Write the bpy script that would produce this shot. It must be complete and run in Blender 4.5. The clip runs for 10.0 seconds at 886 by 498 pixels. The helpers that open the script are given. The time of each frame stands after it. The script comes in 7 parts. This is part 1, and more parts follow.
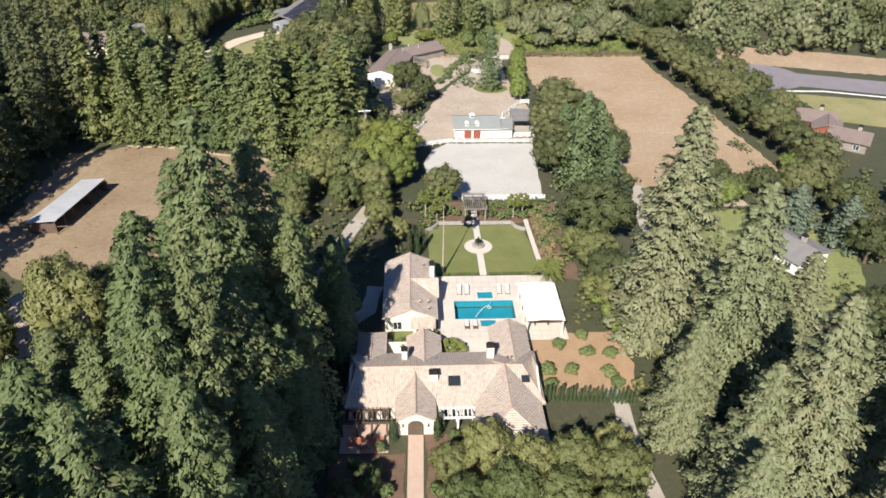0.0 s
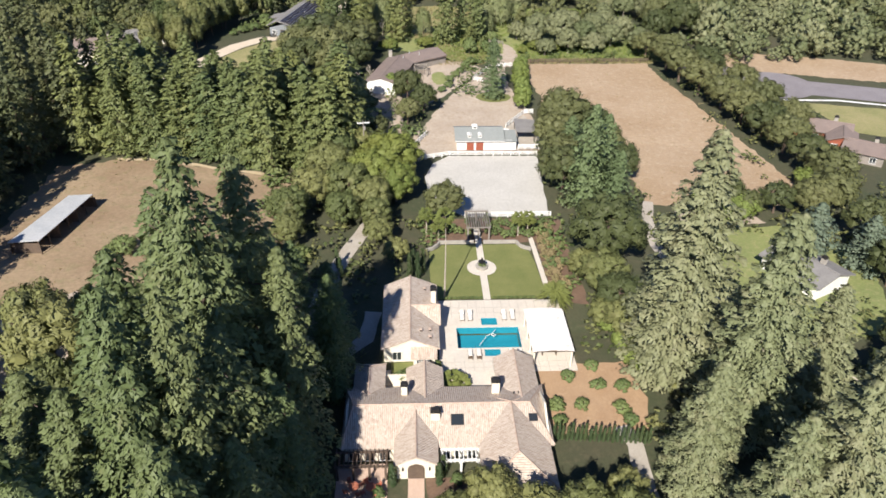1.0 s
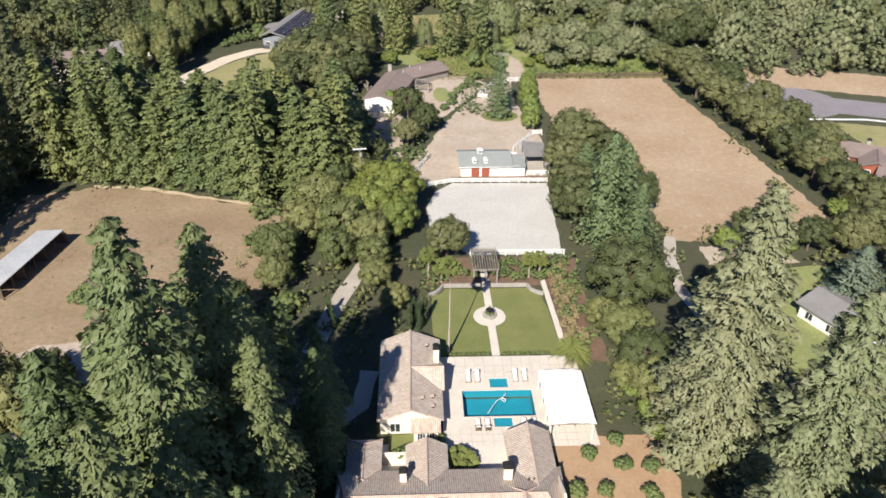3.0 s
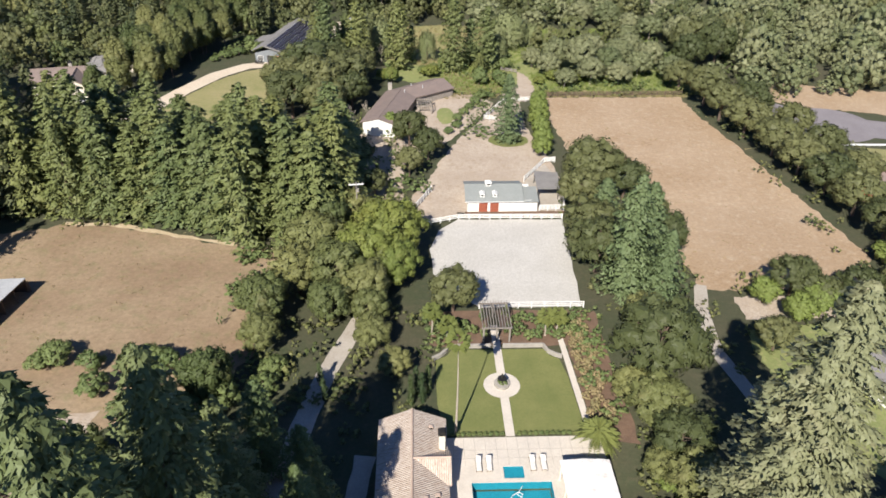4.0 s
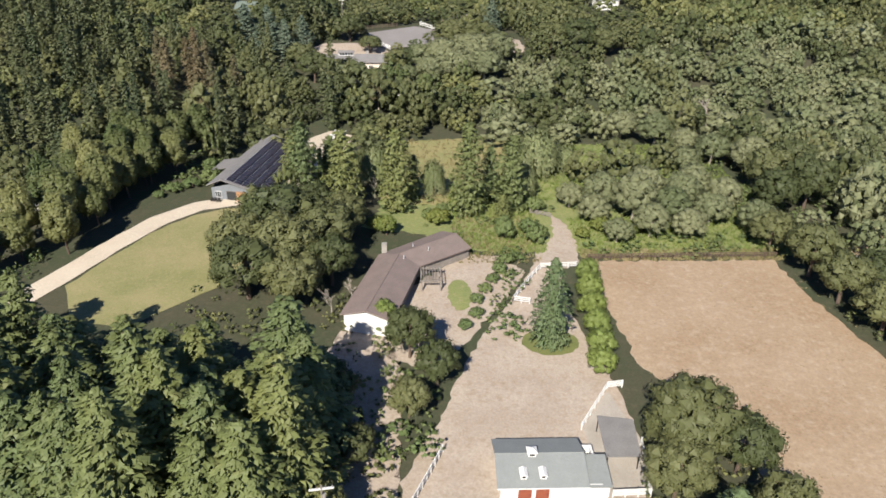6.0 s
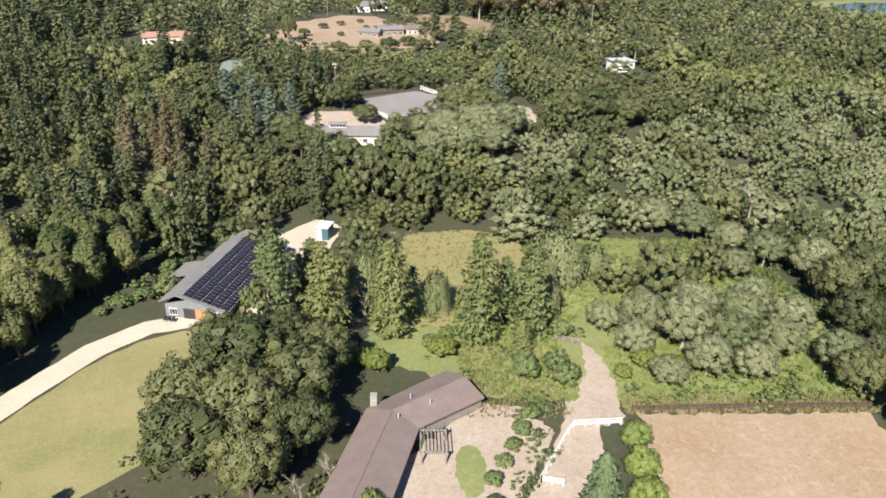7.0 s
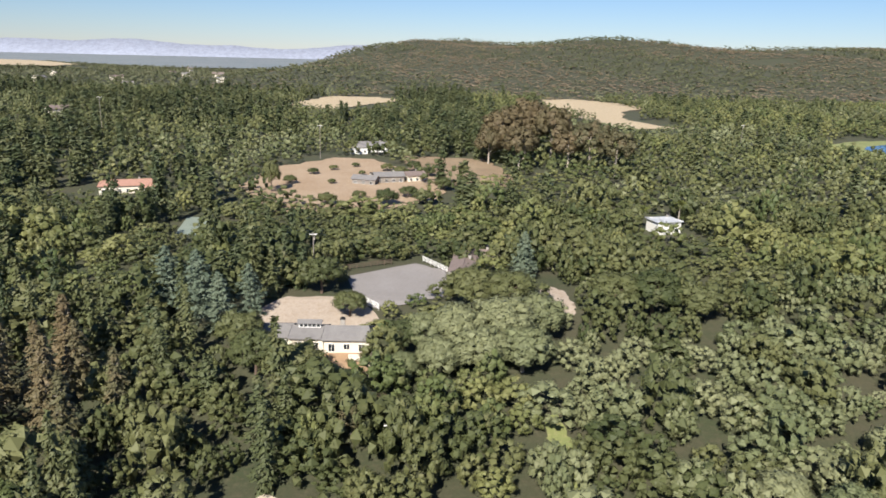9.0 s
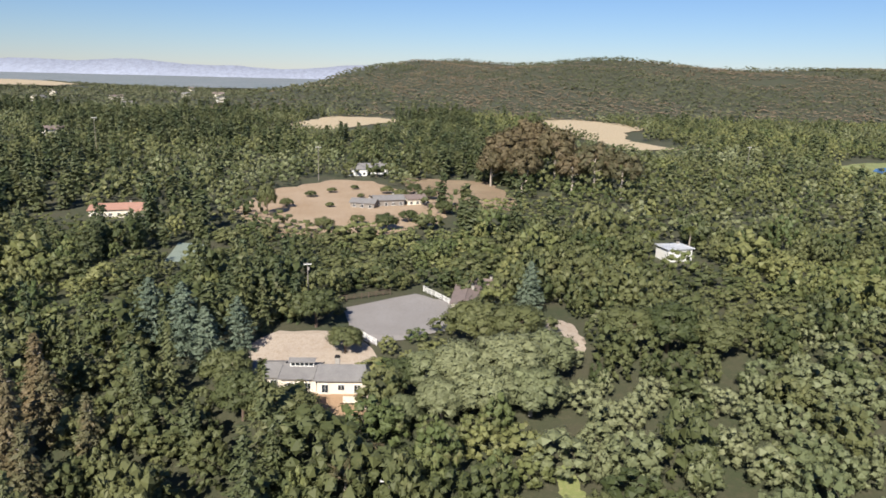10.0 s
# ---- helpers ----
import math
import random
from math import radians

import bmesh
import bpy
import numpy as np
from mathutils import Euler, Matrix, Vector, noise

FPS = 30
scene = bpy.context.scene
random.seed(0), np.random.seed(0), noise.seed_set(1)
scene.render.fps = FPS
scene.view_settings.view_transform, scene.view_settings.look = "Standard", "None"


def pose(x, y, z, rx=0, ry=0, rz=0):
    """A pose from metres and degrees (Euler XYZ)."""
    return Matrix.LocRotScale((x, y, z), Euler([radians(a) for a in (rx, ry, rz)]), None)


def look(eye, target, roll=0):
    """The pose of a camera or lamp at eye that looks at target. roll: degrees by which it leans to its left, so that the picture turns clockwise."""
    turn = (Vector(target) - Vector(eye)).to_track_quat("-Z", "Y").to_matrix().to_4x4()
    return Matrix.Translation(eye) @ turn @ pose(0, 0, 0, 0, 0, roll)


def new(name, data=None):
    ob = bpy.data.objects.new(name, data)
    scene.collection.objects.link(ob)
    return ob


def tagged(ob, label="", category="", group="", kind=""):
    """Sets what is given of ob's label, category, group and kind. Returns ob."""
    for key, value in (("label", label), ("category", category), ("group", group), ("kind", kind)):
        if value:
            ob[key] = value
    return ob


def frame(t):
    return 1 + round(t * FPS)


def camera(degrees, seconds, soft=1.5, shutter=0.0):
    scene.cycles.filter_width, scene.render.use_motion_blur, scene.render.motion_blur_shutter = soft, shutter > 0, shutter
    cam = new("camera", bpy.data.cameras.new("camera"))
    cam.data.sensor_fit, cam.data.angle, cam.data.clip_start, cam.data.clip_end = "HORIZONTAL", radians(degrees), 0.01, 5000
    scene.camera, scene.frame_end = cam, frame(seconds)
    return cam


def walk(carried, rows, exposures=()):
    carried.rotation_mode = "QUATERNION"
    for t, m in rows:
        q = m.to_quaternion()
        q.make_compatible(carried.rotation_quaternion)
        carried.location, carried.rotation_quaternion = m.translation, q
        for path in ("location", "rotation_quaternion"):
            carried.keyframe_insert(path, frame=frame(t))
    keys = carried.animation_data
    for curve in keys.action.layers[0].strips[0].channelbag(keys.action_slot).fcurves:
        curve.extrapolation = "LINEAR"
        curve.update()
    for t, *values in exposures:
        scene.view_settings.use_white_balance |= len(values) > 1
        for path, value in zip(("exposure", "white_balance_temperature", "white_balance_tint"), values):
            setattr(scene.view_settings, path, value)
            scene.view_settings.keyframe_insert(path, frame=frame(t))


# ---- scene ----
cam = camera(63.5, 10.0, soft=1.7)
UNIT = 0.78
METRES, EYE, TILT, LEAN, TURN = 240.0 * UNIT, 81.84 * UNIT, 2.9, 0.0, -2.6
ROWS = [
    (0.0, 0.0, 0.0, 0.0, 0.37, -35.14, -0.53),
    (0.5, -0.0007, 0.0172, -0.0005, 0.4, -35.17, -0.53),
    (1.0, -0.0014, 0.0342, -0.0013, 0.42, -35.17, -0.54),
    (1.5, -0.002, 0.0509, -0.0021, 0.44, -35.18, -0.55),
    (2.0, -0.0027, 0.0673, -0.0031, 0.45, -35.18, -0.55),
    (2.75, -0.0038, 0.0929, -0.0048, 0.48, -35.21, -0.555),
    (3.4, -0.0048, 0.1151, -0.0064, 0.505, -35.235, -0.56),
    (3.5, -0.005, 0.1185, -0.0067, 0.51, -35.24, -0.56),
    (3.6, -0.0057, 0.1308, -0.0072, 0.53, -35.25, -0.57),
    (4.0, -0.0087, 0.1809, -0.0094, 0.6, -35.29, -0.6),
    (4.5, -0.012, 0.2431, -0.0124, 0.69, -35.21, -0.62),
    (5.0, -0.0164, 0.3142, -0.0152, 0.73, -33.82, -0.68),
    (5.5, -0.0201, 0.3905, -0.0175, 0.74, -32.45, -0.73),
    (7.0, -0.031, 0.6336, -0.0241, 0.83, -27.83, -1.05),
    (7.5, -0.0351, 0.7198, -0.0274, 0.88, -25.41, -1.16),
    (8.0, -0.0399, 0.8117, -0.0315, 0.94, -22.33, -1.26),
    (8.4, -0.0438, 0.8912, -0.0339, 0.98, -19.83, -1.315),
    (8.5, -0.0448, 0.9114, -0.0345, 0.99, -19.22, -1.33),
    (8.6, -0.0452, 0.9245, -0.0347, 0.99, -18.82, -1.34),
    (9.0, -0.0464, 0.9458, -0.0353, 0.99, -18.2, -1.38),
    (9.5, -0.0475, 0.9718, -0.0361, 1.02, -17.43, -1.4),
    (10.0, -0.0489, 0.998, -0.0368, 1.04, -16.69, -1.44),
]
walk(cam, [(t, pose(0, 0, EYE, TILT, LEAN, TURN) @ pose(METRES * x, METRES * y, METRES * z, 90 + pitch, roll, yaw)) for t, x, y, z, yaw, pitch, roll in ROWS], [(0.0, 0.78), (4.5, 0.68), (5.0, 0.6), (5.5, 0.57), (7.0, 0.92), (7.8, 1.07), (8.8, 0.78), (10.0, 0.66)])

# ---- world and sun ----
SUN_ELEVATION = 39.5
SUN_WAY = Vector((0.335, 0.94, -math.tan(radians(SUN_ELEVATION))))
world = bpy.data.worlds.new("world")
scene.world = world
world.use_nodes = True
wn = world.node_tree
sky = wn.nodes.new("ShaderNodeTexSky")
sky.sky_type, sky.sun_disc = "NISHITA", False
sky.sun_elevation, sky.sun_rotation = radians(SUN_ELEVATION), math.pi + 0.342
sky.air_density, sky.dust_density, sky.ozone_density = 1.0, 0.0, 7.0
wn.nodes["Background"].inputs["Strength"].default_value = 0.051
tone = wn.nodes.new("ShaderNodeMix")
tone.data_type, tone.blend_type = "RGBA", "MULTIPLY"
tone.inputs["Factor"].default_value = 1.0
tone.inputs["B"].default_value = (1.02, 1.06, 1.24, 1)
wn.links.new(sky.outputs[0], tone.inputs["A"])
wn.links.new(tone.outputs["Result"], wn.nodes["Background"].inputs["Color"])
sun = new("sun", bpy.data.lights.new("sun", "SUN"))
sun.data.energy, sun.data.angle, sun.data.color = 5.0, radians(0.55), (1.0, 0.94, 0.85)
sun.matrix_world = look((0, 0, 300), Vector((0, 0, 300)) + SUN_WAY)

# ---- materials ----


def noise_node(nt, coord, scale, detail=4.0, rough=0.6):
    n = nt.nodes.new("ShaderNodeTexNoise")
    n.inputs["Scale"].default_value, n.inputs["Detail"].default_value, n.inputs["Roughness"].default_value = scale, detail, rough
    nt.links.new(coord, n.inputs["Vector"])
    return n.outputs["Fac"]


def mix_node(nt, fac, a, b, low=0.35, high=0.65):
    """Colours a and b by a factor stretched from low to high."""
    ramp = nt.nodes.new("ShaderNodeMapRange")
    ramp.inputs["From Min"].default_value, ramp.inputs["From Max"].default_value = low, high
    nt.links.new(fac, ramp.inputs["Value"])
    m = nt.nodes.new("ShaderNodeMix")
    m.data_type = "RGBA"
    nt.links.new(ramp.outputs[0], m.inputs["Factor"])
    for socket, value in ((m.inputs["A"], a), (m.inputs["B"], b)):
        if isinstance(value, tuple):
            socket.default_value = (*value, 1)
        else:
            nt.links.new(value, socket)
    return m.outputs["Result"]


def blank(name):
    m = bpy.data.materials.new(name)
    m.use_nodes = True
    nt = m.node_tree
    return m, nt, nt.nodes["Principled BSDF"], nt.nodes.new("ShaderNodeTexCoord").outputs["Object"]


def bump(nt, bsdf, height, strength, distance):
    b = nt.nodes.new("ShaderNodeBump")
    b.inputs["Strength"].default_value, b.inputs["Distance"].default_value = strength, distance
    nt.links.new(height, b.inputs["Height"])
    nt.links.new(b.outputs[0], bsdf.inputs["Normal"])


def surface(name, a, b, c=None, big=0.15, fine=2.0, rough=0.9, relief=0.3, depth=0.1, metal=0.0):
    """A weathered surface: a and b mixed in large patches, c in fine spots."""
    m, nt, bsdf, co = blank(name)
    col = mix_node(nt, noise_node(nt, co, big), a, b)
    f = noise_node(nt, co, fine, 6.0, 0.7)
    if c:
        col = mix_node(nt, f, col, c, 0.5, 0.8)
    grain = nt.nodes.new("ShaderNodeMix")
    grain.data_type, grain.blend_type = "RGBA", "MULTIPLY"
    grain.inputs["Factor"].default_value = 1.0
    nt.links.new(col, grain.inputs["A"])
    nt.links.new(mix_node(nt, noise_node(nt, co, fine * 2.3 + big * 3, 5.0, 0.8), (0.78, 0.77, 0.76), (1.2, 1.2, 1.2), 0.3, 0.7), grain.inputs["B"])
    nt.links.new(grain.outputs["Result"], bsdf.inputs["Base Color"])
    bsdf.inputs["Roughness"].default_value, bsdf.inputs["Metallic"].default_value = rough, metal
    if relief:
        bump(nt, bsdf, f, relief, depth)
    return m


def foliage(name, a, b, c, spots=0.55, vary=0.55):
    """Leaves: a to b from tree to tree, c in patches over the crown, uneven from leaf to leaf."""
    m, nt, bsdf, co = blank(name)
    info = nt.nodes.new("ShaderNodeObjectInfo")
    tint = nt.nodes.new("ShaderNodeAttribute")
    tint.attribute_name = "tint"
    add = nt.nodes.new("ShaderNodeMath")
    add.operation = "ADD"
    nt.links.new(info.outputs["Random"], add.inputs[0])
    nt.links.new(tint.outputs["Fac"], add.inputs[1])
    frac = nt.nodes.new("ShaderNodeMath")
    frac.operation = "FRACT"
    nt.links.new(add.outputs[0], frac.inputs[0])
    col = mix_node(nt, frac.outputs[0], a, b, 0.0, 1.0)
    geo = nt.nodes.new("ShaderNodeNewGeometry")
    col = mix_node(nt, noise_node(nt, co, 0.2, 3.0), col, c, spots, spots + 0.3)
    dark = nt.nodes.new("ShaderNodeMix")
    dark.data_type, dark.blend_type = "RGBA", "MULTIPLY"
    dark.inputs["Factor"].default_value = 1.0
    nt.links.new(col, dark.inputs["A"])
    nt.links.new(mix_node(nt, geo.outputs["Random Per Island"], tuple(1 - 0.22 * vary for _ in range(3)), tuple(1 + 0.22 * vary for _ in range(3)), 0.0, 1.0), dark.inputs["B"])
    nt.links.new(dark.outputs["Result"], bsdf.inputs["Base Color"])
    bsdf.inputs["Roughness"].default_value = 0.62
    bsdf.inputs["Specular IOR Level"].default_value = 0.3
    through_leaf = nt.nodes.new("ShaderNodeBsdfTranslucent")
    nt.links.new(dark.outputs["Result"], through_leaf.inputs["Color"])
    both = nt.nodes.new("ShaderNodeMixShader")
    both.inputs[0].default_value = 0.12
    nt.links.new(bsdf.outputs[0], both.inputs[1])
    nt.links.new(through_leaf.outputs[0], both.inputs[2])
    nt.links.new(both.outputs[0], nt.nodes["Material Output"].inputs["Surface"])
    return m


def roof_tiles(name, a, b, c, axis, pitch=0.3):
    """Rows of barrel tiles, whose ribs repeat along one axis."""
    m, nt, bsdf, co = blank(name)
    stretch = nt.nodes.new("ShaderNodeMapping")
    stretch.inputs["Scale"].default_value = (3.2, 0.9, 1.2) if axis == 0 else (0.9, 3.2, 1.2)
    nt.links.new(co, stretch.inputs["Vector"])
    col = mix_node(nt, noise_node(nt, co, 0.45), a, b, 0.3, 0.7)
    col = mix_node(nt, noise_node(nt, stretch.outputs[0], 1.1, 4.0, 0.8), col, c, 0.44, 0.68)
    col = mix_node(nt, noise_node(nt, co, 1.7, 4.0, 0.8), col, (0.68, 0.62, 0.55), 0.56, 0.75)
    nt.links.new(col, bsdf.inputs["Base Color"])
    w = nt.nodes.new("ShaderNodeTexWave")
    w.wave_type, w.bands_direction = "BANDS", "X" if axis == 0 else "Y"
    w.inputs["Scale"].default_value = 0.314 / pitch
    w.inputs["Distortion"].default_value = 0.8
    nt.links.new(co, w.inputs["Vector"])
    bsdf.inputs["Roughness"].default_value = 0.9
    bump(nt, bsdf, w.outputs["Fac"], 0.6, 0.09)
    return m


FOREST_FLOOR = surface("forest_floor", (0.065, 0.062, 0.034), (0.045, 0.056, 0.024), (0.095, 0.082, 0.047), 0.06, 0.7, depth=0.3)
DRY_GRASS = surface("dry_grass", (0.375, 0.277, 0.185), (0.315, 0.220, 0.135), (0.445, 0.358, 0.258), 0.045, 0.6, depth=0.15)
PADDOCK = surface("paddock_grass", (0.235, 0.162, 0.100), (0.300, 0.222, 0.140), (0.190, 0.172, 0.084), 0.05, 0.35, depth=0.2)
STRAW = surface("straw", (0.50, 0.41, 0.28), (0.42, 0.33, 0.2), (0.36, 0.26, 0.15), 0.4, 2.0)
LAWN = surface("lawn", (0.135, 0.152, 0.045), (0.175, 0.182, 0.060), (0.110, 0.130, 0.037), 0.2, 3.0, depth=0.05)
OVAL_LAWN = surface("oval_lawn", (0.280, 0.250, 0.115), (0.200, 0.200, 0.075), (0.330, 0.270, 0.150), 0.09, 1.2, depth=0.05)
MEADOW = surface("meadow", (0.225, 0.245, 0.085), (0.165, 0.195, 0.068), (0.325, 0.280, 0.145), 0.08, 0.9, depth=0.3)
GOLD_MEADOW = surface("gold_meadow", (0.28, 0.24, 0.10), (0.22, 0.23, 0.085), (0.34, 0.26, 0.14), 0.1, 0.9, depth=0.3)
SAND = surface("arena_sand", (0.455, 0.435, 0.400), (0.500, 0.480, 0.445), (0.420, 0.395, 0.360), 0.12, 1.2, depth=0.03)
TAN_DIRT = surface("tan_dirt", (0.37, 0.30, 0.235), (0.43, 0.36, 0.29), (0.30, 0.225, 0.15), 0.12, 0.8, depth=0.06)
GRAVEL = surface("gravel", (0.40, 0.36, 0.31), (0.34, 0.30, 0.25), (0.46, 0.42, 0.37), 0.2, 3.0, depth=0.04)
ORANGE_DIRT = surface("orange_dirt", (0.370, 0.245, 0.145), (0.320, 0.205, 0.120), (0.420, 0.300, 0.195), 0.3, 2.0, depth=0.06)
CREAM_DRIVE = surface("cream_drive", (0.580, 0.495, 0.385), (0.530, 0.445, 0.345), (0.620, 0.550, 0.445), 0.15, 1.5, depth=0.03)
ASPHALT = surface("asphalt", (0.20, 0.18, 0.19), (0.23, 0.21, 0.22), (0.17, 0.155, 0.16), 0.2, 3.0, depth=0.02)
DECK_STONE = surface("deck_stone", (0.588, 0.530, 0.459), (0.529, 0.477, 0.414), (0.627, 0.594, 0.526), 0.3, 2.5, 0.8, depth=0.03)
PINK_PAVING = surface("pink_paving", (0.52, 0.38, 0.30), (0.47, 0.34, 0.27), (0.57, 0.45, 0.37), 0.5, 3.0, 0.85, depth=0.03)
STUCCO = surface("cream_stucco", (0.72, 0.66, 0.55), (0.68, 0.61, 0.50), (0.75, 0.70, 0.60), 0.4, 4.0, 0.9, depth=0.02)
WHITE_PAINT = surface("white_paint", (0.78, 0.77, 0.74), (0.72, 0.71, 0.68), None, 0.5, 5.0, 0.6, 0.1, 0.01)
CANVAS = surface("white_canvas", (0.82, 0.80, 0.77), (0.76, 0.73, 0.70), (0.66, 0.55, 0.48), 0.25, 0.9, 0.85, depth=0.05)
TILE_X = roof_tiles("clay_tiles_across", (0.477, 0.392, 0.324), (0.540, 0.459, 0.387), (0.333, 0.243, 0.189), 0)
TILE_Y = roof_tiles("clay_tiles_along", (0.477, 0.392, 0.324), (0.540, 0.459, 0.387), (0.333, 0.243, 0.189), 1)
RIDGE_TILE = surface("ridge_tile", (0.42, 0.31, 0.25), (0.50, 0.40, 0.33), (0.30, 0.2, 0.15), 1.0, 4.0)
SHINGLE_BROWN = surface("brown_shingle", (0.215, 0.165, 0.145), (0.18, 0.14, 0.125), (0.25, 0.20, 0.18), 0.4, 4.0, depth=0.04)
SHINGLE_GREY = surface("grey_shingle", (0.22, 0.21, 0.20), (0.18, 0.17, 0.165), (0.26, 0.25, 0.24), 0.4, 4.0, depth=0.04)
ROOF_GREEN = surface("green_grey_roofing", (0.225, 0.24, 0.232), (0.25, 0.265, 0.255), (0.19, 0.205, 0.2), 0.3, 3.0, 0.8, depth=0.02)
ROOF_METAL = surface("pale_metal_roofing", (0.62, 0.63, 0.64), (0.52, 0.54, 0.56), (0.68, 0.68, 0.68), 0.2, 1.0, 0.45, 0.1, 0.02, 0.3)
RED_WOOD = surface("red_brown_wood", (0.30, 0.085, 0.045), (0.25, 0.07, 0.04), (0.35, 0.12, 0.07), 1.0, 6.0, 0.7, depth=0.01)
DARK_WOOD = surface("dark_wood", (0.085, 0.06, 0.045), (0.12, 0.085, 0.06), (0.15, 0.11, 0.08), 1.0, 6.0, 0.8, depth=0.02)
GREY_WOOD = surface("grey_wood", (0.27, 0.24, 0.21), (0.21, 0.185, 0.16), (0.32, 0.29, 0.26), 1.0, 6.0, 0.85, depth=0.02)
BARK = surface("bark", (0.13, 0.09, 0.065), (0.09, 0.065, 0.05), (0.17, 0.13, 0.10), 0.6, 5.0, depth=0.06)
PALE_BARK = surface("pale_bark", (0.38, 0.33, 0.27), (0.30, 0.26, 0.21), (0.44, 0.39, 0.33), 0.6, 5.0, depth=0.04)
DARK_METAL = surface("dark_metal", (0.035, 0.033, 0.032), (0.05, 0.046, 0.044), None, 1.0, 6.0, 0.5, 0.1, 0.01, 0.5)
STONE = surface("grey_stone", (0.36, 0.33, 0.29), (0.28, 0.26, 0.23), (0.42, 0.39, 0.35), 0.8, 4.0, depth=0.04)
POOL_PLASTER = surface("pool_plaster", (0.014, 0.235, 0.315), (0.011, 0.205, 0.280), (0.020, 0.275, 0.355), 0.4, 3.0, 0.7, 0.05, 0.01)
MULCH = surface("mulch", (0.12, 0.075, 0.05), (0.16, 0.10, 0.065), (0.20, 0.14, 0.1), 0.5, 3.0, depth=0.06)
SALMON_TILE = surface("salmon_tile", (0.40, 0.22, 0.16), (0.36, 0.20, 0.15), (0.45, 0.28, 0.21), 0.3, 2.0)
TERRACOTTA = surface("terracotta", (0.46, 0.16, 0.09), (0.40, 0.13, 0.08), (0.52, 0.23, 0.14), 0.8, 4.0)
BLUE_GREY = surface("blue_grey_siding", (0.20, 0.22, 0.24), (0.17, 0.185, 0.20), None, 0.5, 4.0, 0.7)
COURT_GREEN = surface("court_green", (0.20, 0.24, 0.20), (0.23, 0.27, 0.22), None, 0.2, 2.0, 0.8, 0.05)
CUSHION = surface("cushion", (0.70, 0.67, 0.62), (0.62, 0.59, 0.55), None, 1.0, 6.0, 0.9, 0.1, 0.01)
TURQUOISE = surface("teal_paint", (0.05, 0.13, 0.16), (0.04, 0.11, 0.135), None, 1.0, 5.0, 0.5, 0.05, 0.01)

REDWOOD_LEAF = foliage("redwood_needles", (0.096, 0.133, 0.050), (0.141, 0.165, 0.067), (0.172, 0.170, 0.076), 0.58)
SUNNY_CONIFER = foliage("sunlit_conifer_needles", (0.173, 0.194, 0.096), (0.206, 0.212, 0.113), (0.234, 0.221, 0.126), 0.5)
GROVE_LEAF = foliage("grove_needles", (0.108, 0.142, 0.055), (0.170, 0.185, 0.060), (0.200, 0.190, 0.070), 0.55)
ARENA_LEAF = foliage("arena_conifer_needles", (0.112, 0.153, 0.066), (0.129, 0.170, 0.073), (0.153, 0.179, 0.080), 0.55)
CEDAR_LEAF = foliage("cedar_needles", (0.110, 0.145, 0.100), (0.140, 0.175, 0.115), (0.170, 0.190, 0.120), 0.55)
OAK_LEAF = foliage("oak_leaves", (0.056, 0.071, 0.026), (0.137, 0.142, 0.057), (0.166, 0.157, 0.069), 0.57)
WOOD_LEAF = foliage("woodland_leaves", (0.077, 0.102, 0.035), (0.190, 0.192, 0.071), (0.219, 0.196, 0.091), 0.55)
SAGE_LEAF = foliage("sage_leaves", (0.112, 0.134, 0.059), (0.212, 0.220, 0.114), (0.219, 0.220, 0.117), 0.55)
YELLOW_LEAF = foliage("yellowing_leaves", (0.170, 0.190, 0.045), (0.130, 0.165, 0.040), (0.220, 0.220, 0.055), 0.5)
LIME_LEAF = foliage("lime_leaves", (0.165, 0.205, 0.050), (0.140, 0.185, 0.048), (0.210, 0.240, 0.070), 0.5)
SHRUB_LEAF = foliage("shrub_leaves", (0.105, 0.147, 0.052), (0.152, 0.187, 0.066), (0.202, 0.211, 0.079), 0.55)
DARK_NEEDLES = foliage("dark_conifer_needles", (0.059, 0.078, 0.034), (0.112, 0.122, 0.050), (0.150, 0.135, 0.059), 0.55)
WILLOW_LEAF = foliage("willow_leaves", (0.170, 0.198, 0.082), (0.205, 0.225, 0.100), (0.260, 0.265, 0.135), 0.5)
CYPRESS_LEAF = foliage("cypress_needles", (0.038, 0.062, 0.024), (0.056, 0.079, 0.028), (0.073, 0.091, 0.034), 0.6)
EUCALYPT_LEAF = foliage("eucalyptus_leaves", (0.095, 0.090, 0.045), (0.135, 0.105, 0.055), (0.180, 0.130, 0.075), 0.5)
BROWN_LEAF = foliage("browned_needles", (0.150, 0.115, 0.058), (0.100, 0.105, 0.050), (0.200, 0.140, 0.080), 0.5)
PALM_LEAF = foliage("palm_fronds", (0.143, 0.169, 0.048), (0.177, 0.197, 0.058), (0.213, 0.213, 0.074), 0.55)
REED_LEAF = foliage("reed_leaves", (0.305, 0.230, 0.127), (0.223, 0.196, 0.092), (0.375, 0.287, 0.184), 0.5)


def glass(name, colour, rough):
    m, nt, bsdf, co = blank(name)
    bsdf.inputs["Base Color"].default_value = (*colour, 1)
    bsdf.inputs["Roughness"].default_value = rough
    bsdf.inputs["Specular IOR Level"].default_value = 0.7
    return m


WINDOW_GLASS = glass("window_glass", (0.025, 0.03, 0.035), 0.06)


def solar_cells():
    m, nt, bsdf, co = blank("solar_cells")
    nt.links.new(mix_node(nt, noise_node(nt, co, 0.6), (0.022, 0.020, 0.032), (0.035, 0.031, 0.045)), bsdf.inputs["Base Color"])
    bsdf.inputs["Roughness"].default_value = 0.25
    return m


SOLAR = solar_cells()


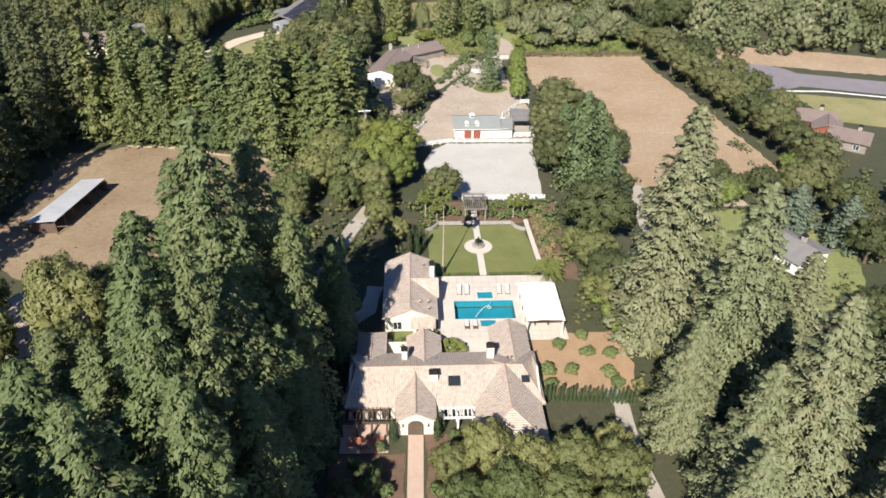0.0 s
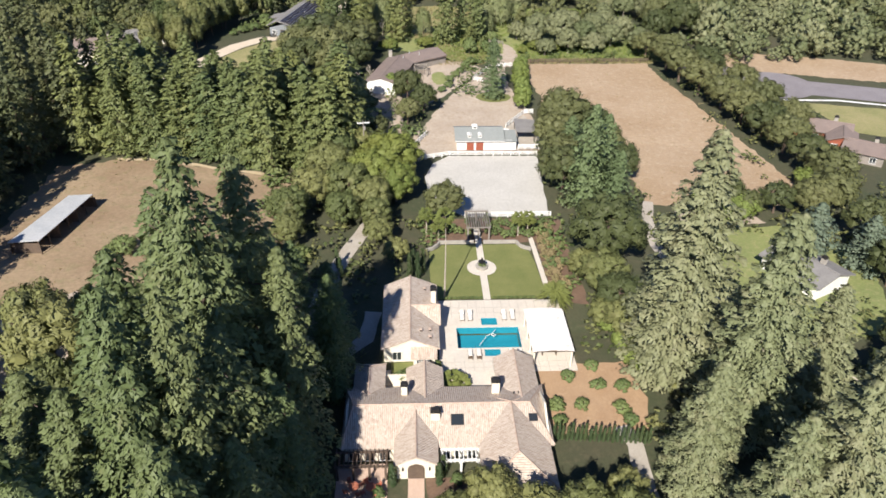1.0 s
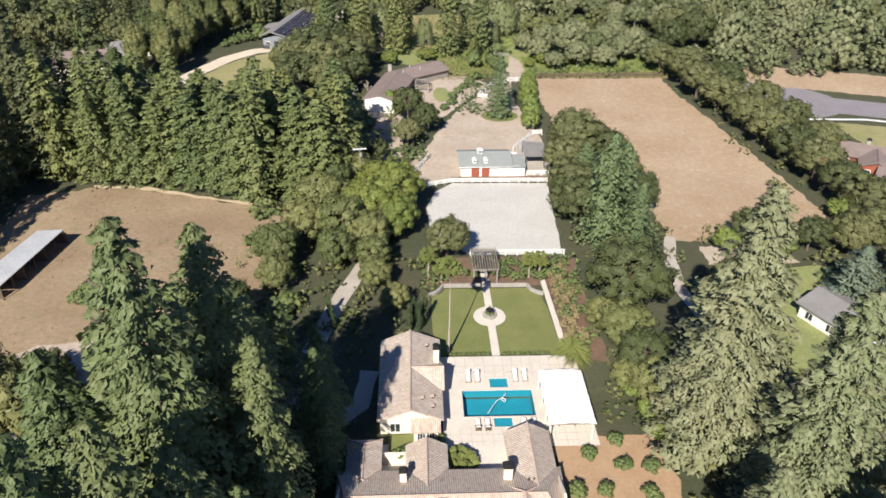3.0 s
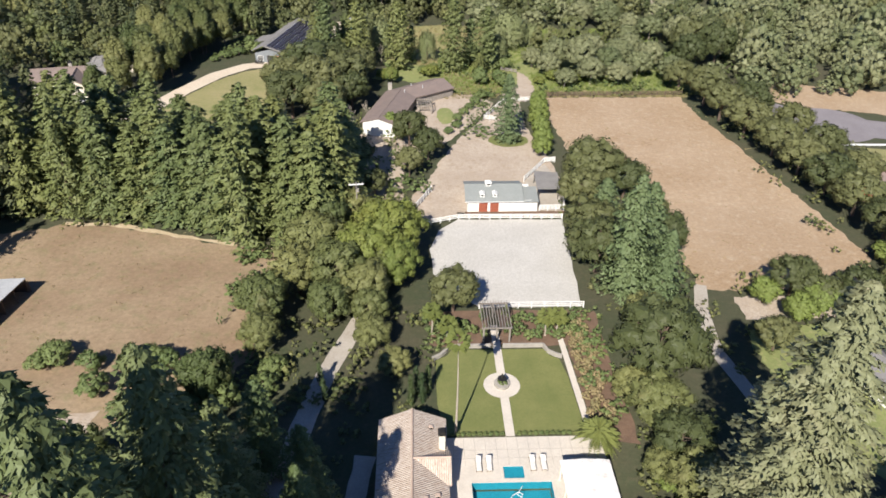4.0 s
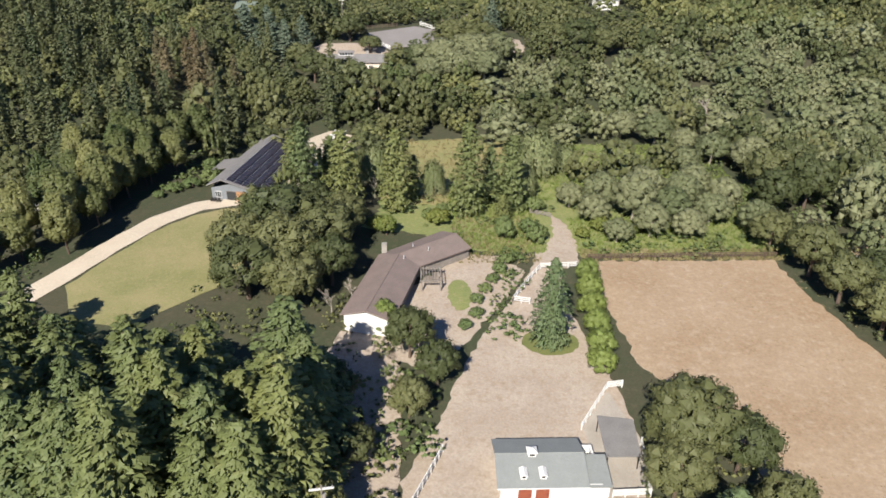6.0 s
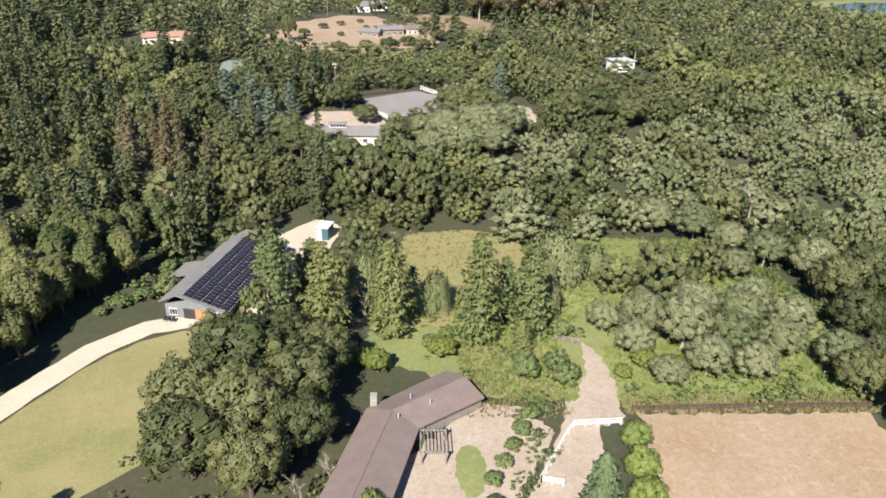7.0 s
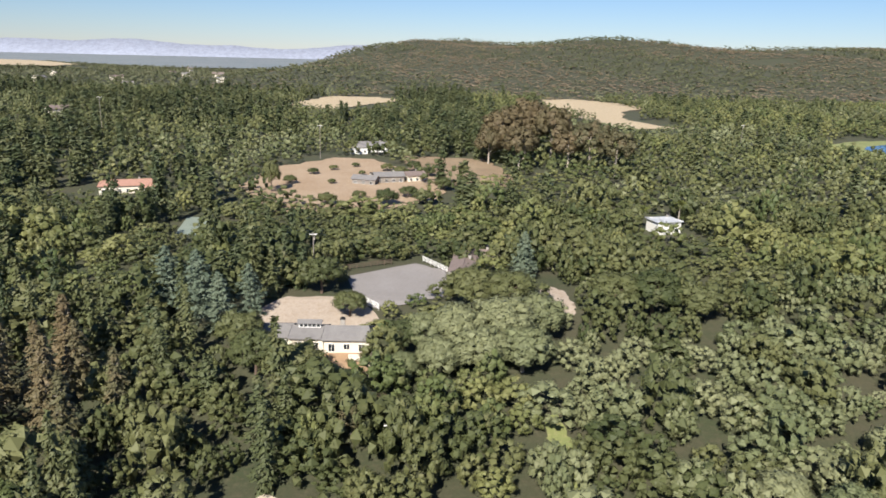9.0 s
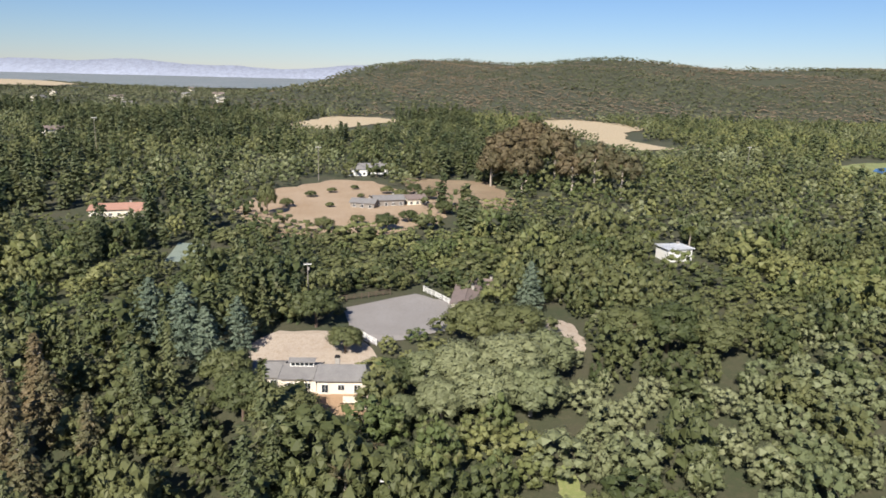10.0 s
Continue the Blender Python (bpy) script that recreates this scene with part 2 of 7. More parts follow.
def water(name, tint):
    """Clear water: the bed shows through its tint, and the sky lies on it at grazing angles."""
    m, nt, bsdf, co = blank(name)
    clear = nt.nodes.new("ShaderNodeBsdfTransparent")
    clear.inputs["Color"].default_value = (*tint, 1)
    gloss = nt.nodes.new("ShaderNodeBsdfGlossy")
    gloss.inputs["Roughness"].default_value = 0.05
    fres = nt.nodes.new("ShaderNodeFresnel")
    fres.inputs["IOR"].default_value = 1.33
    mix = nt.nodes.new("ShaderNodeMixShader")
    nt.links.new(fres.outputs[0], mix.inputs[0])
    nt.links.new(clear.outputs[0], mix.inputs[1])
    nt.links.new(gloss.outputs[0], mix.inputs[2])
    b = nt.nodes.new("ShaderNodeBump")
    b.inputs["Strength"].default_value, b.inputs["Distance"].default_value = 0.3, 0.05
    nt.links.new(noise_node(nt, co, 1.5), b.inputs["Height"])
    nt.links.new(b.outputs[0], gloss.inputs["Normal"])
    nt.links.new(mix.outputs[0], nt.nodes["Material Output"].inputs["Surface"])
    return m


POOL_WATER = water("pool_water", (0.75, 0.97, 1.0))
LAKE_WATER = glass("lake_water", (0.02, 0.06, 0.12), 0.1)

# ---- mesh helpers ----
KNOTS = [(-900.0, 0.0), (190.0, 0.0), (255.0, 2.0), (300.0, 2.5), (350.0, 1.5), (395.0, 8.0), (430.0, 13.0), (520.0, 14.0), (700.0, 16.0), (1100.0, 22.0), (1500.0, 26.0), (6200.0, 26.0)]
KNOT_Y, KNOT_Z = [k[0] for k in KNOTS], [k[1] for k in KNOTS]


def smooth(a, b, v):
    u = np.clip((np.asarray(v, float) - a) / (b - a), 0, 1)
    return u * u * (3 - 2 * u)


def height(x, y):
    """The ground: level on the estate, a rise behind it, and a long wooded hill far off."""
    x, y = np.asarray(x, float), np.asarray(y, float)
    base = np.interp(y, KNOT_Y, KNOT_Z)
    ridge = smooth(1150, 2500, y) * (1 - smooth(2900, 4200, y))
    side = smooth(-470, -20, x - 0.10 * (y - 2000))
    lumps = 10 * np.sin(x / 260 + y / 410) + 8 * np.sin(x / 120 - y / 230 + 1.0) + 5 * np.sin(x / 70 + y / 95)
    knoll = 20 * np.exp(-(((x + 150) / 170) ** 2 + ((y - 2350) / 350) ** 2))
    left = 24 * np.exp(-(((x + 1150) / 420) ** 2 + ((y - 2250) / 420) ** 2))
    return base + ridge * side * (82 + lumps + 14 * smooth(100, 1000, x)) + knoll + left - 22 * smooth(1300, 2600, y) * (1 - side) * smooth(0, 1, ridge + smooth(2500, 2600, y))


def mesh_of(name, verts, faces, material, smooth_shade=False, tint=None, normals=None):
    """A mesh from arrays: verts (n, 3), faces (m, 3 or 4). normals: rounded shading normals for leaves, point by point."""
    verts, faces = np.asarray(verts, np.float32), np.asarray(faces, np.int32)
    me = bpy.data.meshes.new(name)
    me.vertices.add(len(verts))
    me.vertices.foreach_set("co", verts.ravel())
    n, k = faces.shape
    me.loops.add(n * k)
    me.loops.foreach_set("vertex_index", faces.ravel())
    me.polygons.add(n)
    me.polygons.foreach_set("loop_start", np.arange(0, n * k, k, dtype=np.int32))
    me.polygons.foreach_set("loop_total", np.full(n, k, np.int32))
    if smooth_shade:
        me.polygons.foreach_set("use_smooth", np.ones(n, bool))
    me.update(calc_edges=True)
    if tint is not None:
        me.attributes.new("tint", "FLOAT", "POINT").data.foreach_set("value", np.asarray(tint, np.float32))
    if normals is not None:
        me.attributes.new("custom_normal", "FLOAT_VECTOR", "POINT").data.foreach_set("vector", np.asarray(normals, np.float32).ravel())
    me.materials.append(material)
    return me


def part(name, bm, material=None, parent=None, label=""):
    """One mesh object out of a bmesh or a mesh, under a thing or a part."""
    if isinstance(bm, bmesh.types.BMesh):
        me = bpy.data.meshes.new(name)
        bm.to_mesh(me)
        bm.free()
        me.materials.append(material)
    else:
        me = bm
    ob = new(name, me)
    if parent:
        ob.parent = parent
    if label:
        ob["label"] = label
    return ob


def thing(name, at, label, category, group="", turn=0.0, kind=""):
    """An empty at a thing's base, to hold its parts."""
    ob = new(name)
    ob.matrix_basis = pose(*at, 0, 0, turn)
    return tagged(ob, label, category, group, kind)


def box(bm, x0, x1, y0, y1, z0, z1, bevel=0.0):
    m = Matrix.Translation(((x0 + x1) / 2, (y0 + y1) / 2, (z0 + z1) / 2)) @ Matrix.Diagonal((abs(x1 - x0), abs(y1 - y0), abs(z1 - z0), 1))
    made = bmesh.ops.create_cube(bm, size=1, matrix=m)
    if bevel:
        bmesh.ops.bevel(bm, geom=list({e for v in made["verts"] for e in v.link_edges}), offset=bevel, segments=1, affect="EDGES")
    return bm


def boxed(*args, bevel=0.0):
    return box(bmesh.new(), *args, bevel=bevel)


def rod(bm, a, b, r0, r1=None, sides=8):
    """A tapered rod from a to b."""
    a, b = Vector(a), Vector(b)
    d = b - a
    m = Matrix.Translation((a + b) / 2) @ d.to_track_quat("Z", "Y").to_matrix().to_4x4()
    bmesh.ops.create_cone(bm, cap_ends=True, segments=sides, radius1=r0, radius2=r0 if r1 is None else r1, depth=d.length, matrix=m)
    return bm


def solid(verts, faces):
    bm = bmesh.new()
    vs = [bm.verts.new(v) for v in verts]
    for f in faces:
        bm.faces.new([vs[i] for i in f])
    bmesh.ops.recalc_face_normals(bm, faces=bm.faces)
    return bm


def ragged(points, step, wobble, seed):
    """A polygon's outline with its edges divided and shifted a little."""
    rnd = random.Random(seed)
    out = []
    for (ax, ay), (bx, by) in zip(points, points[1:] + points[:1]):
        n = max(1, int(math.hypot(bx - ax, by - ay) / step))
        for i in range(n):
            out.append((ax + (bx - ax) * i / n + rnd.uniform(-wobble, wobble), ay + (by - ay) * i / n + rnd.uniform(-wobble, wobble)))
    return out


def patch(name, points, material, lift, label, category, step=4.0, wobble=0.0, kind="structure", seed=1):
    """A stretch of ground, laid over the terrain."""
    if wobble:
        points = ragged(points, step, wobble, seed)
    bm = bmesh.new()
    bm.faces.new([bm.verts.new((x, y, 0)) for x, y in points])
    bmesh.ops.triangulate(bm, faces=bm.faces)
    for ky in KNOT_Y:
        bmesh.ops.bisect_plane(bm, geom=bm.verts[:] + bm.edges[:] + bm.faces[:], plane_co=(0, ky, 0), plane_no=(0, 1, 0))
    for v in bm.verts:
        v.co.z = float(height(v.co.x, v.co.y)) + lift
    bmesh.ops.recalc_face_normals(bm, faces=bm.faces)
    if bm.faces and sum(f.normal.z for f in bm.faces) < 0:
        bmesh.ops.reverse_faces(bm, faces=bm.faces)
    return tagged(part(name, bm, material), label, category, kind=kind)


def ellipse(cx, cy, rx, ry, n=40, a0=0.0, a1=360.0):
    return [(cx + rx * math.cos(radians(a0 + (a1 - a0) * i / n)), cy + ry * math.sin(radians(a0 + (a1 - a0) * i / n))) for i in range(n)]


def band(points, width):
    """A strip of a given width along a line of points."""
    left, right = [], []
    for i, (x, y) in enumerate(points):
        ax, ay = points[max(0, i - 1)]
        bx, by = points[min(len(points) - 1, i + 1)]
        d = math.hypot(bx - ax, by - ay)
        nx, ny = -(by - ay) / d * width / 2, (bx - ax) / d * width / 2
        left.append((x + nx, y + ny))
        right.append((x - nx, y - ny))
    return left + right[::-1]


def gz(x, y):
    return float(height(x, y))

# ---- the ground ----


def terrain():
    """One sheet from behind the camera to the horizon, finer where it is near."""
    ys = sorted(set(list(range(-900, 0, 150)) + list(range(0, 1100, 25)) + [104.7, 105.1, 110.4, 110.8] + KNOT_Y[1:-1] + list(range(1100, 3000, 50)) + list(range(3000, 6201, 200))))
    xs = sorted(set(list(range(-5000, -1000, 250)) + list(range(-1000, 1000, 40)) + [7.0, 7.4, 18.3, 18.7] + list(range(1000, 2000, 80)) + list(range(2000, 5001, 250))))
    gx, gy = np.meshgrid(xs, ys)
    z = height(gx, gy)
    z = np.where((gx > 7.2) & (gx < 18.5) & (gy > 104.9) & (gy < 110.6), -1.9, z)
    verts = np.stack([gx.ravel(), gy.ravel(), z.ravel()], 1)
    w = len(xs)
    i = (np.arange(len(ys) - 1)[:, None] * w + np.arange(w - 1)[None, :]).ravel()
    faces = np.stack([i, i + 1, i + w + 1, i + w], 1)
    tagged(part("ground", mesh_of("ground", verts, faces, FOREST_FLOOR, True)), "brown woodland ground with dry leaves and low growth", "ground", kind="structure")


terrain()
patch("field", [(-92, 180), (-77, 184), (-66, 183), (-55, 179), (-44, 175.5), (-30, 172), (-28, 162), (-30, 150), (-28, 140), (-35, 126), (-52, 121), (-78, 119), (-92, 132)], PADDOCK, 0.06, "dry brown grass paddock with worn soil", "field", 1.6, 0.7)
patch("field", ragged([(-79, 185), (-66, 184.2), (-55, 180.2), (-44, 176.8), (-30, 173), (-29.5, 171.8), (-44, 175.4), (-55, 178.8), (-66, 182.6), (-78, 183.6)], 2.5, 0.35, 3), STRAW, 0.1, "pale straw strip along the paddock edge", "grass strip")
patch("field", [(40, 257), (83, 257), (84, 243), (88, 222), (91, 205), (94, 187), (96, 168), (91, 156), (76, 156), (56, 156), (54, 182), (52, 205), (41, 218), (39, 240)], DRY_GRASS, 0.06, "mown straw-coloured dry grass field", "field", 1.6, 0.6)
patch("stable_yard", [(-4, 181), (9, 186.2), (9.5, 188), (34, 188), (36, 200), (35, 214), (33, 224), (31, 240), (33, 262), (28, 262), (25, 252), (18, 239), (9, 222), (3, 205), (-3, 192)], TAN_DIRT, 0.05, "bare tan dirt yard round the stable", "yard", 1.5, 0.45)
patch("riding_arena", [(9.3, 184.6), (33, 184.4), (31, 151.4), (12.0, 151.4), (6.5, 156), (3.0, 163), (2.6, 172), (4.6, 180)], SAND, 0.1, "smooth pale sand riding arena", "arena", 4.0, 0.15)
patch("lawn", ellipse(25.3, 226.3, 5.6, 4.2), LAWN, 0.1, "round yellowed lawn under a conifer", "lawn", 1.5, 0.2)
patch("dirt_lane", [(26, 254), (37, 254), (38, 266), (37, 277), (34.5, 281), (33, 270)], TAN_DIRT, 0.09, "dusty tan dirt lane", "lane", 1.2, 0.5)
patch("garden_ground", [(-5, 243), (11, 260), (19, 259), (24, 252), (17, 240), (9, 226), (2, 218), (-6, 222)], TAN_DIRT, 0.07, "dry bare garden earth", "garden", 1.2, 0.6)
patch("lawn", ellipse(8.5, 243.0, 2.6, 6.0), MEADOW, 0.12, "patch of thin green garden grass", "lawn", 1.2, 0.3)
patch("garden_ground", [(-22, 186), (-4, 186), (-3, 216), (-8, 232), (-15, 232), (-20, 214)], TAN_DIRT, 0.07, "shaded dirt drive below the house", "drive", 1.2, 0.6)
patch("drive", band([(-23, 96), (-20.5, 108), (-18, 122), (-15.5, 134), (-12.5, 143), (-10, 150)], 3.4), GRAVEL, 0.08, "grey gravel drive between trees", "drive", 2.0, 0.15)
patch("drive", band([(-22, 97), (-14, 103), (-9, 108), (-8, 116)], 3.0), GRAVEL, 0.085, "curved gravel side drive in shade", "drive", 2.0, 0.15)
patch("drive", band([(33.2, 58), (32.6, 66), (32.0, 74), (32.6, 82), (31.5, 86)], 2.6), GRAVEL, 0.08, "pale gravel drive beside the house", "drive", 2.0, 0.1)
patch("orchard_ground", [(20.5, 100), (36, 101), (37, 92), (36, 84.5), (20, 84.5)], ORANGE_DIRT, 0.07, "bare orange earth orchard bed", "garden", 2.0, 0.3)
patch("oval_lawn", [(-76, 247), (-70, 262), (-64, 274), (-58, 281), (-50, 285.5), (-42, 284.5), (-36, 276), (-36, 262), (-44, 246), (-58, 232), (-70, 234)], OVAL_LAWN, 0.08, "large half-dry mown lawn", "lawn", 3.0, 0.3)
patch("drive", band([(-84, 240), (-78, 252), (-72, 266), (-66, 278), (-58, 286.5), (-48, 290), (-39, 289), (-34, 296), (-31, 310)], 6.0), CREAM_DRIVE, 0.12, "wide cream gravel drive sweeping round a lawn", "drive", 3.0, 0.15)
patch("drive", [(-39, 300), (-31, 298), (-26, 318), (-21, 344), (-30, 350), (-40, 336)], CREAM_DRIVE, 0.13, "pale gravel yard behind the solar house", "drive", 3.0, 0.3)
patch("meadow", [(-10, 288), (4, 284), (10, 292), (15, 300), (26, 306), (29, 338), (14, 342), (-3, 338), (-8, 318)], GOLD_MEADOW, 0.08, "golden dry meadow grass", "meadow", 1.3, 0.9)
patch("meadow", [(28, 306), (44, 303), (66, 306), (80, 296), (92, 290), (94, 300), (74, 316), (70, 334), (48, 337), (34, 330), (28, 322)], MEADOW, 0.09, "bright green meadow grass", "meadow", 1.3, 0.9)
patch("meadow", [(-14, 274), (2, 270), (10, 262), (22, 261), (38, 261), (60, 259.5), (92, 259), (96, 274), (92, 292), (80, 297), (66, 304), (44, 304), (28, 306), (14, 298), (8, 288), (-10, 286)], MEADOW, 0.085, "rough yellow-green grass by the fence", "meadow", 1.3, 0.9)
patch("road", band([(96, 258), (112, 242), (128, 234), (160, 224), (220, 206)], 13.0), ASPHALT, 0.1, "grey asphalt street with a turning circle", "road", 4.0, 0.0)
patch("road", ellipse(121, 236, 13, 12), ASPHALT, 0.11, "asphalt turning circle at the street's end", "road", 4.0, 0.0)
patch("kerb_strip", band([(118, 222.5), (135, 222), (160, 214.5), (220, 197)], 1.2), WHITE_PAINT, 0.2, "pale concrete kerb along the street", "kerb")
patch("front_lawn", [(122, 221), (160, 212), (190, 202), (180, 182), (150, 190), (128, 198)], OVAL_LAWN, 0.09, "dry front lawn beside the street", "lawn", 3.0, 0.3)
patch("dry_verge", [(100, 262), (116, 250), (140, 243), (180, 232), (190, 248), (150, 262), (118, 270)], DRY_GRASS, 0.07, "dry grass verge behind the street", "verge", 1.6, 0.6)
patch("side_yard", [(60, 120), (59, 138), (60, 144), (84, 146), (96, 130), (88, 108), (70, 104)], MEADOW, 0.07, "green lawn by the grey-roofed house", "lawn", 1.5, 0.45)
patch("side_yard", band([(56, 158), (53.5, 150), (52, 138), (54, 127), (60, 118)], 2.6), GRAVEL, 0.09, "grey paved garden path", "path", 3.0, 0.1)
patch("side_yard", [(61, 146.5), (61, 154), (78, 154), (80, 147)], TAN_DIRT, 0.065, "bare brown earth beside a garden lawn", "yard", 1.5, 0.4)
patch("vegetable_garden", [(-70, 96), (-52, 100), (-50, 126), (-66, 124), (-80, 112)], TAN_DIRT, 0.07, "dry dirt kitchen garden", "garden", 2.0, 0.4)

# distant ground coloured bluish grey in place of haze
patch("far_plain", [(-4900, 2700), (-1500, 2700), (-900, 4300), (4900, 4300), (4900, 6150), (-4900, 6150)], surface("far_plain_haze", (0.15, 0.18, 0.19), (0.19, 0.21, 0.22), (0.26, 0.26, 0.25), 0.004, 0.03, 1.0, 0), 4.0, "flat plain towards the bay, haze in its colour", "plain")

# far clearings
patch("clearing", [(-96, 598), (-88, 660), (-55, 704), (-30, 700), (-6, 650), (18, 620), (8, 575), (-20, 548), (-66, 540)], DRY_GRASS, 0.4, "dry tan hillside clearing", "clearing", 8.0, 2.0)
patch("clearing", [(-14, 716), (42, 710), (58, 640), (50, 612), (20, 614), (-4, 650)], PADDOCK, 0.4, "brown grass clearing", "clearing", 8.0, 2.0)
patch("clearing", [(-165, 1040), (-150, 1130), (-121, 1230), (-60, 1225), (-20, 1190), (-60, 1120), (-92, 1049)], STRAW, 0.8, "pale straw hillside clearing", "clearing", 12.0, 4.0)
patch("clearing", [(150, 1050), (170, 1250), (215, 1270), (270, 1220), (290, 1150), (240, 1090), (215, 990), (250, 920), (190, 905), (178, 990)], STRAW, 0.8, "pale straw clearing with a dirt track", "clearing", 12.0, 4.0)
patch("clearing", [(-960, 1830), (-850, 1960), (-880, 2150), (-1000, 2260), (-1150, 2290), (-1350, 2250), (-1400, 2100), (-1200, 1900)], STRAW, 8.0, "golden grass hilltop in the distance", "clearing", 30.0, 10.0)
patch("riding_arena", [(-24, 452), (-19, 430), (-12, 424), (11, 436), (14, 456), (-2, 468)], surface("grey_arena_sand", (0.25, 0.23, 0.215), (0.28, 0.26, 0.245), (0.22, 0.2, 0.19), 0.1, 1.0, depth=0.03), 0.3, "grey sand riding arena behind oaks", "arena", 4.0, 0.5)
patch("ranch_yard", [(-35, 400), (-14, 401), (-12, 393), (-20, 388), (-32, 391)], ORANGE_DIRT, 0.32, "reddish earth forecourt", "yard", 2.0, 0.5)
patch("ranch_yard", [(-50, 420), (-40, 432), (-22, 434), (-12, 422), (-12, 394), (-32, 392), (-48, 404)], TAN_DIRT, 0.25, "dusty pinkish dirt yard", "yard", 4.0, 0.8)
patch("dirt_track", [(37, 416), (46, 424), (46, 440), (39, 447), (36, 432)], TAN_DIRT, 0.3, "bare dirt track between oaks", "track", 1.6, 0.6)
patch("tennis_court", [(-96, 502), (-80, 499), (-88, 529), (-100, 531)], COURT_GREEN, 0.3, "faded green tennis court", "court")
patch("meadow", [(28, 350), (33, 347), (34, 358), (33, 368), (31.5, 376), (28.5, 374)], MEADOW, 0.12, "narrow grass strip in the woods", "meadow", 1.2, 0.5)
patch("marsh", ellipse(448, 780, 120, 85, 60), MEADOW, 0.25, "light green marshy lake shore", "marsh", 8.0, 3.0)
lake = patch("lake", ellipse(452, 790, 92, 50, 60), LAKE_WATER, 0.6, "calm blue lake among woods", "lake", 8.0, 2.0)

# ---- plants ----


def quads_to_mesh(name, quads, material, tint=None, normals=None):
    """Leaf sprays, three or four corners each, as one mesh."""
    n, k = quads.shape[:2]
    return mesh_of(name, quads.reshape(-1, 3), np.arange(n * k).reshape(n, k), material, normals is not None, None if tint is None else np.repeat(tint, k), None if normals is None else np.repeat(normals, k, axis=0))


def faced(tris, normals):
    """The sprays turned so that they face the way of the normals, in one array: three corners and the normal."""
    normals = unit(normals)
    g = np.cross(tris[:, 1] - tris[:, 0], tris[:, 2] - tris[:, 0])
    back = (g * normals).sum(1) < 0
    tris[back] = tris[back][:, ::-1]
    return np.concatenate([tris, normals[:, None]], 1)


def leafy(name, crown, material, shift=(0, 0, 0)):
    return quads_to_mesh(name, crown[:, :3] + np.array(shift), material, None, crown[:, 3])


def unit(v):
    return v / np.maximum(np.linalg.norm(v, axis=-1, keepdims=True), 1e-9)


def sprays(rng, centre, normal, size, slim=0.6, along=None):
    """Pointed sprays of leaves at the centres, square to the normals."""
    n = len(centre)
    normal = unit(normal)
    t = rng.normal(size=(n, 3)) if along is None else along + rng.normal(size=(n, 3)) * 0.45
    t = unit(t - (t * normal).sum(1, keepdims=True) * normal)
    b = np.cross(normal, t)
    size = np.broadcast_to(np.asarray(size, float), (n,))[:, None]
    return np.stack([centre + t * size, centre + b * size * slim, centre - t * size, centre - b * size * slim], 1)


def ball(rng, n):
    return unit(rng.normal(size=(n, 3)))


OCTANTS = np.array([[(a, 0, 0), (0, b, 0), (0, 0, c)] for a in (1, -1) for b in (1, -1) for c in (1, -1)], float)


def crown_round(seed, rx, rz, clumps, leaves, leaf, flat=0.0, lumpy=0.34, low=1.42):
    """A broad crown centred on its origin: clumps of sprays spread over an uneven dome, with small gaps between."""
    rng = np.random.default_rng(seed)
    size = np.array([rx, rx, rz])
    i = np.arange(clumps) + 0.5
    up = 1 - low * i / clumps
    a = 2.39996 * i + rng.uniform(-0.35, 0.35, clumps)
    d = unit(np.stack([np.cos(a) * np.sqrt(np.maximum(0, 1 - up ** 2)), np.sin(a) * np.sqrt(np.maximum(0, 1 - up ** 2)), up + rng.uniform(-0.1, 0.1, clumps)], 1))
    base = d * rng.uniform(0.62, 1.0, (clumps, 1)) * (1 - lumpy * 0.5)
    out, way = [], []
    for c in base:
        r = lumpy * rng.uniform(0.6, 1.15)
        u = unit(ball(rng, leaves) + unit(c) * 0.55)
        p = c + u * r * rng.uniform(0.7, 1.08, (leaves, 1))
        nrm = u + rng.normal(size=(leaves, 3)) * 0.3 + np.array([0, 0, 0.2 + flat])
        out.append(sprays(rng, p * size, nrm, leaf * rng.uniform(0.6, 1.4, leaves), 0.75))
        way.append(u * 0.8 + unit(p) * 0.35 + rng.normal(size=(leaves, 3)) * 0.1 + np.array([0, 0, 0.05]))
        core = OCTANTS @ np.linalg.qr(rng.normal(size=(3, 3)))[0]
        out.append(np.concatenate([(c + core * r * 0.78) * size, np.zeros((8, 1, 3))], 1))
        way.append(core.mean(1) * 1.4 + unit(c) * 0.35)
    return faced(np.concatenate(out)[:, :3], np.concatenate(way))


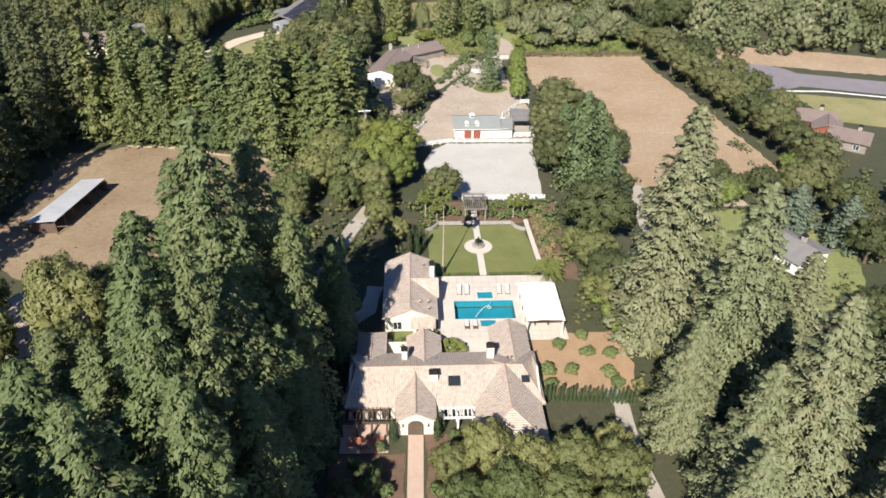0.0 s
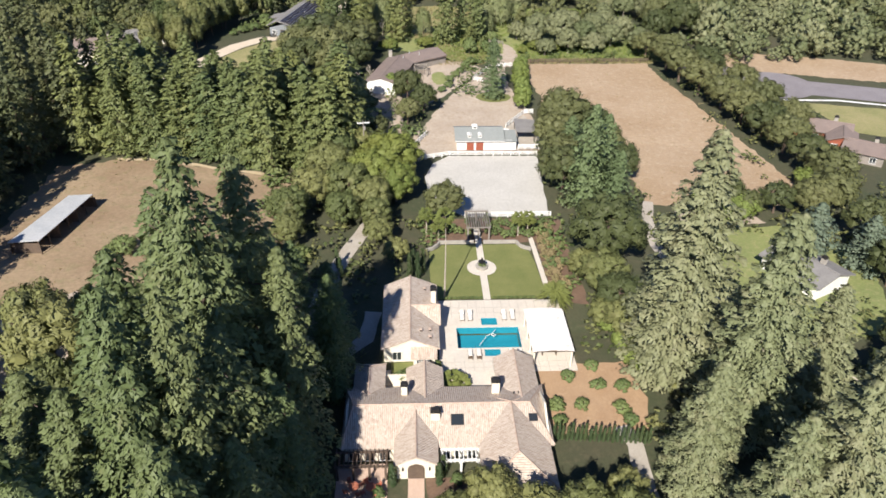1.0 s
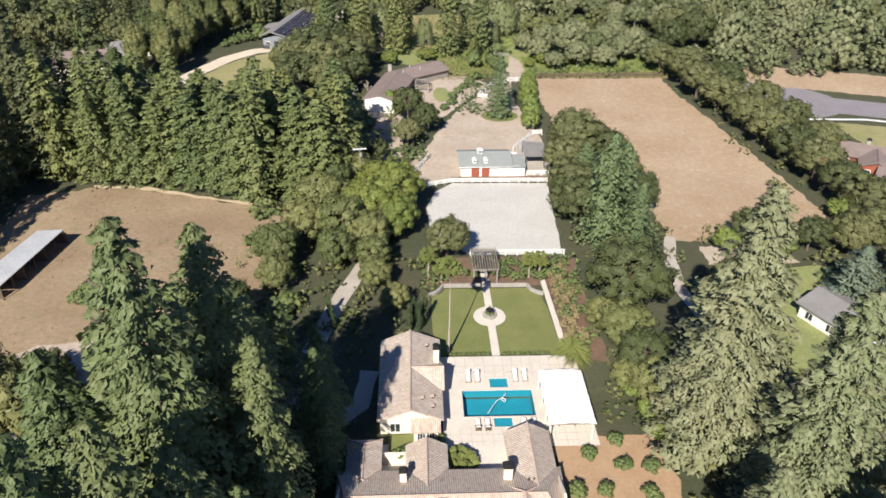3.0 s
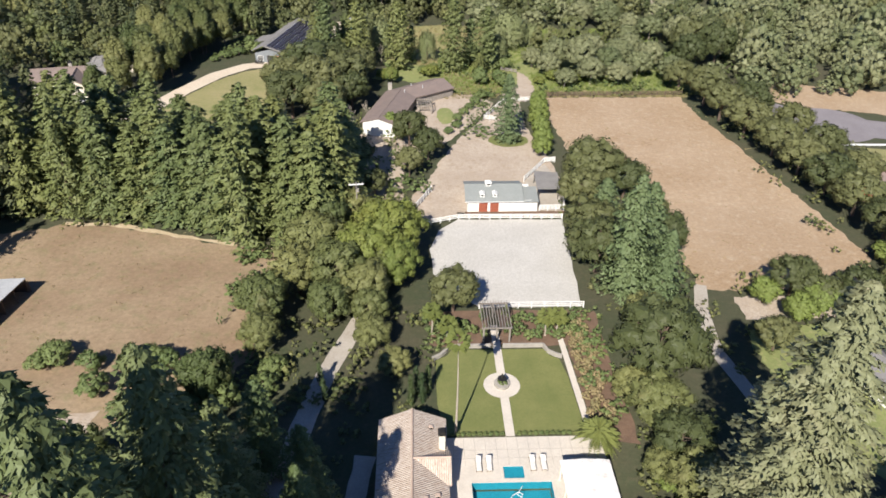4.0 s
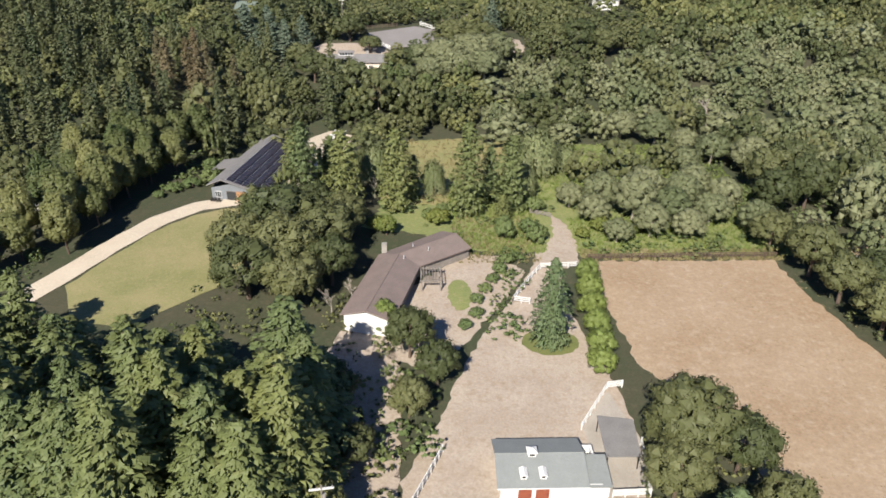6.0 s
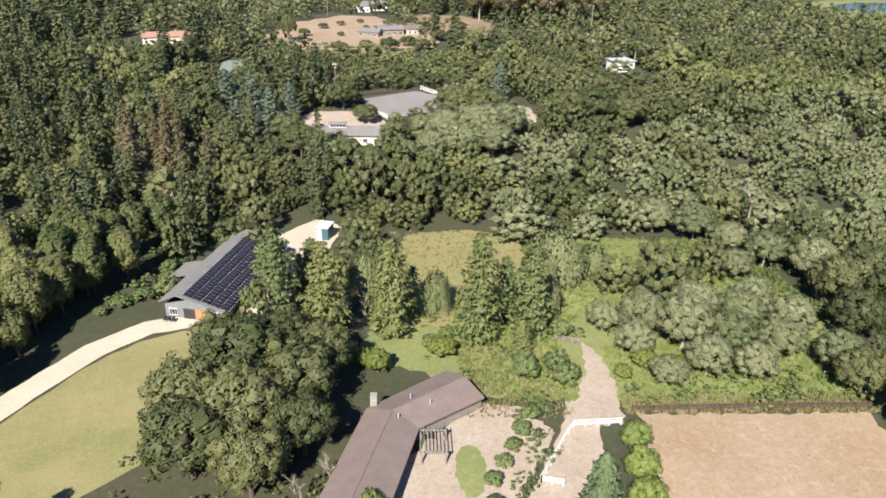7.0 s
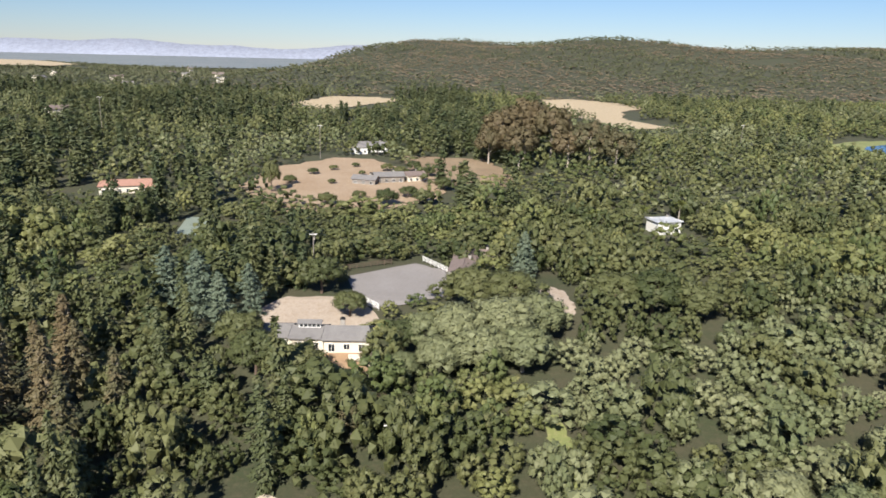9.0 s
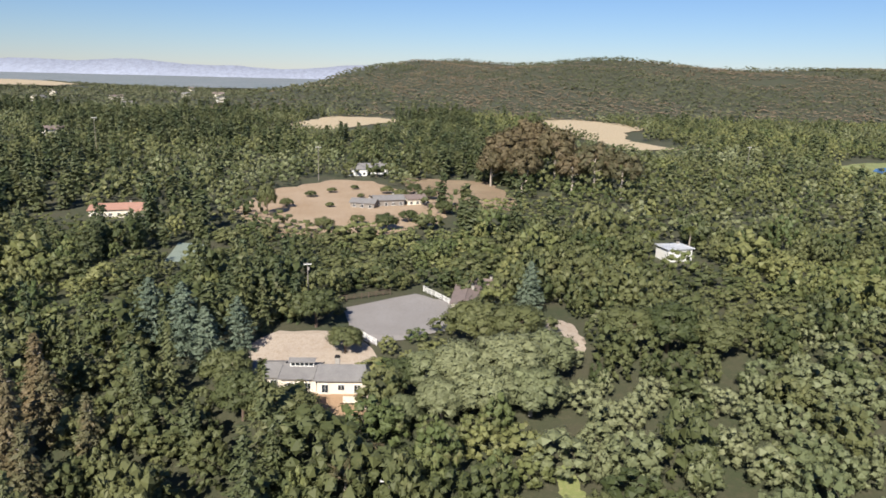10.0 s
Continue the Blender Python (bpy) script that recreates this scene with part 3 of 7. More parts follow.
def crown_conifer(seed, tall, wide, start, boughs, leaves, leaf, droop=0.25, power=0.8, lift=0.0, puff=0.15):
    """Separate boughs round a stem, each a puffy finger of small sprays; sizes in metres."""
    rng = np.random.default_rng(seed)
    out, face = [], []
    turn = rng.uniform(0, 6.28)
    for i in range(boughs):
        f = ((i + rng.uniform(-0.4, 0.4)) / boughs) ** 0.9 if i else 0.0
        f = min(max(f, 0.0), 0.995)
        z = tall * (start + (0.985 - start) * f)
        reach = wide * (1 - f) ** power * (0.62 + 0.38 * min(1.0, f / 0.15)) + 0.012 * tall
        turn += 2.4 + rng.uniform(-0.5, 0.5)
        length = reach * rng.uniform(0.62, 1.15)
        way = np.array([math.cos(turn), math.sin(turn), 0.0])
        side = np.array([-way[1], way[0], 0.0])
        m = max(5, int(leaves * (0.25 + 0.75 * length / wide)))
        s = 1 - 0.85 * rng.random(m) ** 1.35
        taper = puff * length * (1.1 - 0.65 * s) + 0.25 * leaf
        u, v = rng.normal(size=m), rng.normal(size=m) * 0.6
        p = way * (s * length)[:, None] + side * (u * taper * 1.25)[:, None]
        p[:, 2] = z + lift * s * length - droop * length * s ** 2 - np.abs(u) * taper * 0.45 + v * taper * 0.42
        nrm = side * (u * 0.5)[:, None] + way * 0.35 + np.stack([0 * u, 0 * u, 0.75 + v * 0.5], 1) + rng.normal(size=(m, 3)) * 0.3
        along = way + side * (np.sign(u) * 0.5)[:, None] - np.array([0, 0, 0.2])
        out.append(sprays(rng, p, nrm, leaf * rng.uniform(0.6, 1.4, m), 0.85, along))
        face.append(side * (u * 0.55)[:, None] + way * (0.25 + 0.5 * s)[:, None] + np.stack([0 * u, 0 * u, 0.5 + v * 0.45], 1) + rng.normal(size=(m, 3)) * 0.09)
    core = boughs
    f = rng.random(core) ** 1.3
    a = rng.uniform(0, 2 * math.pi, core)
    r = wide * (1 - f) ** power * rng.uniform(0.05, 0.3, core)
    p = np.stack([np.cos(a) * r, np.sin(a) * r, tall * (start + (0.97 - start) * f)], 1)
    out.append(sprays(rng, p, np.stack([np.cos(a), np.sin(a), 0.4 + 0 * a], 1), leaf * 2.2))
    face.append(np.stack([np.cos(a), np.sin(a), 0.3 + 0 * a], 1))
    return faced(np.concatenate(out)[:, :3], np.concatenate(face))


def crown_willow(seed, rx, rz, strands, leaves, leaf):
    """Strands that hang from a dome."""
    rng = np.random.default_rng(seed)
    out, face = [], []
    for _ in range(strands):
        d = ball(rng, 1)[0]
        d[2] = abs(d[2])
        r = rng.uniform(0.65, 1.0)
        top = d * np.array([rx, rx, rz * 0.8]) * r
        n = int(leaves * rng.uniform(0.6, 1.2))
        s = rng.random(n)
        p = top + np.stack([d[0] * s * rx * 0.2, d[1] * s * rx * 0.2, -s * rz * (0.5 + 0.5 * (1 - d[2]))], 1) + rng.normal(size=(n, 3)) * 0.25
        nrm = np.array([d[0], d[1], 0.35]) + rng.normal(size=(n, 3)) * 0.4
        out.append(sprays(rng, p, nrm, leaf * rng.uniform(0.7, 1.3, n), 0.4, np.array([0, 0, -1.0])))
        face.append(np.array([d[0], d[1], 0.35 + d[2] * 0.6]) + rng.normal(size=(n, 3)) * 0.2)
    return faced(np.concatenate(out)[:, :3], np.concatenate(face))


def trunk_mesh(name, tall, r, material, limbs=0, spread=0.0, seed=0, bare=0.3):
    """A tapered, slightly bent trunk with limbs."""
    rnd = random.Random(seed)
    bm = bmesh.new()
    at, steps = Vector((0, 0, -0.3)), 5
    spine = [at.copy()]
    for i in range(steps):
        nxt = Vector((rnd.uniform(-1, 1) * tall * 0.012, rnd.uniform(-1, 1) * tall * 0.012, tall * (i + 1) / steps))
        rod(bm, at, nxt, r * (1 - 0.85 * i / steps), r * (1 - 0.85 * (i + 1) / steps), 7)
        at = nxt
        spine.append(at.copy())
    for i in range(limbs):
        f = rnd.uniform(bare, 0.85)
        k = min(int(f * steps), steps - 1)
        root = spine[k].lerp(spine[k + 1], f * steps - k)
        a = rnd.uniform(0, 6.28)
        tip = root + Vector((math.cos(a) * spread, math.sin(a) * spread, spread * rnd.uniform(0.15, 0.8))) * rnd.uniform(0.5, 0.95)
        rod(bm, root, tip, r * 0.4 * (1 - f * 0.5), r * 0.1, 5)
    me = bpy.data.meshes.new(name)
    bm.to_mesh(me)
    bm.free()
    me.materials.append(material)
    return me


# a kind: crown mesh and trunk mesh for a tree of a given height and width
MODELS = {}


def model(key, crown, trunk, tall, wide):
    MODELS.setdefault(key, []).append((crown, trunk, tall, wide))


def conifer(key, seed, leaf_material, bark, tall, wide, *shape, limbs=0, **more):
    crown = leafy(key + "_crown", crown_conifer(seed, tall, wide, *shape, **more), leaf_material)
    model(key, crown, trunk_mesh(key + "_trunk", tall * 0.97, tall * 0.019, bark, limbs, wide * 0.45, seed), tall, wide)


def broadleaf(key, seed, leaf_material, bark, rx, rz, clumps, leaves, leaf, low, lumpy=0.34, flat=0.0):
    crown = leafy(key + "_crown", crown_round(seed, rx, rz, clumps, leaves, leaf, flat, lumpy), leaf_material, (0, 0, low + rz))
    tall = low + 2 * rz
    model(key, crown, trunk_mesh(key + "_trunk", tall * 0.8, rx * 0.07, bark, 9, rx * 0.65, seed), tall, rx)


for s in range(4):
    conifer("redwood", 10 + s, REDWOOD_LEAF, BARK, 40, 8.0, 0.06, 180, 108, 0.36, 0.28, 0.62, limbs=8, puff=0.18)
    conifer("sunny_conifer", 20 + s, SUNNY_CONIFER, PALE_BARK, 42, 8.5, 0.03, 290, 116, 0.34, 0.2, 0.68, limbs=8, lift=0.18, puff=0.13)
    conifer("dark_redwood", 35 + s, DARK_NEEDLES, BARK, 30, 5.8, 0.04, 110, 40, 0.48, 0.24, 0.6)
    conifer("grove_conifer", 30 + s, GROVE_LEAF, BARK, 30, 5.8, 0.04, 120, 46, 0.46, 0.24, 0.6)
    broadleaf("oak", 40 + s, OAK_LEAF, BARK, 6.0, 4.4, 66, 42, 0.34, 1.8, 0.28)
    broadleaf("woodland_tree", 50 + s, WOOD_LEAF, BARK, 5.0, 4.8, 66, 56, 0.30, 1.0, 0.27)
for s in range(2):
    conifer("dense_conifer", 70 + s, ARENA_LEAF, BARK, 16, 4.6, 0.01, 200, 44, 0.27, 0.12, 0.62, lift=0.1)
    conifer("cedar", 80 + s, CEDAR_LEAF, BARK, 22, 7.0, 0.04, 120, 60, 0.42, 0.05, 0.7, lift=0.1)
    broadleaf("yellow_tree", 90 + s, YELLOW_LEAF, BARK, 6.0, 5.6, 90, 66, 0.31, 1.0, 0.25)
    broadleaf("lime_tree", 95 + s, LIME_LEAF, BARK, 3.0, 2.6, 30, 54, 0.25, 0.3)
    model("willow", leafy("willow_crown", crown_willow(100 + s, 5.5, 6.0, 260, 20, 0.5), WILLOW_LEAF, (0, 0, 6.4)), trunk_mesh("willow_trunk", 8.5, 0.4, BARK, 9, 3.5, s), 11.5, 5.5)
    conifer("cypress", 110 + s, CYPRESS_LEAF, BARK, 6.0, 0.75, 0.01, 90, 9, 0.2, -0.5, 0.35, lift=0.5)
    broadleaf("poplar", 120 + s, WOOD_LEAF, BARK, 2.6, 7.4, 64, 60, 0.33, 0.6, 0.3)
    conifer("column_conifer", 130 + s, GROVE_LEAF, BARK, 15, 3.8, 0.02, 150, 34, 0.32, 0.05, 0.42, lift=0.25)
    broadleaf("shrub", 140 + s, SHRUB_LEAF, BARK, 1.3, 1.0, 22, 34, 0.16, 0.0)
    conifer("browned_conifer", 150 + s, BROWN_LEAF, PALE_BARK, 28, 5.0, 0.12, 110, 34, 0.5, 0.3, 0.7, limbs=14)
    broadleaf("eucalyptus", 160 + s, EUCALYPT_LEAF, PALE_BARK, 9.0, 9.0, 52, 44, 0.7, 5.0, 0.26)
    broadleaf("sage_tree", 170 + s, SAGE_LEAF, PALE_BARK, 5.2, 4.0, 74, 52, 0.30, 1.0, 0.27, 0.2)


def bare_tree_mesh(seed, tall):
    """A leafless tree: trunk, boughs and twigs."""
    rnd = random.Random(seed)
    bm = bmesh.new()

    def grow(a, way, length, r, level):
        b = a + way * length
        rod(bm, a, b, r, r * 0.55, 5)
        if level:
            for _ in range(4):
                grow(a.lerp(b, rnd.uniform(0.5, 1.0)), (way + Vector((rnd.uniform(-1, 1), rnd.uniform(-1, 1), rnd.uniform(-0.1, 0.7))) * 0.75).normalized(), length * 0.6, r * 0.5, level - 1)

    grow(Vector((0, 0, -0.2)), Vector((0, 0, 1)), tall * 0.42, tall * 0.022, 3)
    me = bpy.data.meshes.new("bare_tree_wood")
    bm.to_mesh(me)
    bm.free()
    me.materials.append(PALE_BARK)
    return me


PLANTED = {}


def plant(kind, x, y, tall, wide, label, category="tree", group="", name=""):
    """One tree, of trunk and crown, scaled from a model of its kind."""
    rnd = random.Random(int(x * 31 + y * 17))
    crown, trunk, mt, mw = MODELS[kind][rnd.randrange(len(MODELS[kind]))]
    ob = new(name or kind)
    ob.matrix_basis = Matrix.LocRotScale((x, y, gz(x, y)), Euler((rnd.uniform(-0.03, 0.03), rnd.uniform(-0.03, 0.03), rnd.uniform(0, 6.28))), (wide / mw, wide / mw, tall / mt))
    tagged(ob, label, category, group)
    part("trunk", trunk, BARK, ob)
    part("crown", crown, BARK, ob)
    PLANTED.setdefault(kind, []).append((x, y, wide))
    return ob

# ---- buildings ----


def slab_roof(outline_top, faces_top, thick):
    """A roof shell: its upper faces, and the same faces let down by its thickness, joined at the rim."""
    n = len(outline_top)
    verts = [Vector(v) for v in outline_top] + [Vector(v) - Vector((0, 0, thick)) for v in outline_top]
    faces = [tuple(f) for f in faces_top] + [tuple(i + n for i in reversed(f)) for f in faces_top]
    edges = {}
    for f in faces_top:
        for a, b in zip(f, f[1:] + f[:1]):
            edges[(a, b)] = edges.get((a, b), 0) + 1
    for a, b in edges:
        if (b, a) not in edges:
            faces.append((b, a, a + n, b + n))
    return solid(verts, faces)


def gable_roof(parent, x0, x1, y0, y1, eave, ridge, axis, material, over=0.5, thick=0.28, cap=True, label=""):
    x0, x1, y0, y1 = x0 - over, x1 + over, y0 - over, y1 + over
    if axis == 0:
        m = (y0 + y1) / 2
        v = [(x0, y0, eave), (x1, y0, eave), (x1, m, ridge), (x0, m, ridge), (x0, y1, eave), (x1, y1, eave)]
        ends = ((x0, m, ridge), (x1, m, ridge))
    else:
        m = (x0 + x1) / 2
        v = [(x1, y0, eave), (x1, y1, eave), (m, y1, ridge), (m, y0, ridge), (x0, y0, eave), (x0, y1, eave)]
        ends = ((m, y0, ridge), (m, y1, ridge))
    roof = part("roof", slab_roof(v, [[0, 1, 2, 3], [3, 2, 5, 4]], thick), material, parent, label)
    if cap:
        part("ridge_cap", rod(bmesh.new(), Vector(ends[0]) + Vector((0, 0, 0.02)), Vector(ends[1]) + Vector((0, 0, 0.02)), 0.17, sides=8), RIDGE_TILE if material in (TILE_X, TILE_Y) else material, roof)
    return roof


def hip_roof(parent, x0, x1, y0, y1, eave, ridge, axis, material, inset0, inset1, over=0.5, thick=0.28, cap=True):
    """A hipped roof: the ridge stops short of either end by the insets."""
    x0, x1, y0, y1 = x0 - over, x1 + over, y0 - over, y1 + over
    base = [(x0, y0, eave), (x1, y0, eave), (x1, y1, eave), (x0, y1, eave)]
    if axis == 0:
        m = (y0 + y1) / 2
        v = base + [(x0 + inset0, m, ridge), (x1 - inset1, m, ridge)]
        faces = [[0, 1, 5, 4], [1, 2, 5], [2, 3, 4, 5], [3, 0, 4]]
        hips = [(0, 4), (3, 4), (1, 5), (2, 5), (4, 5)]
    else:
        m = (x0 + x1) / 2
        v = base + [(m, y0 + inset0, ridge), (m, y1 - inset1, ridge)]
        faces = [[0, 1, 4], [1, 2, 5, 4], [2, 3, 5], [3, 0, 4, 5]]
        hips = [(0, 4), (1, 4), (2, 5), (3, 5), (4, 5)]
    roof = part("roof", slab_roof(v, faces, thick), material, parent)
    if cap:
        bm = bmesh.new()
        for a, b in hips:
            rod(bm, Vector(v[a]) + Vector((0, 0, 0.02)), Vector(v[b]) + Vector((0, 0, 0.02)), 0.14, sides=6)
        part("ridge_cap", bm, RIDGE_TILE if material in (TILE_X, TILE_Y) else material, roof)
    return roof


def walls(parent, x0, x1, y0, y1, top, material, gables=None, ridge=0.0, thick=0.3, name="wall"):
    """Four walls of their thickness, and gable triangles at the ends of the axis given."""
    bm = bmesh.new()
    box(bm, x0, x1, y0, y0 + thick, -0.3, top)
    box(bm, x0, x1, y1 - thick, y1, -0.3, top)
    box(bm, x0, x0 + thick, y0 + thick, y1 - thick, -0.3, top)
    box(bm, x1 - thick, x1, y0 + thick, y1 - thick, -0.3, top)
    if gables is not None:
        for end in ((x0, x0 + thick), (x1 - thick, x1)) if gables == 0 else ((y0, y0 + thick), (y1 - thick, y1)):
            tri = []
            for e in end:
                if gables == 0:
                    tri += [(e, y0, top), (e, y1, top), (e, (y0 + y1) / 2, ridge)]
                else:
                    tri += [(x0, e, top), (x1, e, top), ((x0 + x1) / 2, e, ridge)]
            vs = [bm.verts.new(p) for p in tri]
            for f in ((0, 2, 1), (3, 4, 5), (0, 1, 4, 3), (1, 2, 5, 4), (2, 0, 3, 5)):
                bm.faces.new([vs[i] for i in f])
    bmesh.ops.recalc_face_normals(bm, faces=bm.faces)
    return part(name, bm, material, parent)


def opening(parent, kind, at, w, h, face, frame_material=WHITE_PAINT, leaf_material=None, bars=1):
    """A window or door in a wall: a frame of four members, a leaf or pane, and bars. face: the way it looks, x-, x+, y- or y+."""
    ob = part(kind, frame_bars(w, h, bars), frame_material, parent)
    turn = {"y-": 0, "x+": 90, "y+": 180, "x-": 270}[face]
    ob.matrix_basis = pose(*at, 0, 0, turn)
    part("pane" if kind == "window" else "leaf", boxed(-w / 2 + 0.06, w / 2 - 0.06, -0.02, 0.06, 0.05, h - 0.05), leaf_material or WINDOW_GLASS, ob)
    return ob


def frame_bars(w, h, bars):
    bm = bmesh.new()
    box(bm, -w / 2, -w / 2 + 0.1, -0.08, 0.1, 0, h)
    box(bm, w / 2 - 0.1, w / 2, -0.08, 0.1, 0, h)
    box(bm, -w / 2 + 0.1, w / 2 - 0.1, -0.08, 0.1, h - 0.1, h)
    box(bm, -w / 2 + 0.1, w / 2 - 0.1, -0.08, 0.1, 0, 0.1)
    for i in range(bars):
        x = -w / 2 + w * (i + 1) / (bars + 1)
        box(bm, x - 0.04, x + 0.04, -0.06, 0.08, 0.1, h - 0.1)
    return bm


def chimney(parent, x, y, z0, z1, w=1.1, d=0.9, material=STUCCO):
    c = part("chimney", boxed(x - w / 2, x + w / 2, y - d / 2, y + d / 2, z0, z1, bevel=0.03), material, parent, "pale stucco chimney with a dark cap")
    bm = bmesh.new()
    box(bm, x - w / 2 - 0.12, x + w / 2 + 0.12, y - d / 2 - 0.12, y + d / 2 + 0.12, z1, z1 + 0.14)
    box(bm, x - w / 2 + 0.08, x + w / 2 - 0.08, y - d / 2 + 0.08, y + d / 2 - 0.08, z1 + 0.14, z1 + 0.5)
    part("chimney_cap", bm, DARK_METAL, c)


def skylight(parent, x, y, z, w, d, slope):
    """A dark glazed roof light in a low kerb, lying on a slope that falls towards the front."""
    ob = part("skylight", frame_bars(w, d, 0), DARK_METAL, parent, "dark glazed roof light")
    ob.matrix_basis = pose(x, y, z, slope - 90, 0, 0)
    part("pane", boxed(-w / 2 + 0.1, w / 2 - 0.1, -0.05, 0.02, 0.1, d - 0.1), WINDOW_GLASS, ob)


def main_house():
    h = thing("main_house", (0, 0, 0), "large cream stucco villa with pale clay-tile roofs", "house")
    walls(h, -10.6, 19.2, 80.2, 91.6, 3.1, STUCCO, 0, 5.4)
    hip_roof(h, -10.6, 19.2, 80.2, 91.6, 3.2, 5.7, 0, TILE_X, 1.6, 3.0)
    # wing towards the front
    walls(h, 9.2, 18.6, 72.2, 80.0, 3.1, STUCCO)
    hip_roof(h, 9.2, 18.6, 72.2, 90.0, 3.25, 5.85, 1, TILE_Y, 4.6, 4.6)
    # entrance porch with its arch
    walls(h, -3.0, 2.4, 76.9, 80.0, 3.5, STUCCO, 1, 4.9, name="porch_wall")
    gable_roof(h, -3.0, 2.4, 76.6, 86.0, 3.65, 5.25, 1, TILE_Y, 0.45)
    # flat dark arched panel, just proud of the porch wall
    arch = bmesh.new()
    pts = [(-1.2, 0.0)] + [(-1.2 * math.cos(math.pi * i / 12), 2.0 + 1.0 * math.sin(math.pi * i / 12)) for i in range(13)] + [(1.2, 0.0)]
    front = [arch.verts.new((x - 0.3, 76.84, z)) for x, z in pts]
    arch.faces.new(front)
    ext = bmesh.ops.extrude_face_region(arch, geom=arch.faces[:])
    bmesh.ops.translate(arch, verts=[v for v in ext["geom"] if isinstance(v, bmesh.types.BMVert)], vec=(0, 0.03, 0))
    bmesh.ops.recalc_face_normals(arch, faces=arch.faces)
    part("arched_doorway", arch, DARK_WOOD, h, "dark arched panel at the entrance")
    for sx in (-2.2, 1.6):
        part("wall_lantern", rod(bmesh.new(), (sx, 76.75, 1.9), (sx, 76.75, 2.45), 0.14, 0.09, 6), DARK_METAL, h)
    # gabled wings towards the pool
    for x0, x1, y1, e, r in ((-1.4, 3.8, 96.4, 3.0, 4.7), (13.0, 18.8, 98.6, 3.1, 4.9)):
        walls(h, x0, x1, 91.7, y1, e - 0.1, STUCCO, 1, r - 0.25)
        gable_roof(h, x0, x1, 87.0, y1, e, r, 1, TILE_Y, 0.4)
        opening(h, "window", ((x0 + x1) / 2, y1 + 0.05, 0.2), 2.2, 2.4, "y+")
    walls(h, -9.6, -5.6, 91.7, 97.6, 2.8, STUCCO)
    hip_roof(h, -9.6, -5.6, 90.0, 97.6, 2.9, 4.2, 1, TILE_Y, 0.4, 2.0)
    part("back_wall", boxed(-5.5, -1.6, 96.0, 96.3, 0, 2.2), STUCCO, h)
    chimney(h, 2.6, 83.9, 4.0, 6.2, 1.3, 0.9)
    chimney(h, 12.0, 89.6, 4.0, 6.6, 1.2, 1.0)
    chimney(h, -2.0, 89.5, 4.0, 6.2, 0.9, 0.8)
    skylight(h, 5.8, 82.7, 4.42, 1.9, 1.7, 23.6)
    skylight(h, 17.0, 83.0, 4.6, 1.3, 1.2, 23.6)
    for x in (14.8, 15.5):
        part("roof_vent", rod(bmesh.new(), (x, 88.9, 4.2), (x, 88.9, 4.9), 0.12, sides=8), DARK_METAL, h)
    for x in (-9.2, -7.0, -4.8):
        opening(h, "window", (x, 80.12, 0.2), 1.6, 2.3, "y-")
    for x in (4.0, 6.0, 7.9):
        opening(h, "window", (x, 80.12, 0.2), 1.5, 2.3, "y-")
    for y in (75.0, 78.0, 83.5, 86.5):
        opening(h, "window", (18.68 if y < 80 else 19.28, y, 0.7), 1.3, 1.7, "x+")
    for x in (10.8, 13.9, 17.0):
        opening(h, "window", (x, 72.12, 0.7), 1.4, 1.8, "y-")


def pergola(name, x0, x1, y0, y1, top, material, beams, label, posts_x=3):
    p = thing(name, ((x0 + x1) / 2, (y0 + y1) / 2, gz(x0, y0)), label, "pergola")
    dx, dy = (x1 - x0) / 2, (y1 - y0) / 2
    for i in range(posts_x):
        for s in (-1, 1):
            x = -dx + 2 * dx * i / (posts_x - 1)
            part("post", boxed(x - 0.16, x + 0.16, s * dy - 0.16, s * dy + 0.16, -0.05, top, bevel=0.02), material, p)
    for s in (-1, 1):
        part("beam", boxed(-dx - 0.4, dx + 0.4, s * dy - 0.12, s * dy + 0.12, top, top + 0.28), material, p)
    for i in range(beams):
        x = -dx - 0.2 + (2 * dx + 0.4) * i / (beams - 1)
        part("rafter", boxed(x - 0.07, x + 0.07, -dy - 0.5, dy + 0.5, top + 0.28, top + 0.48), material, p)
    return p


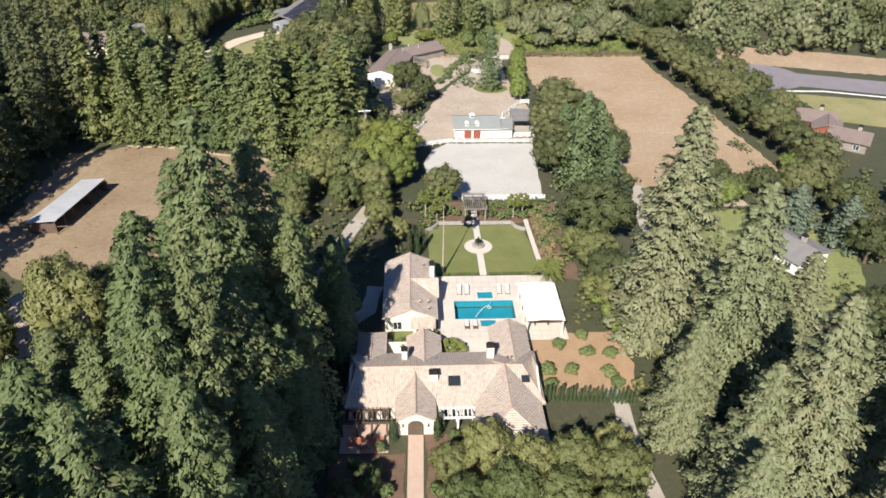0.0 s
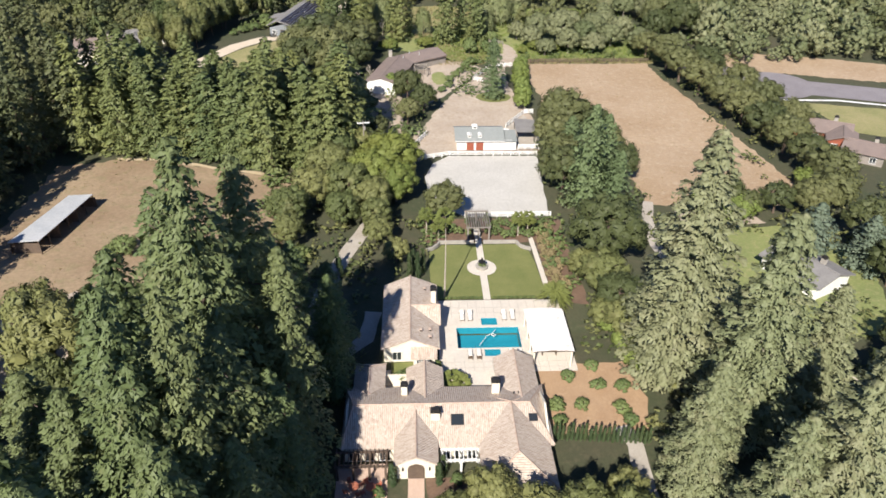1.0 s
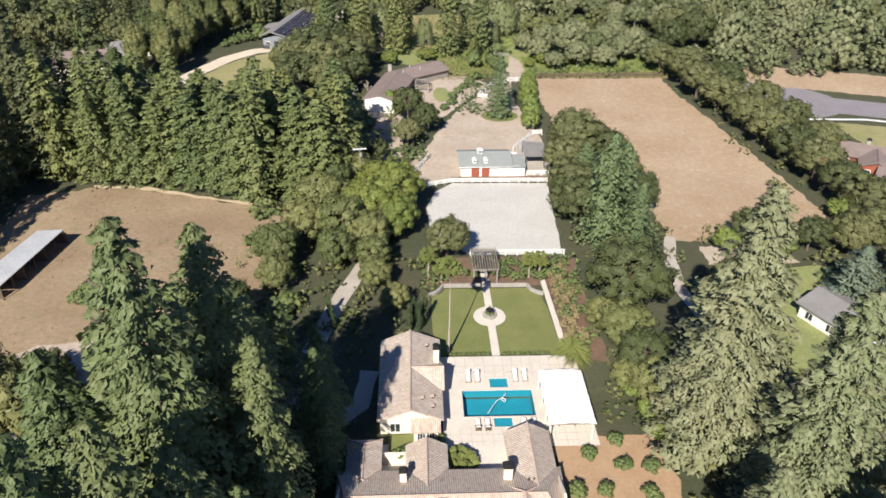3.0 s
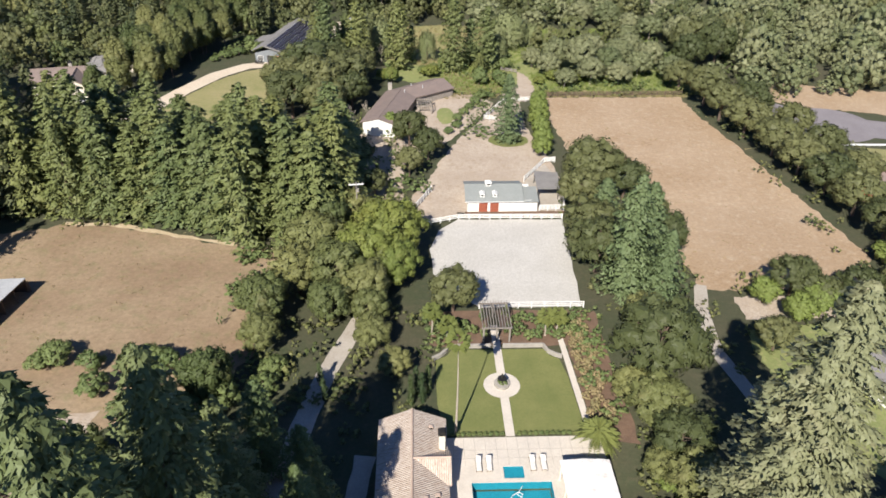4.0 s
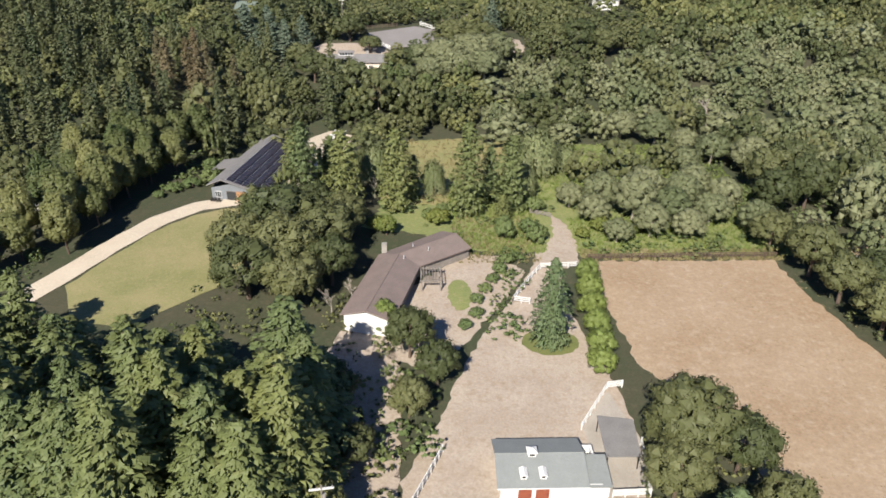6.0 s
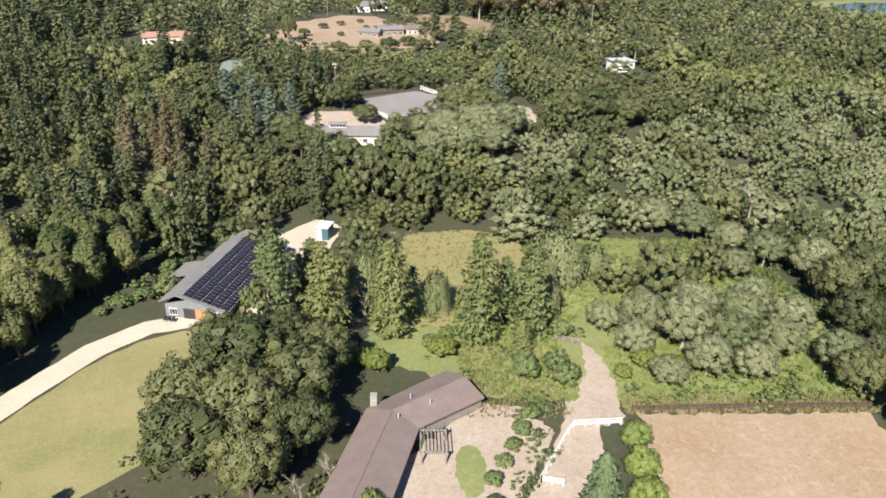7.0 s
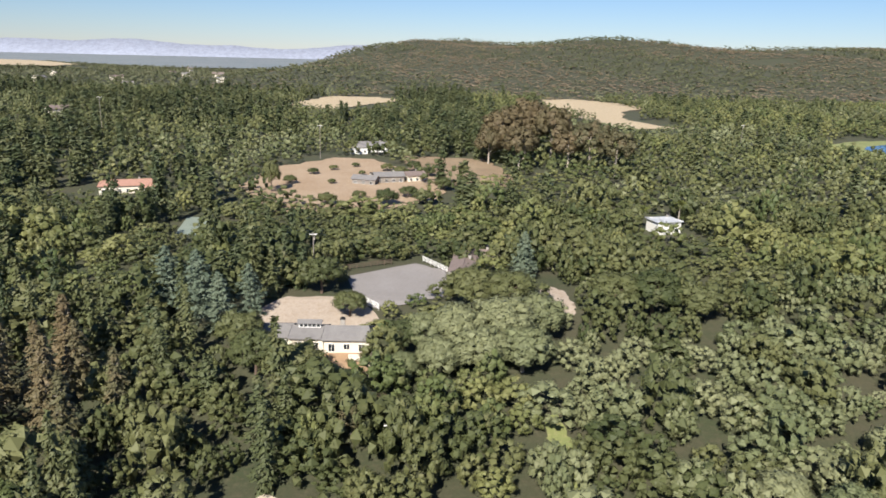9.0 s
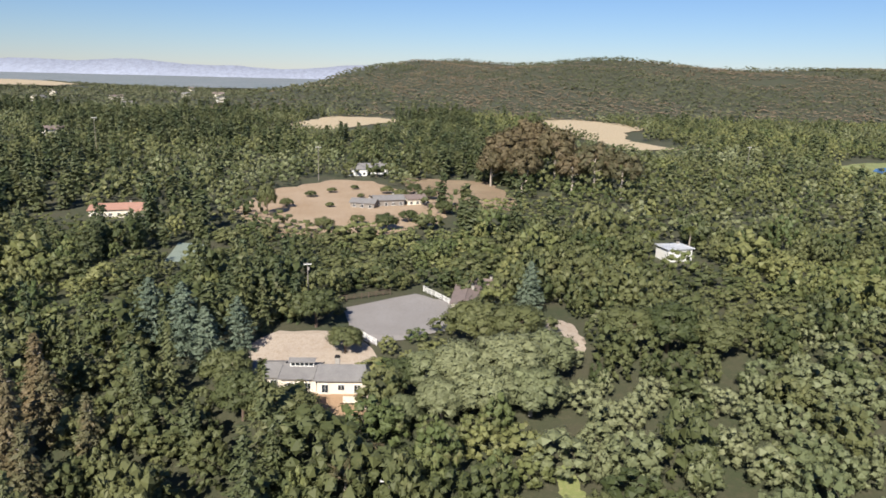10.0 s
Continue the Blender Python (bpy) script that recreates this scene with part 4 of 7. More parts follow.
def guest_house():
    h = thing("guest_house", (0, 0, 0), "cream stucco pool house with clay-tile roof", "house")
    walls(h, -5.6, 3.4, 101.9, 119.6, 3.1, STUCCO, 1, 5.0)
    gable_roof(h, -5.6, 3.4, 101.9, 119.6, 3.2, 5.35, 1, TILE_Y, 0.5)
    walls(h, -0.6, 3.9, 108.2, 113.6, 3.0, STUCCO, 0, 4.7)
    gable_roof(h, -1.0, 3.9, 108.2, 113.6, 3.3, 5.25, 0, TILE_X, 0.35)
    # lean-to with the garden doors
    walls(h, -0.6, 3.0, 100.0, 101.8, 2.5, STUCCO)
    part("lean_to_roof", slab_roof([(-1.0, 99.6, 2.55), (3.4, 99.6, 2.55), (3.4, 102.0, 3.3), (-1.0, 102.0, 3.3)], [[0, 1, 2, 3]], 0.22), TILE_X, h)
    opening(h, "window", (0.5, 99.93, 0.15), 1.3, 2.0, "y-", bars=2)
    opening(h, "window", (1.9, 99.93, 0.15), 1.3, 2.0, "y-", bars=2)
    opening(h, "window", (-3.4, 101.83, 0.4), 1.6, 1.9, "y-")
    chimney(h, 3.1, 114.4, 3.0, 6.3, 0.9, 1.2)
    for x, y, z in ((0.7, 104.6, 4.62), (2.3, 105.6, 3.9), (2.3, 103.6, 3.9), (1.6, 117.4, 4.2)):
        v = part("roof_vent", boxed(x - 0.3, x + 0.3, y - 0.3, y + 0.3, z - 0.5, z + 0.3, bevel=0.04), RIDGE_TILE, h)
        part("vent_opening", boxed(x - 0.22, x + 0.22, y - 0.34, y - 0.31, z - 0.1, z + 0.22), DARK_METAL, v)
    for y in (104.5, 107.0, 116.0, 118.2):
        opening(h, "window", (3.48, y, 0.2), 1.3, 2.2, "x+")


main_house()
guest_house()
pergola("front_pergola", -11.4, -4.6, 76.8, 79.4, 2.7, DARK_WOOD, 13, "dark timber pergola over a front patio", 4)
pergola("porch_pergola", 3.6, 8.6, 77.6, 79.6, 2.6, WHITE_PAINT, 10, "white timber pergola over front windows", 3)
patch("front_patio", [(-11.6, 79.6), (-4.4, 79.6), (-4.4, 73.4), (-11.6, 73.4)], PINK_PAVING, 0.12, "pinkish paved patio beside the entrance", "patio")
patch("entrance_path", band([(-0.3, 76.8), (-0.4, 70.0), (-0.5, 62.0), (-0.5, 54.0)], 2.3), PINK_PAVING, 0.12, "pinkish paved path to the entrance", "path")
patch("front_garden", [(-13, 73.3), (-2, 73.3), (-2, 56), (-13, 56)], MULCH, 0.08, "dark mulch front garden bed", "garden", 2.0, 0.3)
patch("front_garden", [(1.2, 77), (8.8, 77), (8.8, 56), (1.2, 56)], MULCH, 0.08, "dark mulch garden bed by the path", "garden", 2.0, 0.3)
patch("side_court", [(-5.4, 92), (13, 92), (13, 101), (3, 101), (-5.4, 99.6)], DECK_STONE, 0.06, "pale paved court behind the villa", "patio")
patch("court_lawn", [(-4.4, 97), (-0.6, 97), (-0.6, 101.6), (-4.4, 101.6)], LAWN, 0.1, "small lawn by the pool house", "lawn")


def patio_set(x, y):
    s = thing("patio_table", (x, y, 0.12), "round dark-red patio table on pinkish paving", "table")
    part("tabletop", rod(bmesh.new(), (0, 0, 0.88), (0, 0, 0.95), 0.75, sides=20), TERRACOTTA, s)
    part("pedestal", rod(bmesh.new(), (0, 0, 0), (0, 0, 0.88), 0.09, sides=8), DARK_METAL, s)
    for i in range(4):
        a = i * 90 + 30
        c = thing("patio_chair", (x + 1.25 * math.cos(radians(a)), y + 1.25 * math.sin(radians(a)), 0.12), "dark-red cushioned metal patio chair", "chair", "patio chairs", a + 90)
        part("seat", boxed(-0.3, 0.3, -0.3, 0.3, 0.5, 0.62, bevel=0.04), TERRACOTTA, c)
        part("backrest", boxed(-0.3, 0.3, -0.36, -0.28, 0.6, 1.1, bevel=0.03), TERRACOTTA, c)
        for lx in (-0.26, 0.26):
            for ly in (-0.26, 0.26):
                part("leg", rod(bmesh.new(), (lx, ly, 0), (lx, ly, 0.5), 0.03, sides=5), DARK_METAL, c)


patio_set(-9.0, 75.0)
patio_set(-6.6, 74.8)

# ---- pool court ----
POOL = (7.2, 18.5, 104.9, 110.6)
SPA = (11.9, 14.8, 111.3, 113.4)
STEP = (11.8, 14.6, 102.7, 104.9)


def pool_deck():
    """Paving round the pool, the spa and the shallow step, which are cut through it."""
    xs, ys = [3.9, 7.2, 11.8, 11.9, 14.6, 14.8, 18.5, 27.2], [98.6, 102.7, 104.9, 110.6, 111.3, 113.4, 119.0]
    bm = bmesh.new()
    for x0, x1 in zip(xs, xs[1:]):
        for y0, y1 in zip(ys, ys[1:]):
            cx, cy = (x0 + x1) / 2, (y0 + y1) / 2
            if any(a < cx < b and c < cy < d for a, b, c, d in (POOL, SPA, STEP)):
                continue
            f = [bm.verts.new(p) for p in ((x0, y0, 0.2), (x1, y0, 0.2), (x1, y1, 0.2), (x0, y1, 0.2))]
            bm.faces.new(f)
    bmesh.ops.remove_doubles(bm, verts=bm.verts, dist=0.001)
    deck = tagged(part("pool_deck", bm, DECK_STONE), "pale sandstone pool terrace", "terrace", kind="structure")
    joints = bmesh.new()
    for x in np.arange(4.9, 27.0, 1.6):
        for y0, y1 in ((98.8, 102.5), (113.7, 118.8)):
            box(joints, x - 0.03, x + 0.03, y0, y1, 0.196, 0.206)
    for y in (99.8, 101.2, 115.0, 116.6):
        box(joints, 4.0, 27.0, y - 0.03, y + 0.03, 0.196, 0.207)
    part("joints", joints, GRAVEL, deck)


def basin(name, x0, x1, y0, y1, bed, level, label, coping=True):
    """A plastered basin with stone coping and water."""
    p = thing(name, ((x0 + x1) / 2, (y0 + y1) / 2, 0), label, "pool")
    dx, dy = (x1 - x0) / 2, (y1 - y0) / 2
    shell = bmesh.new()
    box(shell, -dx, dx, -dy, dy, bed - 0.1, bed)
    for sx in (-1, 1):
        box(shell, sx * dx - 0.05, sx * dx + 0.05, -dy - 0.05, dy + 0.05, bed - 0.1, 0.19)
    for sy in (-1, 1):
        box(shell, -dx + 0.05, dx - 0.05, sy * dy - 0.05, sy * dy + 0.05, bed - 0.1, 0.19)
    part("basin_shell", shell, POOL_PLASTER, p)
    w = bmesh.new()
    w.faces.new([w.verts.new(v) for v in ((-dx, -dy, level), (dx, -dy, level), (dx, dy, level), (-dx, dy, level))])
    water_ob = part("water", w, POOL_WATER, p)
    water_ob.visible_shadow = False
    if coping:
        for a, b, c, d in ((-dx - 0.35, dx + 0.35, dy, dy + 0.35), (-dx - 0.35, dx + 0.35, -dy - 0.35, -dy), (-dx - 0.35, -dx, -dy, dy), (dx, dx + 0.35, -dy, dy)):
            part("coping", boxed(a, b, c, d, 0.12, 0.24, bevel=0.02), DECK_STONE, p)
    return p


pool_deck()
basin("swimming_pool", *POOL, -1.5, 0.08, "rectangular swimming pool with turquoise water")
basin("spa_pool", *SPA, 0.06, 0.16, "square raised spa basin with teal water")
basin("pool_step", *STEP, 0.05, 0.12, "shallow turquoise pool step", False)


def cleaner_hose():
    pts = [(11.0, 105.6), (11.9, 107.2), (12.7, 108.4), (13.6, 109.0), (14.2, 108.6), (13.9, 108.1), (13.4, 108.6), (14.3, 110.0)]
    bm = bmesh.new()
    for a, b in zip(pts, pts[1:]):
        rod(bm, (*a, 0.1), (*b, 0.1), 0.05, sides=5)
    tagged(part("pool_hose", bm, WHITE_PAINT), "thin white cleaner hose floating on the pool", "hose")


cleaner_hose()


def lounger(x, y, turn):
    s = thing("sun_lounger", (x, y, 0.21), "white cushioned sun lounger on pale paving", "lounger", "sun loungers by the pool", turn)
    part("lounger_frame", boxed(-0.42, 0.42, -1.25, 1.25, 0.3, 0.38, bevel=0.02), DARK_WOOD, s)
    part("mattress", boxed(-0.38, 0.38, -1.22, 0.42, 0.38, 0.52, bevel=0.04), CUSHION, s)
    b = part("backrest", boxed(-0.38, 0.38, 0.0, 0.9, 0.0, 0.14, bevel=0.04), CUSHION, s)
    b.matrix_basis = pose(0, 0.42, 0.42, 35, 0, 0)
    part("pillow", boxed(-0.28, 0.28, 0.5, 0.85, 0.14, 0.25, bevel=0.05), CUSHION, b)
    for lx in (-0.36, 0.36):
        for ly in (-1.1, 1.1):
            part("leg", boxed(lx - 0.04, lx + 0.04, ly - 0.04, ly + 0.04, 0, 0.3), DARK_WOOD, s)


for x in (8.4, 9.9, 16.2, 17.8):
    lounger(x, 113.6, 0)
for x, a in ((9.2, 180), (10.7, 180), (16.2, 172), (17.7, 168)):
    lounger(x, 102.9, a)


def cabana():
    c = thing("pool_cabana", (22.9, 105.4, 0.2), "open cabana under a stained white canvas roof", "cabana")
    bm = bmesh.new()
    nx, ny = 10, 14
    grid = [[bm.verts.new((-3.5 + 7.0 * i / nx, -5.9 + 11.8 * j / ny, 3.55 + 0.25 * math.sin(math.pi * i / nx) + 0.05 * math.sin(j * 2.1) + 0.04 * math.sin(i * 1.7))) for i in range(nx + 1)] for j in range(ny + 1)]
    for j in range(ny):
        for i in range(nx):
            bm.faces.new((grid[j][i], grid[j][i + 1], grid[j + 1][i + 1], grid[j + 1][i]))
    ext = bmesh.ops.extrude_face_region(bm, geom=bm.faces[:])
    bmesh.ops.translate(bm, verts=[v for v in ext["geom"] if isinstance(v, bmesh.types.BMVert)], vec=(0, 0, -0.08))
    bmesh.ops.recalc_face_normals(bm, faces=bm.faces)
    part("canvas_roof", bm, CANVAS, c)
    for x in (-3.2, 3.2):
        for y in (-5.5, -1.8, 1.8, 5.5):
            part("post", rod(bmesh.new(), (x, y, 0), (x, y, 3.45), 0.2, 0.17, 10), STUCCO, c)
        part("beam", boxed(x - 0.13, x + 0.13, -5.8, 5.8, 3.2, 3.45), DARK_WOOD, c)
    for y in (-5.5, 0, 5.5):
        part("crossbeam", boxed(-3.1, 3.1, y - 0.12, y + 0.12, 3.2, 3.44), DARK_WOOD, c)
    t = thing("dining_table", (22.9, 103.0, 0.2), "dark timber table under the cabana", "table")
    part("tabletop", boxed(-1.4, 1.4, -0.6, 0.6, 0.88, 0.96, bevel=0.02), DARK_WOOD, t)
    for x in (-1.2, 1.2):
        part("leg", boxed(x - 0.06, x + 0.06, -0.5, 0.5, 0, 0.88), DARK_WOOD, t)


cabana()

# ---- formal lawn ----
patch("lawn", [(3.9, 119.6), (13.0, 119.6), (13.0, 139.3), (5.6, 139.3), (4.9, 138.0), (2.8, 136.6), (2.8, 126)], LAWN, 0.1, "mown green lawn of a formal garden", "lawn", 2.0, 0.05)
patch("lawn", [(14.3, 119.6), (25.4, 119.6), (24.8, 132), (24.2, 136.6), (22.6, 137.6), (21.8, 139.3), (14.3, 139.3)], LAWN, 0.1, "mown green lawn of a formal garden", "lawn", 2.0, 0.05)
patch("garden_path", [(12.95, 119.2), (14.35, 119.2), (14.35, 146.0), (12.95, 146.0)], DECK_STONE, 0.16, "pale stone garden path", "path")
patch("garden_path", ellipse(13.5, 130.3, 3.0, 3.0), DECK_STONE, 0.17, "round pale stone paving about the fountain", "path")
patch("garden_path", [(25.4, 119.4), (26.5, 119.4), (25.7, 142), (24.7, 142)], DECK_STONE, 0.16, "narrow stone path beside the lawn", "path")
patch("garden_bed", [(2.0, 140.3), (12.8, 140.3), (12.8, 150.6), (2.0, 150.6)], MULCH, 0.08, "dark planting bed behind the lawn", "garden", 2.0, 0.3)
patch("garden_bed", [(14.5, 140.3), (31, 140.3), (31, 150.6), (14.5, 150.6)], MULCH, 0.08, "dark planting bed behind the lawn", "garden", 2.0, 0.3)
patch("garden_bed", [(26.6, 119.0), (33, 117), (33, 150), (26.0, 150)], MULCH, 0.07, "dry planting bed beside the garden path", "garden", 2.0, 0.3)


def garden_wall():
    w = thing("garden_wall", (0, 0, 0), "low pale stone wall with curved corners", "wall", kind="structure")
    runs = [[(2.3, 136.8), (3.6, 137.6), (4.6, 138.8), (5.2, 140.0), (12.6, 140.0)], [(14.7, 140.0), (21.8, 140.0), (22.4, 138.4), (23.6, 137.4), (24.6, 137.0)]]
    for run in runs:
        for a, b in zip(run, run[1:]):
            d = Vector((b[0] - a[0], b[1] - a[1], 0))
            o = part("wall_stretch", boxed(-0.05, d.length + 0.05, -0.22, 0.22, -0.1, 0.75, bevel=0.03), STONE, w)
            o.matrix_basis = pose(a[0], a[1], 0, 0, 0, math.degrees(math.atan2(d.y, d.x)))


garden_wall()


def fountain():
    f = thing("fountain", (13.5, 130.3, 0.17), "dark tiered stone fountain on round paving", "fountain")
    part("basin_rim", rod(bmesh.new(), (0, 0, 0), (0, 0, 0.55), 1.25, 1.3, 24), STONE, f)
    part("planting", leafy("fountain_planting", crown_round(310, 0.95, 0.4, 14, 20, 0.14), SHRUB_LEAF, (0, 0, 0.7)), None, f)
    part("stem", rod(bmesh.new(), (0, 0, 0.5), (0, 0, 1.9), 0.25, 0.14, 10), DARK_METAL, f)
    part("bowl", rod(bmesh.new(), (0, 0, 1.25), (0, 0, 1.5), 0.2, 0.75, 16), DARK_METAL, f)
    part("finial", rod(bmesh.new(), (0, 0, 1.9), (0, 0, 2.5), 0.22, 0.05, 10), DARK_METAL, f)


fountain()
pergola("garden_pergola", 11.4, 16.0, 141.4, 148.6, 3.0, GREY_WOOD, 11, "weathered timber arbour with climbing plants", 3)


def hedge_row(name, spots, r, tall, label, leaf=SHRUB_LEAF, flowers=None):
    """Low box hedge in separate clipped bushes."""
    me = leafy("hedge_bush", crown_round(330, r, tall / 2, 12, 18, r * 0.2), leaf, (0, 0, tall * 0.5))
    for i, (x, y) in enumerate(spots):
        ob = tagged(new(name, me), label, "hedge bush", "hedge bushes")
        ob.matrix_basis = pose(x, y, gz(x, y), 0, 0, i * 67)


hedge_row("hedge_bush", [(4.8 + i * 0.85, 119.6) for i in range(10)] + [(15.0 + i * 0.85, 119.6) for i in range(10)], 0.42, 0.7, "low clipped box bush edging the lawn")
hedge_row("flowering_bush", [(27.4 + 0.8 * math.sin(i * 2.2), 121.0 + i * 1.15) for i in range(24)] + [(29.2 + 0.8 * math.sin(i * 1.3), 122.0 + i * 1.4) for i in range(18)], 0.85, 1.6, "dry tan ornamental grass clump", REED_LEAF)
hedge_row("garden_bush", [(17 + i * 1.3, 143.0 + 1.2 * math.sin(i * 1.9)) for i in range(9)] + [(3.5 + i * 1.2, 145 + 1.3 * math.sin(i * 2.3)) for i in range(6)] + [(17.5 + i * 1.5, 146.5 + math.sin(i * 1.4)) for i in range(8)], 1.15, 2.0, "leafy green bush behind the garden wall")
hedge_row("climbing_plant", [(11.5, 142), (15.9, 143), (11.6, 147), (15.9, 148)], 0.8, 3.2, "climbing plant on the arbour post")


def frond_fan(seed, count, length, width, up, fall, feather=True):
    """Palm fronds: each an arched double row of narrow leaflets."""
    rng = np.random.default_rng(seed)
    out = []
    for i in range(count):
        a, e = rng.uniform(0, 6.28), rng.uniform(*up)
        way = np.array([math.cos(a), math.sin(a), 0])
        side = np.array([-way[1], way[0], 0])
        n = 12
        s = np.linspace(0.12 if feather else 0.5, 1, n)
        p = way * (s * length * math.cos(e))[:, None]
        p[:, 2] = s * length * math.sin(e) - fall * length * s ** 2
        for sgn in (-1, 1):
            w = width * np.sin(np.pi * np.clip(s, 0.1, 0.95))[:, None]
            tip = p + side * sgn * w + way * (0.5 * w) + np.array([0, 0, -0.25]) * w
            out.append(np.stack([p - way * 0.09, p + way * 0.16, tip + way * 0.05, tip - way * 0.05], 1))
    return np.concatenate(out)


def palm(x, y, tall, kind, label):
    p = thing("palm_tree", (x, y, gz(x, y)), label, "palm")
    p.rotation_euler.z = x * 3.1
    if kind == "date":
        q = frond_fan(401, 90, 3.6, 0.55, (-0.3, 1.35), 0.45)
        r = 0.5
    else:
        q = frond_fan(402, 46, 1.9, 0.6, (-0.5, 1.2), 0.25, False)
        r = 0.22
    part("trunk", trunk_mesh("palm_trunk", tall, r, PALE_BARK, 0, 0, int(x)), PALE_BARK, p)
    part("fronds", quads_to_mesh("palm_fronds", q + np.array([0, 0, tall]), PALM_LEAF), PALM_LEAF, p)


palm(5.4, 119.9, 18.6, "fan", "very tall slim fan palm beside the lawn")
palm(26.0, 116.6, 3.4, "date", "stout date palm with wide arching fronds")
palm(2.4, 143.6, 5.6, "fan", "small fan palm behind the garden wall")
palm(5.0, 141.6, 4.2, "fan", "small fan palm behind the garden wall")
palm(22.6, 143.0, 4.6, "fan", "small fan palm behind the garden wall")
palm(24.6, 142.6, 5.0, "fan", "small fan palm behind the garden wall")
palm(5.8, 96.4, 1.2, "fan", "low palm in the villa's court")
palm(7.0, 95.6, 0.9, "fan", "low palm in the villa's court")
palm(94, 522, 9.0, "date", "date palm beside a white house")
palm(72.6, 517, 8.0, "date", "date palm standing in the woods")
palm(113, 530, 10.0, "date", "date palm beside a white house")

# ---- fences, posts and poles ----


def fence(name, points, tall, rails, gap, material, label, thick=0.09):
    """Posts along a line, with rails between them."""
    f = thing(name, (*points[0], gz(*points[0])), label, "fence")
    ox, oy, oz = f.matrix_basis.translation
    for (ax, ay), (bx, by) in zip(points, points[1:]):
        n = max(1, round(math.hypot(bx - ax, by - ay) / gap))
        spots = [(ax + (bx - ax) * i / n, ay + (by - ay) * i / n) for i in range(n + 1)]
        for i, (x, y) in enumerate(spots):
            z = gz(x, y) - oz
            if i or (ax, ay) == points[0]:
                part("post", boxed(x - ox - thick, x - ox + thick, y - oy - thick, y - oy + thick, z - 0.2, z + tall), material, f)
        for k in range(rails):
            hgt = tall * (0.92 - k * 0.8 / max(1, rails))
            a, b = Vector((ax - ox, ay - oy, gz(ax, ay) - oz + hgt)), Vector((bx - ox, by - oy, gz(bx, by) - oz + hgt))
            d = b - a
            r = part("rail", boxed(0, d.length, -0.05, 0.05, -0.09, 0.09), material, f)
            r.matrix_basis = Matrix.Translation(a) @ d.to_track_quat("X", "Z").to_matrix().to_4x4()
    return f


WHITE_FENCE = "white painted post-and-rail fence"
fence("arena_fence", [(-3.2, 181.4), (3.0, 182.6), (9.4, 184.7), (33.0, 184.5)], 1.5, 3, 2.4, WHITE_PAINT, "white post-and-rail fence behind the riding arena")
fence("arena_fence", [(11.4, 151.2), (31.2, 151.2)], 1.5, 3, 2.4, WHITE_PAINT, "white post-and-rail fence before the riding arena")
fence("paddock_fence", [(28.4, 188.4), (34.2, 188.6), (35.6, 199.0)], 1.7, 4, 2.0, WHITE_PAINT, "white rail fence round the stable pen")
fence("paddock_fence", [(26.6, 202.6), (33.2, 212.6), (36.0, 213.0)], 1.7, 4, 2.0, WHITE_PAINT, "white rail fence behind the stable")
fence("garden_fence", [(19.6, 240.2), (25.0, 249.8), (27.4, 253.4), (36.0, 254.0)], 1.6, 3, 2.2, WHITE_PAINT, "white rail fence along the dirt lane")
fence("garden_fence", [(19.6, 240.2), (23.0, 239.4)], 1.6, 3, 2.2, WHITE_PAINT, "white rail fence along the dirt lane")
fence("drive_fence", [(-5.4, 178.6), (0.8, 192.2), (3.4, 198.0)], 1.7, 4, 1.6, WHITE_PAINT, "white rail fence beside the stable drive")
fence("field_fence", [(39.0, 257.4), (60.0, 258.0), (84.0, 258.2)], 1.6, 3, 2.6, DARK_WOOD, "dark timber rail fence behind the dry field", 0.12)
fence("orchard_fence", [(29.0, 282.0), (34.0, 279.5)], 1.4, 3, 2.2, GREY_WOOD, "weathered rail gate by the dirt lane")
fence("ranch_fence", [(-18.5, 431.5), (-12.0, 424.5)], 2.0, 4, 2.2, WHITE_PAINT, "white fence beside the grey arena")
fence("ranch_fence", [(1.0, 471.0), (13.0, 452.0), (10.0, 440.0)], 2.2, 4, 2.4, WHITE_PAINT, "white fence beside the grey arena")
fence("ranch_fence", [(-26.0, 459.0), (-10.0, 467.0)], 2.0, 3, 2.4, DARK_WOOD, "dark rail fence beside the grey arena")


def utility_pole(x, y, tall, label, arm=1.6):
    p = thing("utility_pole", (x, y, gz(x, y)), label, "utility pole", turn=8)
    part("mast", rod(bmesh.new(), (0, 0, -0.4), (0, 0, tall), 0.2, 0.13, 9), GREY_WOOD, p)
    part("crossarm", boxed(-arm, arm, -0.1, 0.1, tall - 0.7, tall - 0.45), WHITE_PAINT, p)
    for i in (-0.9, -0.35, 0.35, 0.9):
        part("insulator", rod(bmesh.new(), (i * arm, 0, tall - 0.45), (i * arm, 0, tall - 0.1), 0.08, 0.05, 6), STONE, p)
    for s in (-1, 1):
        part("brace", rod(bmesh.new(), (0, -0.12, tall - 1.5), (s * arm * 0.5, -0.12, tall - 0.65), 0.04, sides=4), DARK_METAL, p)
    part("transformer", rod(bmesh.new(), (0.3, 0, tall - 2.4), (0.3, 0, tall - 1.5), 0.26, sides=10), STONE, p)


utility_pole(-13.0, 180.0, 12.2, "tall weathered utility pole with a white crossarm")
utility_pole(-6.0, 358.5, 9.5, "thin pale utility pole rising from woods", 1.2)
utility_pole(-34.0, 448.0, 16.0, "thin utility pole behind blue cedars", 1.2)
utility_pole(-66.0, 700.0, 22.0, "tall utility pole above distant woods", 1.6)
utility_pole(-232.0, 760.0, 32.0, "very tall utility pole above distant woods", 2.0)
utility_pole(240.0, 760.0, 22.0, "thin utility pole above distant woods", 1.6)

# ---- stable ----


